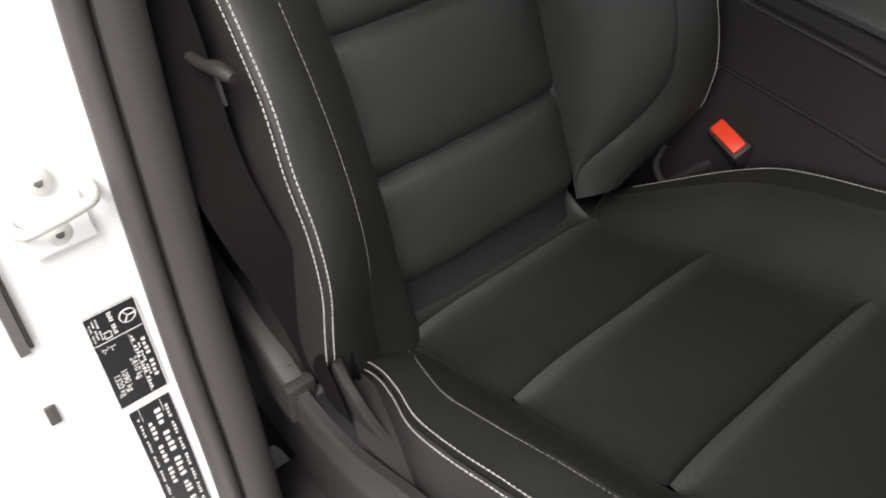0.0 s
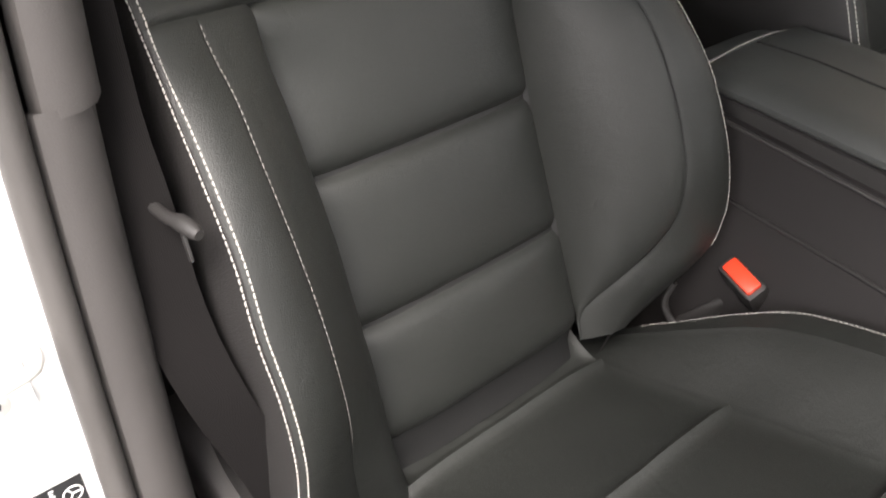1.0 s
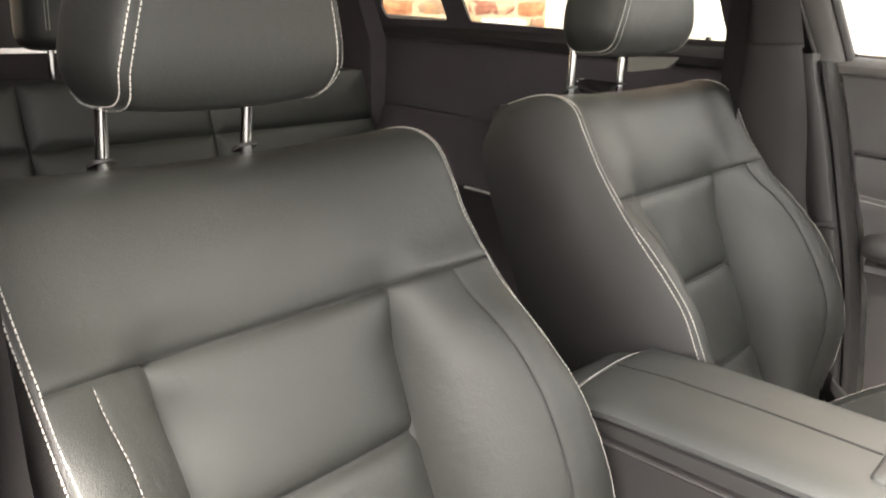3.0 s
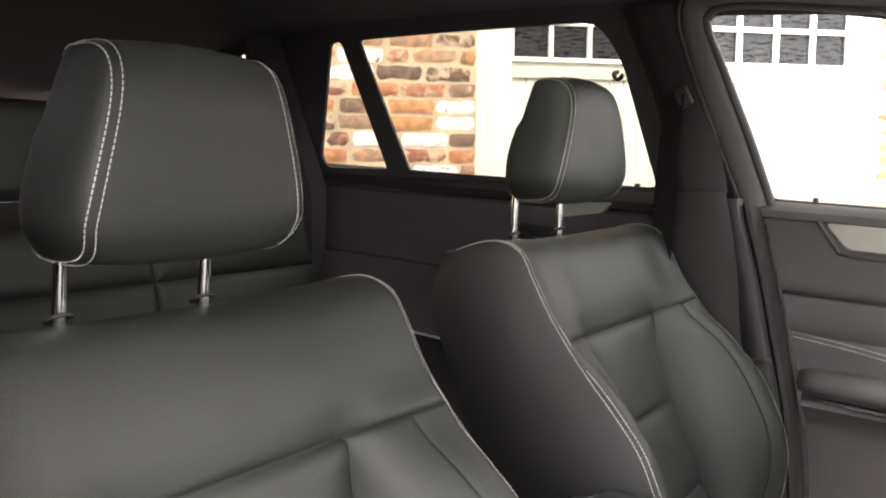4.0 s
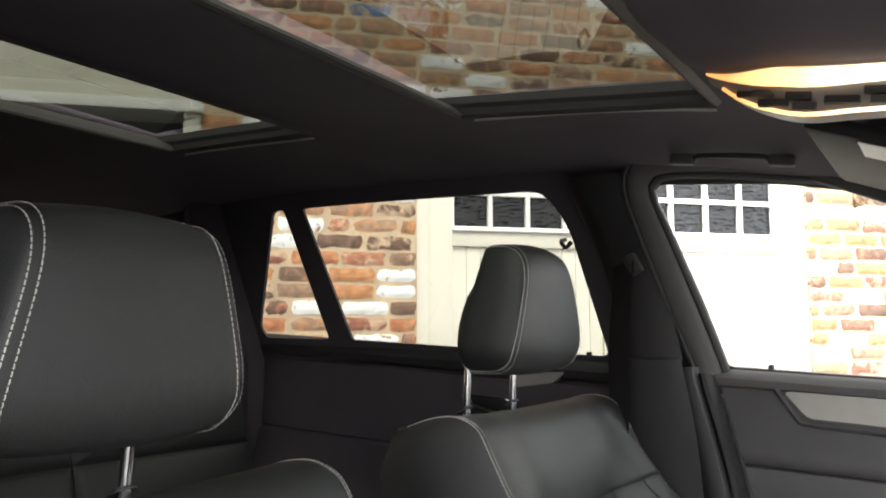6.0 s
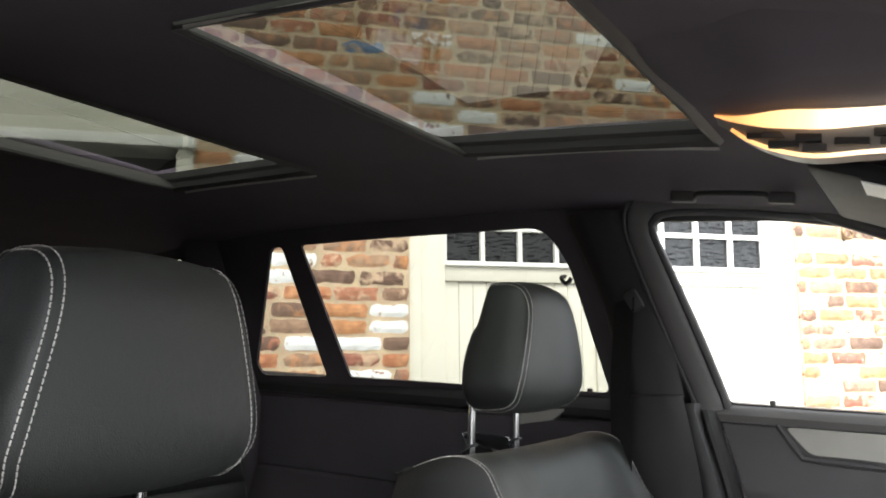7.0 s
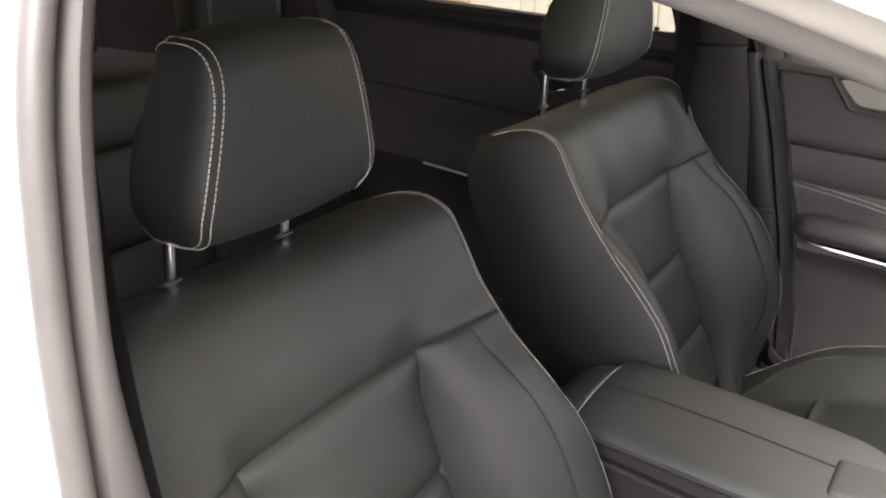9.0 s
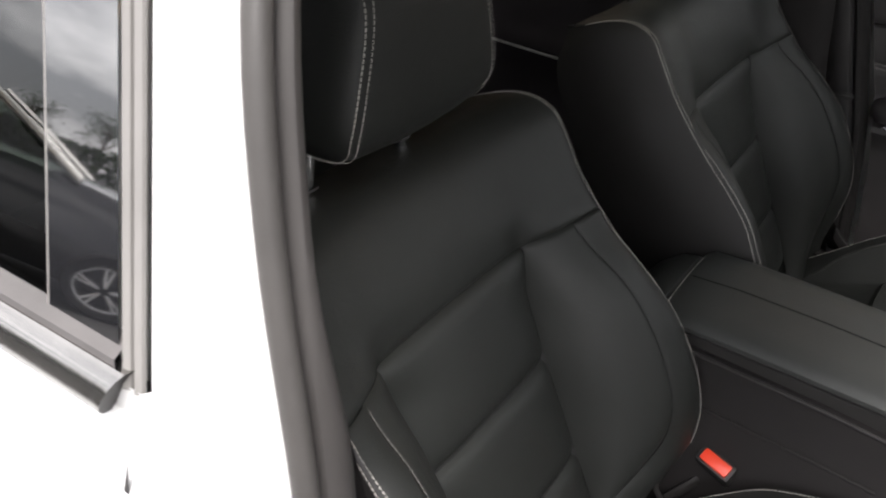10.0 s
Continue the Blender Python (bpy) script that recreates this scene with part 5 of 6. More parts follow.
low_edge = table([0.25, 0.50, 0.70, 0.80, 0.91, 1.03], [0.060, 0.055, 0.033, 0.012, -0.011, -0.043])
zs = [0.25 + 0.785 * k / 24 for k in range(25)]
add_grid(bm, [[Vector((low_edge(z) + a, y, z)) for a, y in ((0.0, 0.712), (0.001, 0.700), (0.006, 0.695), (0.013, 0.698), (0.018, 0.708), (0.020, 0.74))] for z in zs])
part("lower_seal", bm, SOFT_PLASTIC, front_left, "dark grey door edge seal")

bm = bmesh.new()
add_grid(bm, [[Vector((low_edge(z) + a, y, z)) for a, y in ((-0.055, 0.716), (-0.036, 0.693), (-0.020, 0.687), (-0.006, 0.689), (-0.001, 0.699), (0.002, 0.716))] for z in zs + [1.046]])
part("pillar_seal", bm, DARK_RUBBER, body, "dark rubber seal along the pillar")

# left rear door card
bm = bmesh.new()
lofted_panel(bm, -0.16, -1.10, [(0.79, 1.042), (0.76, 1.046), (0.742, 1.043), (0.728, 1.033), (0.722, 1.018), (0.727, 1.003), (0.738, 0.998), (0.744, 0.996)])
part("belt_rail", bm, DARK_TRIM, rear_left, "black soft-touch door top")
bm = bmesh.new()
lofted_panel(bm, -0.16, -1.10, [(0.744, 0.996), (0.733, 0.990), (0.731, 0.90), (0.728, 0.838), (0.734, 0.832)])
part("door_card", bm, DOOR_CARD, rear_left, "black door card")
bm = bmesh.new()
lofted_panel(bm, -0.16, -1.10, [(0.734, 0.834), (0.724, 0.826), (0.715, 0.78), (0.698, 0.735), (0.676, 0.715), (0.672, 0.69), (0.69, 0.66), (0.715, 0.63), (0.72, 0.5), (0.70, 0.25)])
part("lower_card", bm, DOOR_CARD, rear_left, "black padded lower door card")
bm = bmesh.new()
tube(bm, [(-0.755, 0.657, 0.737), (-0.62, 0.655, 0.726), (-0.43, 0.657, 0.711)], 0.0030, 8)
# pale zinc in place of chrome, so the glint is in the colour
part("bright_strip", bm, ZINC, rear_left, "slim chrome strip, glint in its pale colour")
bm = bmesh.new()
inlay = rounded([(-0.95, 1.060), (-0.42, 1.030), (-0.298, 1.033), (-0.322, 1.012), (-0.40, 1.002), (-0.95, 1.030)], 0.008)
f = bm.faces.new([bm.verts.new((p[0], 0.7365, p[1] - 0.001)) for p in inlay if p[0] > -0.405] + [bm.verts.new((-0.405, 0.7365, z)) for z in (1.002, 1.030)])
e = bmesh.ops.extrude_face_region(bm, geom=[f])
bmesh.ops.translate(bm, verts=[g for g in e["geom"] if isinstance(g, bmesh.types.BMVert)], vec=(0, -0.018, 0))
part("inlay", bm, INLAY, rear_left, "satin silver inlay tip")
# door release: dark cup in a bright bezel with a slanting lever
bezel = [Vector((x, 0.7275, z)) for x, z in [tuple(p) for p in rounded([(-0.526, 0.984), (-0.418, 0.976), (-0.428, 0.932), (-0.494, 0.918)], 0.010)]]
bm = bmesh.new()
bm.faces.new([bm.verts.new(p + Vector((0, 0.001, 0))) for p in bezel])
cup = part("release_cup", bm, LABEL_BLACK, rear_left, "dark release recess", smooth=False)
bm = bmesh.new()
tube(bm, bezel + bezel[:1], 0.0021, 8, caps=False)
part("bezel", bm, CHROME, cup, "thin chrome bezel")
bm = bmesh.new()
add_grid(bm, [[p + Vector((0, -0.004, 0.006)), p + Vector((0, -0.008, 0.0)), p + Vector((0, -0.004, -0.006))] for p in [Vector((-0.516, 0.7275, 0.972)), Vector((-0.48, 0.7235, 0.962)), Vector((-0.45, 0.7235, 0.954)), Vector((-0.432, 0.7275, 0.948))]])
part("door_release", bm, CHROME, cup, "chrome door release lever")
bm = bmesh.new()
tube(bm, smooth_line([(-0.262, 0.648, 1.275), (-0.262, 0.630, 1.270), (-0.250, 0.622, 1.258), (-0.240, 0.624, 1.268)], 12), 0.004, 8)
part("coat_hook", bm, PLASTIC, rear_left, "black coat hook")
bm = bmesh.new()
add_grid(bm, [[Vector((x, y, z)) for y, z in ((0.80, 1.02), (0.86, 1.015), (0.90, 0.99), (0.925, 0.8), (0.925, 0.45), (0.88, 0.2), (0.7, 0.16))] for x in (1.9, 0.9, 0.0, -1.0, -1.9, -2.4)])
part("side_skin", bm, PAINT, body, "white painted side")

# right rear door, seen from outside beside the open driver's door
rear_right = thing("rear_door", (-0.6, -0.79, 0.2), "closed white rear door with dark privacy glass and bright waist strip", "car door", "car doors")


zs = [1.036 + 0.324 * k / 12 for k in range(13)]
bm = bmesh.new()
for d0, d1, lift in ((0.001, 0.009, 0.001), (0.010, 0.019, 0.0015)):
    add_grid(bm, [[Vector((front_edge(z) - d0, outer_y(z) + 0.004, z)), Vector((front_edge(z) - d0, outer_y(z) - lift + 0.002, z)), Vector((front_edge(z) - (d0 + d1) / 2, outer_y(z) - lift, z)), Vector((front_edge(z) - d1, outer_y(z) - lift + 0.004, z)), Vector((front_edge(z) - d1, outer_y(z) + 0.012, z))] for z in zs])
part("frame_edge", bm, FRAME_EDGE, rear_right, "grey rubber and trim frame edge")
bm = bmesh.new()
add_grid(bm, [[Vector((front_edge(z) - d, outer_y(z), z)) for d in (0.0195, 0.05, 0.084)] for z in zs])
part("pillar_cover", bm, PRIVACY_GLASS, rear_right, "gloss black pillar cover")
bm = bmesh.new()
tube(bm, [(front_edge(z) - 0.0855, outer_y(z) + 0.0005, z) for z in zs], 0.0008, 6)
part("glass_edge", bm, FRAME_EDGE, rear_right, "thin grey seal line")
bm = bmesh.new()
add_grid(bm, [[Vector((front_edge(z) - d, outer_y(z) + 0.004, z)) for d in (0.087, 0.3, 0.6, 0.95)] for z in zs])
bmesh.ops.reverse_faces(bm, faces=[f for f in bm.faces if (f.normal_update() or f.normal.y) > 0])
part("pane", bm, SIDE_PRIVACY, rear_right, "dark privacy glass")
bm = bmesh.new()
arc = [(0.006, 1.046), (-0.002, 1.0495), (-0.0075, 1.0475), (-0.0115, 1.043), (-0.0140, 1.036), (-0.0145, 1.029), (-0.0130, 1.022), (-0.0090, 1.0155), (0.002, 1.012)]
add_grid(bm, [[Vector((x - 0.62 * (1.0495 - b) * k, outer_y(1.04) + a, b - 0.02 * (x + 0.084))) for a, b in arc] for x, k in ((-0.084, 1), (-0.088, 1), (-0.3, 0), (-1.05, 0))])
strip = part("waist_strip", bm, STRIP_METAL, rear_right, "bright rounded metal waist strip")
bm = bmesh.new()
bm.faces.new([bm.verts.new((-0.0842 - 0.62 * (1.0495 - b), outer_y(1.04) + a, b)) for a, b in arc])
part("end_cap", bm, DARK_RUBBER, strip, "dark end cap", smooth=False)
bm = bmesh.new()
add_grid(bm, [[Vector((x, outer_y(1.04) + a, b - 0.02 * (x + 0.084))) for a, b in ((0.016, 1.060), (0.008, 1.0585), (0.000, 1.054), (-0.001, 1.048), (0.003, 1.044))] for x in (-0.094, -0.5, -1.05)])
part("glass_wiper", bm, STRIP_RUBBER, rear_right, "pale weathered rubber wiper")
# flat dark sliver on the skin, drawn for shade in the door gap
bm = bmesh.new()
bm.faces.new([bm.verts.new((x, -0.8025 - y, z)) for x, y, z in ((-0.0835, 0, 0.996), (-0.0945, 0.001, 0.950), (-0.102, 0.002, 0.905), (-0.118, 0.002, 0.900), (-0.1035, 0.001, 0.945))])
part("gap_shade", bm, DARK_RUBBER, rear_right, "dark tapering face for the shade in the shut line", smooth=False)
bm = bmesh.new()
rows = []
for z in [0.25 + 0.768 * k / 16 for k in range(17)]:
    y = outer_y(z) - 0.10 * ease(0.99, 0.7, z) + 0.05 * ease(0.5, 0.25, z)
    rows.append([Vector((front_edge(z) + 0.002, y + 0.05 + 0.09 * ease(0.93, 0.80, z), z)), Vector((front_edge(z) + 0.004, y + 0.05, z)), Vector((front_edge(z) + 0.004, y + 0.012, z)), Vector((front_edge(z) - 0.002, y + 0.003, z)), Vector((front_edge(z) - 0.012, y, z)), Vector((-0.5, y - 0.01, z)), Vector((-1.05, y, z))])
add_grid(bm, rows)
part("door_skin", bm, PAINT, rear_right, "white painted door skin")
bm = bmesh.new()
add_grid(bm, [[Vector((front_edge(z) + 0.004, outer_y(z) + 0.05, z)), Vector((front_edge(z) + 0.004, outer_y(z) + 0.006, z)), Vector((front_edge(z), outer_y(z) + 0.0005, z)), Vector((-0.116, outer_y(z) + 0.0005, z))] for z in (0.985, 1.0, 1.02, 1.038)])
part("corner_filler", bm, PAINT, rear_right)
bm = bmesh.new()
add_grid(bm, [[Vector((x, y, z)) for y, z in ((-0.66, 1.37), (-0.78, 1.06), (-0.88, 1.0), (-0.91, 0.8), (-0.91, 0.45), (-0.86, 0.2))] for x in (-1.06, -1.6, -2.4)])
part("quarter_panel", bm, PAINT, body, "white painted rear wing")
bm = bmesh.new()
add_grid(bm, [[Vector((x, y, z)) for y in (-0.9, -0.4, 0.4, 0.9)] for x, z in ((-2.4, 0.2), (-2.46, 0.6), (-2.42, 1.0))])
add_grid(bm, [[Vector((x, y, z)) for y in (-0.68, 0.0, 0.68)] for x, z in ((-2.2, 1.36), (-2.1, 1.42))])
part("tailgate", bm, PAINT, body, "white tailgate")
bm = bmesh.new()
add_grid(bm, [[Vector((x, y * w, z)) for y in (-1, -0.4, 0.4, 1)] for x, z, w in ((-2.42, 1.0, 0.74), (-2.2, 1.36, 0.62))])
bmesh.ops.reverse_faces(bm, faces=[f for f in bm.faces if (f.normal_update() or f.normal.x) > 0])
tail_pane = part("tailgate_pane", bm, TAIL_GLASS, body, "tinted tailgate window")
tail_pane.visible_shadow = False
bm = bmesh.new()
add_grid(bm, [[Vector((x, y, z)) for y in (-0.70, -0.3, 0.3, 0.70)] for x, z in ((0.86, 0.16), (0.86, 0.80), (0.66, 0.93), (0.95, 0.99), (1.25, 0.97))])
part("dashboard", bm, SOFT_PLASTIC, body, "black dashboard")
bm = bmesh.new()
add_grid(bm, [[Vector((x, y, z)) for y in (-0.86, -0.4, 0.4, 0.86)] for x, z in ((1.2, 0.96), (1.6, 0.93), (2.1, 0.80), (2.3, 0.6), (2.3, 0.25))])
part("bonnet", bm, PAINT, body, "white bonnet")
bm = bmesh.new()
add_grid(bm, [[Vector((x, y, z)) for y in (-0.64, 0.0, 0.64)] for x, z in ((0.5, 1.31), (0.85, 1.16), (1.2, 0.97))])
bmesh.ops.reverse_faces(bm, faces=[f for f in bm.faces if (f.normal_update() or f.normal.x) > 0])
ws = part("windscreen", bm, GLASS, body, "clear windscreen")
ws.visible_shadow = False


bm = bmesh.new()
add_grid(bm, [[Vector((x, -y, z)) for y, z in ((0.66, 0.2), (0.70, 0.5), (0.715, 0.9), (0.725, 1.03), (0.735, 1.06))] for x in (-0.185, -0.5, -1.0, -1.6, -2.35)])
part("inner_lining", bm, DOOR_VINYL, rear_right, "black door lining")
bm = bmesh.new()
add_grid(bm, [[Vector((x, -y, z)) for y, z in ((0.625, 1.33), (0.60, 1.355), (0.56, 1.39), (0.52, 1.41))] for x in (-0.185, -0.5, -1.0, -1.6, -2.3)])
part("rail_lining", bm, HEADLINER, rear_right)
bm = bmesh.new()
add_grid(bm, [[Vector((x, -y, z)) for y, z in ((0.735, 1.05), (0.68, 1.18), (0.62, 1.34))] for x in (-0.98, -1.3, -1.8, -2.35)])
part("quarter_lining", bm, DOOR_CARD, rear_right)
bm = bmesh.new()
add_grid(bm, [[Vector((x, y, z)) for y, z in ((0.66, 0.2), (0.70, 0.5), (0.73, 0.9), (0.745, 1.06))] for x in (-1.05, -1.6, -2.35)])
part("cargo_lining", bm, DOOR_CARD, rear_left)
bm = bmesh.new()
add_grid(bm, [[Vector((-2.18 - 0.1 * math.cos((z - 0.2) * 1.4), y, z)) for y in (-0.80, 0.0, 0.80)] for z in (0.15, 0.6, 0.99)])
part("tailgate_lining", bm, DOOR_CARD, body)


# ---- rear bench ----
bench = thing("rear_seat", (-0.95, 0, 0.30), "black leather rear bench with three head restraints", "car seat")
for y0, y1 in ((-0.62, -0.182), (-0.18, 0.18), (0.182, 0.62)):
    for (xa, za), (xb, zb) in (((-0.90, 0.47), (-0.955, 0.70)), ((-0.955, 0.70), (-1.00, 0.875)), ((-1.00, 0.875), (-1.03, 0.985))):
        bm = bmesh.new()
        cushion_panel(bm, lambda a, b: Vector((xa + (xb - xa) * a, y0 + (y1 - y0) * b, za + (zb - za) * a)), math.hypot(xb - xa, zb - za), y1 - y0, puff=0.012, drop=0.006, roll=0.02, cell=0.03, flip=True)
        part("back_panel", bm, LEATHER, bench)
    bm = bmesh.new()
    cushion_panel(bm, lambda a, b: Vector((-0.93 + 0.50 * a, y0 + (y1 - y0) * b, 0.43 + 0.05 * a)), 0.5, y1 - y0, puff=0.015, drop=0.008, roll=0.02, cell=0.03, flip=False)
    part("cushion_panel", bm, LEATHER, bench)
    yc = (y0 + y1) / 2
    bm = bmesh.new()
    w = 0.125 if abs(yc) > 0.1 else 0.10
    mid = abs(yc) < 0.1
    yc -= 0.045 if mid else 0.0
    box(bm, (-1.12, yc - w, 1.035), (-1.03, yc + w, 1.212 if mid else 1.195), 0.036, segments=5)
    hr = part("headrest", bm, LEATHER, bench)
    for sd in (-1, 1):
        bm = bmesh.new()
        tube(bm, [(-1.075, yc + sd * 0.05, 0.98), (-1.075, yc + sd * 0.05, 1.05)], 0.006, 8)
        part("headrest_post", bm, CHROME, hr)
        bm = bmesh.new()
        zt = 1.212 if mid else 1.195
        for dy in (0.0, 0.006):
            stitches(bm, smooth_line([(-1.029, yc + sd * (w - 0.030 + dy), 1.07), (-1.029, yc + sd * (w - 0.030 + dy), zt - 0.045), (-1.036, yc + sd * (w - 0.030 + dy), zt - 0.016), (-1.06, yc + sd * (w - 0.030 + dy), zt + 0.001)], 30), Vector((1, 0, 0.3)))
        part("headrest_stitching", bm, THREAD, hr, "pale double stitching")
bm = bmesh.new()
box(bm, (-1.12, -0.64, 0.4), (-1.045, 0.64, 0.985), 0.02)
part("bench_back", bm, VINYL, bench)
bm = bmesh.new()
box(bm, (-0.93, -0.64, 0.15), (-0.45, 0.64, 0.42), 0.02)
part("bench_base", bm, VINYL, bench)
bm = bmesh.new()
box(bm, (-2.1, -0.62, 0.90), (-1.13, 0.62, 0.915), 0.003)
solo("luggage_cover", bm, HEADLINER, "black roller luggage cover behind the rear bench", "luggage cover", at=(-1.6, 0, 0.905))
# rear corner pillar linings
for sg in (-1, 1):
    bm = bmesh.new()
    add_grid(bm, [[Vector((x, sg * y, z)) for x, y in ((-1.063, 0.735 - max(0, z - 1.04) * 0.45), (-1.085, 0.70 - max(0, z - 1.04) * 0.40), (-1.24 + 0.42 * max(0, z - 1.11), 0.685 - max(0, z - 1.04) * 0.42), (-1.30 + 0.48 * max(0, z - 1.11), 0.72 - max(0, z - 1.04) * 0.44))] for z in (0.5, 1.04, 1.10, 1.2, 1.3, 1.40)])
    part("rear_pillar_trim", bm, DOOR_CARD, body)


# ---- seat belts ----
def seat_belt(sg, dx, dz, label):
    ob = thing("seat_belt", (0.0 + dx, sg * 0.63, 0.40), label, "seat belt", "front seat belts")
    path = smooth_line([(-0.155 + dx, 0.604, 1.222), (-0.172 + dx, 0.612, 1.05), (-0.165 + dx, 0.612, 0.85), (-0.13 + dx, 0.618, 0.74), (-0.06 + dx, 0.628, 0.62), (0.02 + dx, 0.622, 0.50), (0.035 + dx, 0.60, 0.40)] if sg > 0 else [(-0.16 + dx, sg * 0.612, 1.235), (-0.135 + dx, sg * 0.628, 1.05), (-0.072 + dx, sg * 0.655, 0.85), (-0.045 + dx, sg * 0.657, 0.77), (-0.020 + dx, sg * 0.657, 0.69), (0.012 + dx, sg * 0.650, 0.63), (0.03 + dx, sg * 0.622, 0.53), (0.035 + dx, sg * 0.60, 0.40)], 40)
    bm = bmesh.new()
    rows = []
    for p in path:
        k = ease(0.98, 0.84, p.z)
        a, b = Vector((0.021 - 0.007 * k, sg * (-0.010 - 0.008 * k), 0.004)), Vector((0.0006, sg * 0.0010, 0))
        rows.append([p - a, p - b, p + a, p + b])
    add_grid(bm, rows, closed_u=True)
    part("webbing", bm, WEBBING if sg < 0 else WEBBING_LEFT, ob, "black webbing")
    bm = bmesh.new()
    box(bm, (-0.012, -0.010, -0.020), (0.012, 0.008, 0.016), 0.006, pose((-0.155 if sg < 0 else -0.140) + dx, sg * 0.606, 1.222, 0, -28, 0))
    part("upper_guide", bm, PLASTIC, ob, "black plastic belt guide")
    bm = bmesh.new()
    t0 = Vector((-0.022 + dx, sg * 0.648, 0.768 + dz))
    tube(bm, smooth_line([t0 + Vector((-0.062, sg * 0.006, -0.018)), t0 + Vector((-0.03, sg * 0.0, -0.004)), t0, t0 + Vector((0.020, sg * -0.002, 0.004)), t0 + Vector((0.036, sg * -0.004, 0.003))], 16), [0.0036] * 4 + [0.0044] * 8 + [0.0056] * 3 + [0.0035], 10)
    part("tongue_grip", bm, PLASTIC, ob, "black plastic tongue grip")
    bm = bmesh.new()
    box(bm, (-0.0022, -0.0012, -0.022), (0.0022, 0.0012, 0.0), 0.0008, pose(t0.x + 0.010, t0.y - sg * 0.004, t0.z - 0.006, 0, -18, 0))
    part("tongue", bm, PLASTIC, ob, "dark coated tongue")
    bm = bmesh.new()
    tube(bm, smooth_line([(0.0 + dx, sg * 0.645, 0.47), (0.02 + dx, sg * 0.64, 0.43), (0.06 + dx, sg * 0.637, 0.41)], 8), 0.012, 8, flat=0.4)
    part("anchor", bm, PLASTIC, ob)
    return ob


seat_belt(-1, 0.0, 0.0, "black seat belt hanging slack beside the driver's seat")
seat_belt(1, 0.018, 0.0, "black seat belt hanging slack beside the passenger seat")


# ---- door striker, labels and fittings on the painted pillar ----
striker = thing("door_striker", (-0.03, -0.768, 0.69), "bright steel door striker with two screws on the white pillar", "door striker")


def face_x(z):
    return jamb(z)[0] + 0.0


bm = bmesh.new()
box(bm, (-0.002, -0.022, -0.030), (0.0015, 0.022, 0.036), 0.001, pose(face_x(0.706), -0.772, 0.706, 0, -16, 0))
part("plate", bm, PAINT, striker)
bm = bmesh.new()
tube(bm, smooth_line([(face_x(0.70) - 0.002, -0.799, 0.706), (face_x(0.70) + 0.012, -0.797, 0.706), (face_x(0.70) + 0.018, -0.788, 0.707), (face_x(0.70) + 0.018, -0.752, 0.711), (face_x(0.70) + 0.012, -0.744, 0.712), (face_x(0.70) - 0.002, -0.742, 0.712)], 24), 0.0042, 10)
part("loop", bm, ZINC, striker)
for z in (0.728, 0.688):
    bm = bmesh.new()
    tube(bm, [(face_x(z) + 0.001, -0.772, z), (face_x(z) + 0.0045, -0.772, z + 0.0010), (face_x(z) + 0.0055, -0.772, z + 0.0012)], [0.0090, 0.0088, 0.0070], 24)
    part("screw_head", bm, ZINC, striker, "round steel screw head")
    bm = bmesh.new()
    tube(bm, [(face_x(z) + 0.005, -0.772, z), (face_x(z) + 0.0060, -0.772, z + 0.0014)], 0.0032, 6)
    part("socket", bm, GREY_TRIM, striker)


def sticker(name, y0, y1, z0, z1, label):
    """A black label on the pillar's face; returns the thing and a placing function (across, down)."""
    ob = thing(name, (face_x((z0 + z1) / 2), (y0 + y1) / 2, (z0 + z1) / 2), label, "label")
    def at(u, v, lift=0.0012):
        z = z0 + (z1 - z0) * v
        return Vector((face_x(z) + lift + 0.0012, y0 + (y1 - y0) * u, z))
    bm = bmesh.new()
    add_grid(bm, [[at(u, v, 0.0006) for u in (0, 1)] for v in (0, 0.25, 0.5, 0.75, 1)])
    part("backing", bm, LABEL_BLACK, ob, "black printed film")
    return ob, at


def bars(ob, at, items, name="print_bar"):
    for u0, u1, v0, v1 in items:
        bm = bmesh.new()
        add_grid(bm, [[at(u, v) for u in (u0, u1)] for v in (v0, v1)])
        part(name, bm, LABEL_WHITE, ob)


def letters(ob, at, u0, u1, v0, v1, n):
    """A line of small unreadable print: one short bar for each character, with word gaps."""
    bm = bmesh.new()
    p = (v1 - v0) / n
    for k in range(n):
        if n > 6 and k % 5 == 4:
            continue
        a = v0 + p * k
        add_grid(bm, [[at(u, v) for u in (u0, u1 - (u1 - u0) * (0.25 if k % 3 == 1 else 0))] for v in (a, a + p * 0.62)])
    part("print_line", bm, LABEL_WHITE, ob)


def words(ob, at, text, u, v, size, parent_origin):
    """Raised print that runs down the label, its letters' tops towards the cabin."""
    cu = bpy.data.curves.new("print", "FONT")
    cu.body, cu.size = text, size
    tmp = bpy.data.objects.new("print", cu)
    scene.collection.objects.link(tmp)
    me = bpy.data.meshes.new_from_object(tmp.evaluated_get(bpy.context.evaluated_depsgraph_get()))
    bpy.data.objects.remove(tmp)
    p0, px, pz = at(u, v), at(u + 0.01, v), at(u, v - 0.01)
    right, up = (pz - p0).normalized(), (px - p0).normalized()
    m = Matrix((right, up, right.cross(up))).transposed().to_4x4()
    me.transform(Matrix.Translation(p0 - parent_origin) @ m)
    me.materials.append(LABEL_WHITE)
    t = new("print", me)
    t.parent = ob
    return t


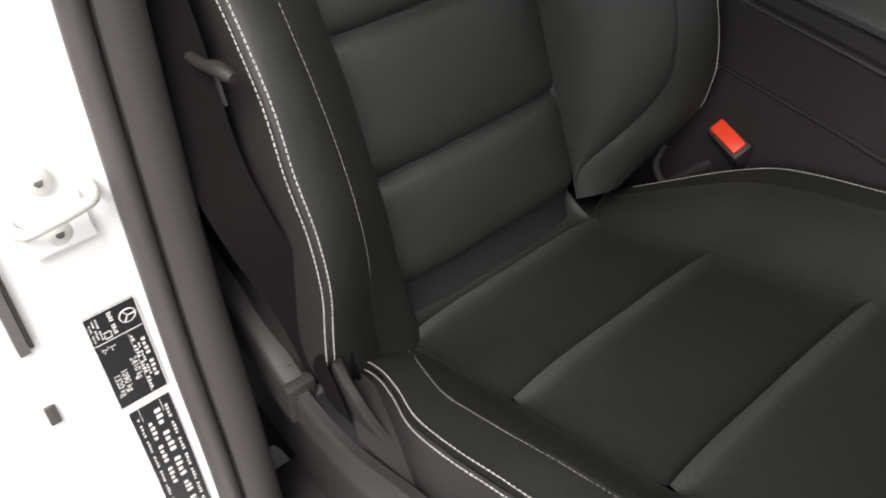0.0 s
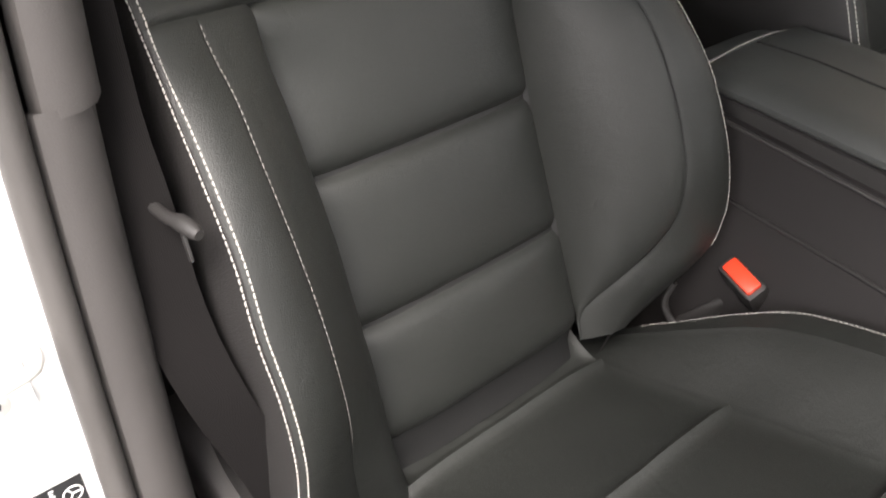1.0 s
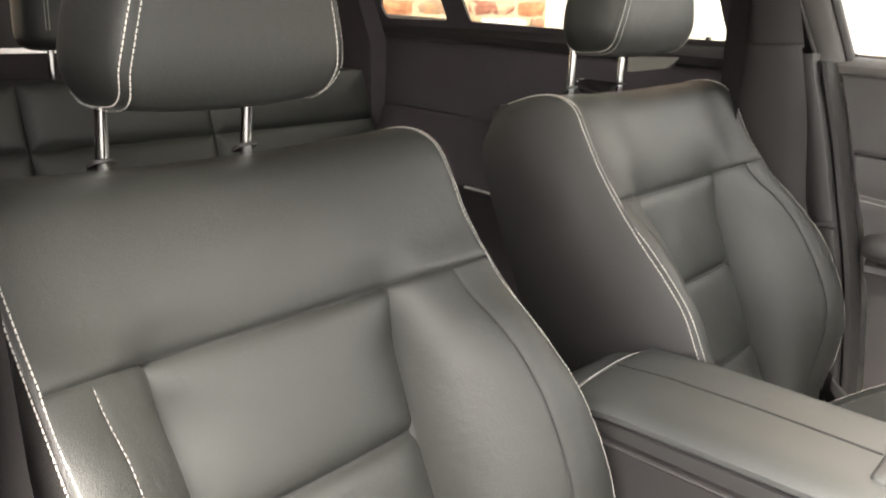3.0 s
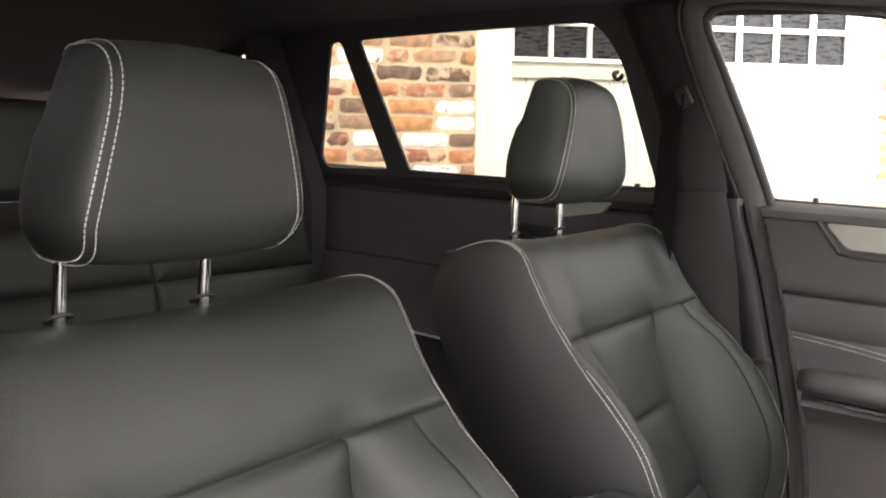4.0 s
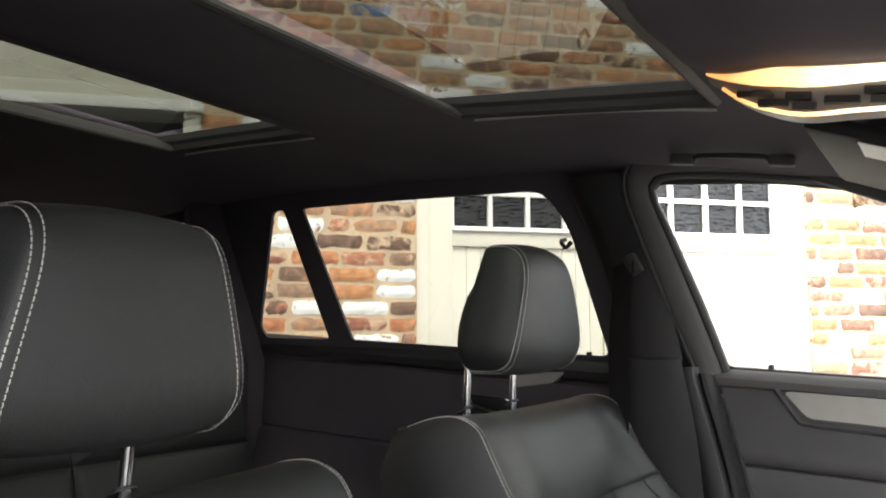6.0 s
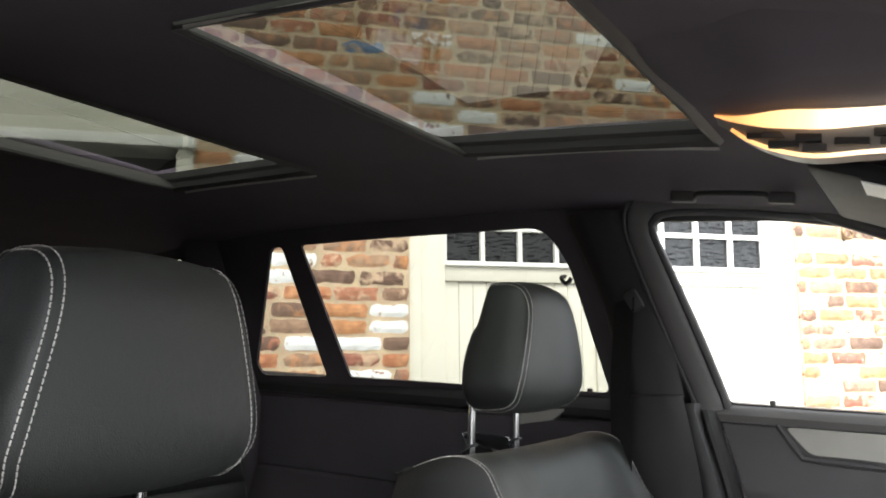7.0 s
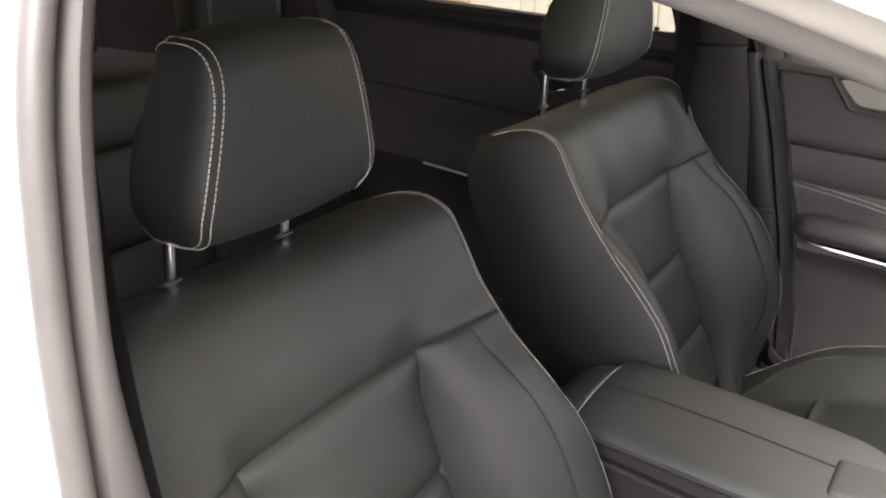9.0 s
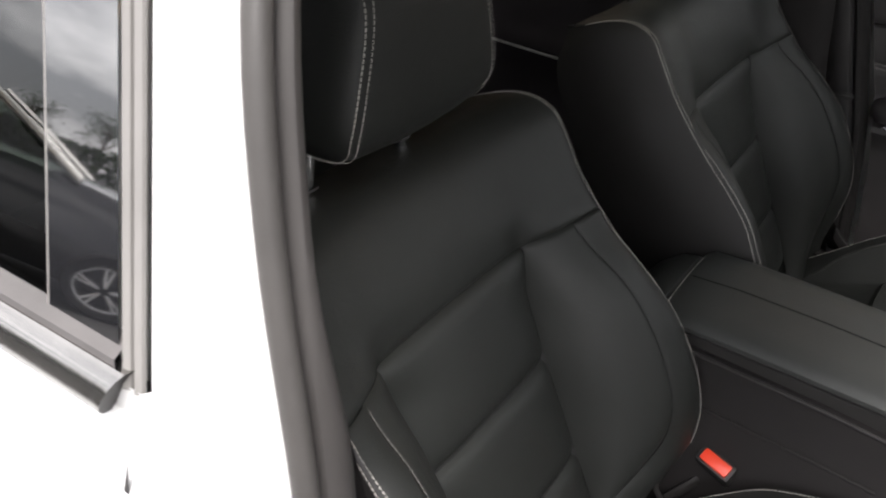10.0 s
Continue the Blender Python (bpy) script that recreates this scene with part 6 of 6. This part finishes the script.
plate, plate_at = sticker("rating_plate", -0.7815, -0.742, 0.527, 0.616, "black printed rating label with white weights on the pillar")
po = ORIGIN[plate]
bars(plate, plate_at, [(0.03, 0.97, 0.70, 0.708), (0.66, 0.668, 0.03, 0.70), (0.0, 1.0, 0.0, 0.012), (0.0, 1.0, 0.99, 1.0), (0.0, 0.012, 0, 1), (0.988, 1.0, 0, 1)], "rule")
for u0, u1, v0, v1, n in ((0.84, 0.92, 0.16, 0.60, 9), (0.755, 0.795, 0.20, 0.56, 12), (0.68, 0.735, 0.06, 0.66, 17), (0.44, 0.52, 0.74, 0.97, 9), (0.20, 0.235, 0.74, 0.96, 9), (0.13, 0.165, 0.76, 0.96, 8), (0.06, 0.09, 0.74, 0.95, 10)):
    letters(plate, plate_at, u0, u1, v0, v1, n)
bars(plate, plate_at, [(0.26, 0.40, 0.725, 0.735), (0.26, 0.40, 0.785, 0.795), (0.26, 0.275, 0.725, 0.795), (0.385, 0.40, 0.725, 0.795)], "mark_box")
for tx, u, v in (("2410 kg", 0.52, 0.45), ("1090 kg", 0.27, 0.38), ("1320 kg", 0.12, 0.36), ("1-", 0.27, 0.66), ("2-", 0.12, 0.66)):
    words(plate, plate_at, tx, u, v, 0.0068, po)
bm = bmesh.new()
for rr in (0.0062,):
    c = plate_at(0.78, 0.85)
    tube(bm, [c + Vector((0, rr * math.cos(a), rr * math.sin(a))) for a in [2 * math.pi * k / 28 for k in range(29)]], 0.0005, 5, caps=False)
    for k in range(3):
        a = radians(0 + 120 * k)
        tube(bm, [c, c + Vector((0, rr * math.cos(a), rr * math.sin(a)))], 0.0005, 5)
part("round_emblem", bm, LABEL_WHITE, plate, "white ring emblem")
note, note_at = sticker("service_label", -0.778, -0.744, 0.375, 0.520, "long black service label with white print on the pillar")
bars(note, note_at, [(0.74, 0.752, 0.0, 1.0), (0.22, 0.232, 0.0, 1.0)], "rule")
for u0, u1, v0, v1, n in ((0.80, 0.87, 0.08, 0.95, 34), (0.53, 0.68, 0.42, 0.96, 13), (0.53, 0.68, 0.10, 0.38, 8), (0.30, 0.41, 0.40, 0.93, 15), (0.11, 0.16, 0.10, 0.95, 36)):
    letters(note, note_at, u0, u1, v0, v1, n)
# rubber strip with a paler flange at the rear edge of the pillar
stop_pad = thing("door_stop_pad", (face_x(0.66), -0.82, 0.66), "dark rubber strip with a paler flange on the white pillar", "rubber strip")
for nm, y0, y1, z0, lift, mat, text in (("strip", -0.8190, -0.8150, 0.616, 0.004, DARK_RUBBER, ""), ("flange", -0.8270, -0.8185, 0.611, 0.002, STRIP_RUBBER, "pale grey flange")):
    bm = bmesh.new()
    add_grid(bm, [[Vector((face_x(z) + a, y, z)) for y, a in ((y0, -0.004), (y0 + 0.0006, lift), (y1 - 0.0006, lift), (y1, -0.004))] for z in [z0 - 0.0006, z0] + [z0 + (0.80 - z0) * k / 8 for k in range(1, 9)]])
    part(nm, bm, mat, stop_pad, text)
bm = bmesh.new()
box(bm, (-0.004, -0.004, -0.008), (0.0012, 0.004, 0.008), 0.001, pose(face_x(0.55), -0.825, 0.553, 0, -14, 0))
solo("pillar_plug", bm, RUBBER, "small dark rubber plug in the white pillar", "plug", at=(face_x(0.55), -0.824, 0.552))


# ---- ground, garage front and drive ----
bm = bmesh.new()
S = 160
add_grid(bm, [[Vector((x, y, 0.0)) for x in (-S, -20, -6, 0, 6, 20, S)] for y in (-S, -20, -6, 0, 6, 20, S)])
solo("ground", bm, TARMAC, "dark tarmac drive", "ground", kind="structure", smooth=False)
P0, DIR, OUT = Vector((-1.87, 2.47, 0)), Vector((0.7071, 0.7071, 0)), Vector((0.7071, -0.7071, 0))


def wall_at(s, z, out=0.0):
    return P0 + DIR * s + OUT * out + Vector((0, 0, z))


def wall_box(bm, s0, s1, z0, z1, o0, o1, bevel=0.0):
    """A box on the garage front: along, up and out of the wall."""
    m = Matrix.Translation(P0) @ Matrix(((DIR.x, -OUT.x, 0, 0), (DIR.y, -OUT.y, 0, 0), (0, 0, 1, 0), (0, 0, 0, 1)))
    box(bm, (s0, -o1, z0), (s1, -o0, z1), bevel, m)


garage = thing("garage_wall", wall_at(0.5, 0), "reclaimed brick garage front with mortar joints and old whitewash", "wall", kind="structure")
for s0, s1, z0, z1 in ((-5.0, -3.2, 0, 4.4), (-3.2, -0.876, 2.28, 4.4), (-0.876, 0.105, 0, 4.4), (0.105, 2.205, 2.14, 4.4), (2.205, 6.5, 0, 4.4)):
    bm = bmesh.new()
    wall_box(bm, s0, s1, z0, z1, -0.30, -0.0035)
    part("mortar_bed", bm, MORTAR, garage, "sandy mortar", smooth=False)


# ---- parked car and trees across the drive, seen in the dark glass ----
def parked_car():
    ob = thing("parked_car", (-4.3, -4.8, 0), "dark grey parked car with pale windscreen across the drive", "car")
    nose, side = Vector((0.65, -0.76, 0)).normalized(), Vector((0.76, 0.65, 0)).normalized()
    c = Vector((-4.45, -4.62, 0)) - side * 0.84

    def at(l, w, z):
        return c + nose * l + side * w + Vector((0, 0, z))
    bm = bmesh.new()
    rows = []
    for l, h, w in ((0.86, 0.55, 0.70), (0.82, 0.72, 0.80), (0.55, 0.86, 0.88), (0.1, 0.95, 0.90), (-0.45, 1.0, 0.90), (-2.6, 1.02, 0.90), (-3.3, 1.0, 0.88), (-3.5, 0.8, 0.84), (-3.55, 0.45, 0.80)):
        rows.append([at(l, a * w, z) for a, z in ((-1, 0.25), (-1.02, 0.55), (-0.98, h - 0.12), (-0.88, h), (0, h + 0.03), (0.88, h), (0.98, h - 0.12), (1.02, 0.55), (1, 0.25))])
    add_grid(bm, rows)
    part("body", bm, DARK_PAINT, ob, "dark grey paint")
    bm = bmesh.new()
    roof = [(-1.25, 1.44, 0.62), (-1.7, 1.49, 0.64), (-2.6, 1.47, 0.63), (-3.1, 1.38, 0.60)]
    add_grid(bm, [[at(l, a * w, z - 0.03 * a * a) for a in (-1, -0.5, 0, 0.5, 1)] for l, z, w in roof])
    part("roof", bm, DARK_PAINT, ob)
    bm = bmesh.new()
    add_grid(bm, [[at(l, a * w, z) for a in (-1, -0.4, 0.4, 1)] for l, z, w in ((-0.42, 1.0, 0.80), (-0.85, 1.24, 0.71), (-1.25, 1.42, 0.62))])
    part("windscreen", bm, glass_material("pale_windscreen", (0.35, 0.42, 0.38)), ob, "windscreen with sky reflection")
    for sd in (-1, 1):
        bm = bmesh.new()
        add_grid(bm, [[at(l0, sd * 0.86, 1.0), at(l1, sd * 0.63, z)] for l0, l1, z in ((-0.5, -1.28, 1.41), (-1.4, -1.7, 1.45), (-2.5, -2.5, 1.44), (-3.1, -3.05, 1.36))])
        part("side_glass", bm, glass_material("pale_side_glass", (0.55, 0.62, 0.56)), ob)
        bm = bmesh.new()
        tube(bm, [at(-0.40, sd * 0.82, 1.0), at(-0.85, sd * 0.73, 1.24), at(-1.25, sd * 0.64, 1.43)], 0.03, 8)
        part("front_pillar", bm, SATIN, ob)
        for l in (0.0, -2.75):
            hub = at(l, sd * 0.95, 0.31)
            bm = bmesh.new()
            rings = []
            for r, o in ((0.22, 0.0), (0.29, 0.02), (0.31, 0.0), (0.31, -0.18), (0.22, -0.2)):
                rings.append([hub + side * sd * o + nose * (r * math.cos(a)) + Vector((0, 0, r * math.sin(a))) for a in [2 * math.pi * k / 28 for k in range(28)]])
            add_grid(bm, rings, closed_u=True)
            tyre = part("tyre", bm, TYRE, ob)
            bm = bmesh.new()
            tube(bm, [hub + side * sd * -0.02 + nose * (0.215 * math.cos(a)) + Vector((0, 0, 0.215 * math.sin(a))) for a in [2 * math.pi * k / 28 for k in range(29)]], 0.012, 6, caps=False)
            for k in range(5):
                for da in (-0.13, 0.13):
                    a = 2 * math.pi * k / 5 + 0.3
                    tube(bm, [hub + nose * (0.04 * math.cos(a)) + Vector((0, 0, 0.04 * math.sin(a))), hub + side * sd * -0.02 + nose * (0.21 * math.cos(a + da)) + Vector((0, 0, 0.21 * math.sin(a + da)))], 0.011, 6)
            part("alloy_rim", bm, ALLOY, ob, "five-spoke alloy rim")
    return ob


parked_car()


def garden_tree(x, y, height, spread, seed, label):
    rn = random.Random(seed)
    ob = thing("tree", (x, y, 0), label, "tree", "trees beyond the drive")
    bm = bmesh.new()
    tube(bm, smooth_line([(x, y, -0.1), (x + 0.1, y, height * 0.25), (x, y + 0.1, height * 0.55), (x + 0.05, y, height * 0.85)], 10), [0.24 - 0.02 * k for k in range(10)], 10)
    limbs = []
    for k in range(9):
        a, h = rn.uniform(0, 6.3), height * rn.uniform(0.3, 0.75)
        tip = Vector((x + spread * 0.8 * math.cos(a), y + spread * 0.8 * math.sin(a), h + height * rn.uniform(0.1, 0.28)))
        limbs.append(tip)
        tube(bm, smooth_line([(x, y, h), ((x + tip.x) / 2, (y + tip.y) / 2, (h + tip.z) / 2 + 0.2), tip], 6), [0.09, 0.08, 0.06, 0.045, 0.03, 0.015], 6)
    part("trunk", bm, BARK, ob)
    bm = bmesh.new()
    for tip in limbs + [Vector((x, y, height * 0.95)), Vector((x + 0.5, y, height * 0.8))]:
        for k in range(140):
            d = Vector((rn.gauss(0, 1), rn.gauss(0, 1), rn.gauss(0, 0.8))) * spread * 0.26
            p, s = tip + d, rn.uniform(0.06, 0.14)
            u = Vector((rn.gauss(0, 1), rn.gauss(0, 1), rn.gauss(0, 1))).normalized()
            w = u.orthogonal().normalized()
            bm.faces.new([bm.verts.new(p + q) for q in (u * s, w * s * 0.5, -u * s, -w * s * 0.5)])
    part("crown", bm, LEAF, ob, smooth=False)
    return ob


for k, (x, y, h, sp) in enumerate(((-54, -43.5, 4.6, 1.9), (-58, -39.5, 4.0, 1.8), (-52, -49, 3.4, 2.2), (-62, -36, 3.8, 2.2), (-66, -30, 4.0, 2.4))):
    garden_tree(x, y, h, sp, k + 3, "dark leafy garden tree beyond the drive")
bm = bmesh.new()
rn = random.Random(5)
for k in range(9000):
    a = rn.random()
    p = Vector((-78 + 50 * a, -18 - 42 * a, 0)) + Vector((rn.gauss(0, 0.45), rn.gauss(0, 0.45), rn.random() ** 0.7 * (2.2 + 0.35 * math.sin(a * 23))))
    s = rn.uniform(0.2, 0.4)
    u = Vector((rn.gauss(0, 1), rn.gauss(0, 1), rn.gauss(0, 1))).normalized()
    w = u.orthogonal().normalized()
    bm.faces.new([bm.verts.new(p + q) for q in (u * s, w * s * 0.6, -u * s, -w * s * 0.6)])
solo("hedge", bm, LEAF, "dark green garden hedge along the far edge of the drive", "hedge", kind="stuff", smooth=False)


# ---- garage doors ----
def garage_door(s0, s1, label):
    ob = thing("garage_door", wall_at((s0 + s1) / 2, 0), label, "garage door", "garage doors")
    for a, b, c, d in ((s0, s0 + 0.058, 0, 2.14), (s1 - 0.058, s1, 0, 2.14), (s0 + 0.058, s1 - 0.058, 2.06, 2.14)):
        bm = bmesh.new()
        wall_box(bm, a, b, c, d, -0.14, -0.02, 0.004)
        part("frame", bm, CREAM, ob)
    mid = (s0 + s1) / 2
    for l0, l1 in ((s0 + 0.061, mid - 0.0025), (mid + 0.0025, s1 - 0.061)):
        leaf = part("leaf", bmesh.new(), CREAM, ob, "cream boarded door leaf")
        stile = 0.118 if l0 < mid - 0.5 else 0.092
        g0, g1 = (l0 + stile + 0.005, l1 - 0.094) if l0 < mid - 0.5 else (l0 + 0.094, l1 - stile - 0.005)
        for a, b, c, d, o in ((l0, g0, 0.03, 2.05, -0.045), (g1, l1, 0.03, 2.05, -0.045), (g0, g1, 1.535, 1.612, -0.045), (g0, g1, 1.975, 2.05, -0.045), (g0, g1, 0.03, 0.20, -0.045)):
            bm = bmesh.new()
            wall_box(bm, a, b, c, d, -0.10, o, 0.003)
            part("rail", bm, CREAM, leaf)
        bm = bmesh.new()
        wall_box(bm, g0 - 0.004, g1 + 0.004, 1.608, 1.622, -0.06, -0.030, 0.003)
        part("sill_moulding", bm, WHITE_WOOD, leaf)
        n = round((g1 - g0) / 0.072)
        for k in range(n):
            bm = bmesh.new()
            wall_box(bm, g0 + (g1 - g0) * k / n + 0.0008, g0 + (g1 - g0) * (k + 1) / n - 0.0008, 0.2, 1.536, -0.085, -0.060, 0.003)
            part("board", bm, CREAM, leaf)
        p = (g1 - g0) / 4
        for r, (z0, z1) in enumerate(((1.63, 1.785), (1.81, 1.965))):
            for k in range(4):
                bm = bmesh.new()
                a = g0 + p * k + 0.010
                add_grid(bm, [[wall_at(a + (p - 0.02) * i / 15, z0 + (z1 - z0) * j / 36, -0.080 + 0.0034 * noise.noise(Vector((a * 30 + i * 0.26, j * 0.52, r * 5 + 3 * noise.noise(Vector((i * 0.2, j * 0.2, a * 7))))))) for i in range(16)] for j in range(37)])
                part("pane", bm, PATTERN_GLASS, leaf, "dark rippled glass pane")
        for k in range(5):
            bm = bmesh.new()
            w = 0.011
            wall_box(bm, g0 + p * k - w, g0 + p * k + w, 1.62, 1.975, -0.095, -0.055, 0.003)
            part("glazing_bar", bm, WHITE_WOOD, leaf)
        for z in (1.622, 1.797, 1.972):
            bm = bmesh.new()
            wall_box(bm, g0, g1, z - 0.012, z + 0.012, -0.093, -0.057, 0.003)
            part("glazing_bar", bm, WHITE_WOOD, leaf)
    bm = bmesh.new()
    wall_box(bm, s0, s1, 0, 2.14, -0.30, -0.15)
    part("backing", bm, CREAM, ob, smooth=False)
    return ob


garage_door(0.105, 2.205, "cream double garage door with dark small-paned windows")

# small bronze hook on the pier beside the doors
hook = thing("wall_hook", wall_at(2.508, 1.832), "small curled bronze wall hook on the brick pier", "hook")
bm = bmesh.new()
wall_box(bm, 2.508 - 0.009, 2.508 + 0.009, 1.832 - 0.045, 1.832 + 0.045, -0.002, 0.012, 0.004)
part("back_plate", bm, BRONZE, hook)
bm = bmesh.new()
tube(bm, smooth_line([wall_at(2.508 + ds, 1.832 + dz, o) for ds, dz, o in ((0.0, 0.035, 0.010), (-0.018, 0.030, 0.030), (-0.034, 0.0, 0.040), (-0.022, -0.032, 0.045), (0.006, -0.034, 0.048), (0.016, -0.012, 0.050), (0.0, 0.002, 0.050))], 28), 0.008, 8)
part("curl", bm, BRONZE, hook)

# neighbouring bay with a cream surround and a dark opening
bay = thing("garage_bay", wall_at(-2.0, 0), "cream timber surround and lintel round a dark open garage bay", "garage bay")
for a, b, c, d, o0, o1 in ((-0.950, -0.878, 0, 2.09, -0.14, 0.012), (-3.2, -3.13, 0, 2.09, -0.14, 0.012)):
    bm = bmesh.new()
    wall_box(bm, a, b, c, d, o0, o1, 0.004)
    part("post", bm, CREAM, bay)
bm = bmesh.new()
wall_box(bm, -3.25, -0.865, 2.09, 2.14, -0.2, 0.045, 0.006)
part("lintel_moulding", bm, WHITE_WOOD, bay)
bm = bmesh.new()
wall_box(bm, -3.23, -0.90, 2.142, 2.20, -0.2, 0.030, 0.006)
part("lintel_board", bm, CREAM, bay)
bm = bmesh.new()
wall_box(bm, -3.23, -0.90, 2.203, 2.42, -0.2, 0.018, 0.006)
part("lintel_board", bm, CREAM, bay)
bm = bmesh.new()
wall_box(bm, -3.14, -0.94, 0, 2.10, -6.2, -6.1)
part("inner_wall", bm, TARMAC, bay, "dark interior", smooth=False)
bm = bmesh.new()
wall_box(bm, -3.2, -0.88, 2.10, 2.2, -6.2, -0.2)
part("inner_ceiling", bm, TARMAC, bay, "dark interior", smooth=False)
for s in (-3.2, -0.90):
    bm = bmesh.new()
    wall_box(bm, s - 0.02, s, 0, 2.1, -6.2, -0.14)
    part("inner_wall", bm, TARMAC, bay, "dark interior", smooth=False)


# ---- bricks ----
def brick_mesh(length, height, seed):
    rnd = random.Random(seed)
    bm = bmesh.new()
    m = Matrix(((DIR.x, -OUT.x, 0, 0), (DIR.y, -OUT.y, 0, 0), (0, 0, 1, 0), (0, 0, 0, 1)))
    d = rnd.uniform(0.0, 0.004)
    nx, nz = 6, 3
    rows = []
    for j in range(nz + 1):
        row = []
        for i in range(nx + 1):
            s, z = length * (i / nx - 0.5), height * (j / nz - 0.5)
            if i in (0, nx):
                s += rnd.uniform(-0.007, 0.005) + (0.006 if j in (0, nz) else 0) * (1 if i == 0 else -1)
            if j in (0, nz):
                z += rnd.uniform(-0.0045, 0.0035)
            o = d + rnd.uniform(-0.0014, 0.0014) - (0.004 if i in (0, nx) or j in (0, nz) else 0)
            row.append(m @ Vector((s, -o, z)))
        rows.append(row)
    vs = add_grid(bm, rows)
    border = vs[0] + [r[-1] for r in vs[1:]] + vs[-1][-2::-1] + [r[0] for r in vs[-2:0:-1]]
    deep = [bm.verts.new(v.co - OUT * 0.015) for v in border]
    for i in range(len(border)):
        k = (i + 1) % len(border)
        bm.faces.new((border[i], deep[i], deep[k], border[k]))
    me = bpy.data.meshes.new("brick")
    bm.to_mesh(me)
    bm.free()
    me.materials.append(BRICK)
    return me


FULL = [brick_mesh(0.207, 0.059, k) for k in range(11)]
HALF_B = [brick_mesh(0.096, 0.059, 20 + k) for k in range(6)]
rnd = random.Random(11)
far_bm = bmesh.new()


def lay(me, s, z, near):
    if near:
        b = new("brick", me)
        b.parent = garage
        b.location = wall_at(s, z) - ORIGIN[garage]
    else:
        n0 = len(far_bm.verts)
        far_bm.from_mesh(me)
        far_bm.verts.ensure_lookup_table()
        bmesh.ops.translate(far_bm, verts=far_bm.verts[n0:], vec=wall_at(s, z))


CLOSERS = {}


def lay_zone(s0, s1, z0, z1, near):
    rows = int(round((z1 - z0) / 0.075))
    for r in range(rows):
        z, s = z0 + 0.075 * (r + 0.5), s0
        first = True
        while s < s1 - 0.03:
            if first and r % 4:
                # courses begin with a cut brick, so that the joints are broken
                cut = (0.0, 0.10, 0.16, 0.05)[r % 4]
                if cut not in CLOSERS:
                    CLOSERS[cut] = brick_mesh(cut, 0.059, int(cut * 1000))
                lay(CLOSERS[cut], s + cut / 2, z + rnd.uniform(-0.002, 0.002), near)
                s += cut + 0.014
                first = False
                continue
            half = s1 - s < 0.2 or rnd.random() < 0.12
            L = 0.102 if half else 0.215
            if s1 - s < 0.19 and s1 - s > 0.035 and (half or s + L > s1 + 0.006):
                # cut closer brick at the end of the course
                cut = round(s1 - s - 0.002, 2)
                if cut not in CLOSERS:
                    CLOSERS[cut] = brick_mesh(cut, 0.058, int(cut * 1000))
                lay(CLOSERS[cut], s + cut / 2, z + rnd.uniform(-0.002, 0.002), near)
                break
            lay(rnd.choice(HALF_B if half else FULL), s + L / 2 + rnd.uniform(-0.002, 0.002), z + rnd.uniform(-0.002, 0.002), near)
            s += L + 0.011
            first = False


lay_zone(-0.872, 0.104, 0.975, 2.1, True)
lay_zone(2.206, 3.05, 0.975, 2.1, True)
lay_zone(-0.85, 2.27, 2.15, 2.45, True)
lay_zone(2.27, 6.4, 2.15, 2.45, False)
lay_zone(-0.85, 2.3, 2.45, 2.75, True)
lay_zone(2.3, 6.4, 2.45, 2.75, False)
lay_zone(-3.2, 6.4, 2.75, 3.6, False)
lay_zone(-0.872, 0.104, 0.0, 0.975, False)
lay_zone(2.206, 3.05, 0.0, 0.975, False)
lay_zone(3.06, 6.4, 0.0, 2.1, False)
me = bpy.data.meshes.new("brickwork")
far_bm.to_mesh(me)
far_bm.free()
me.materials.append(BRICK)
bw = new("brickwork", me)
bw.parent = garage
bw.location = -ORIGIN[garage]
tagged(bw, "courses of reclaimed brick", kind="stuff")
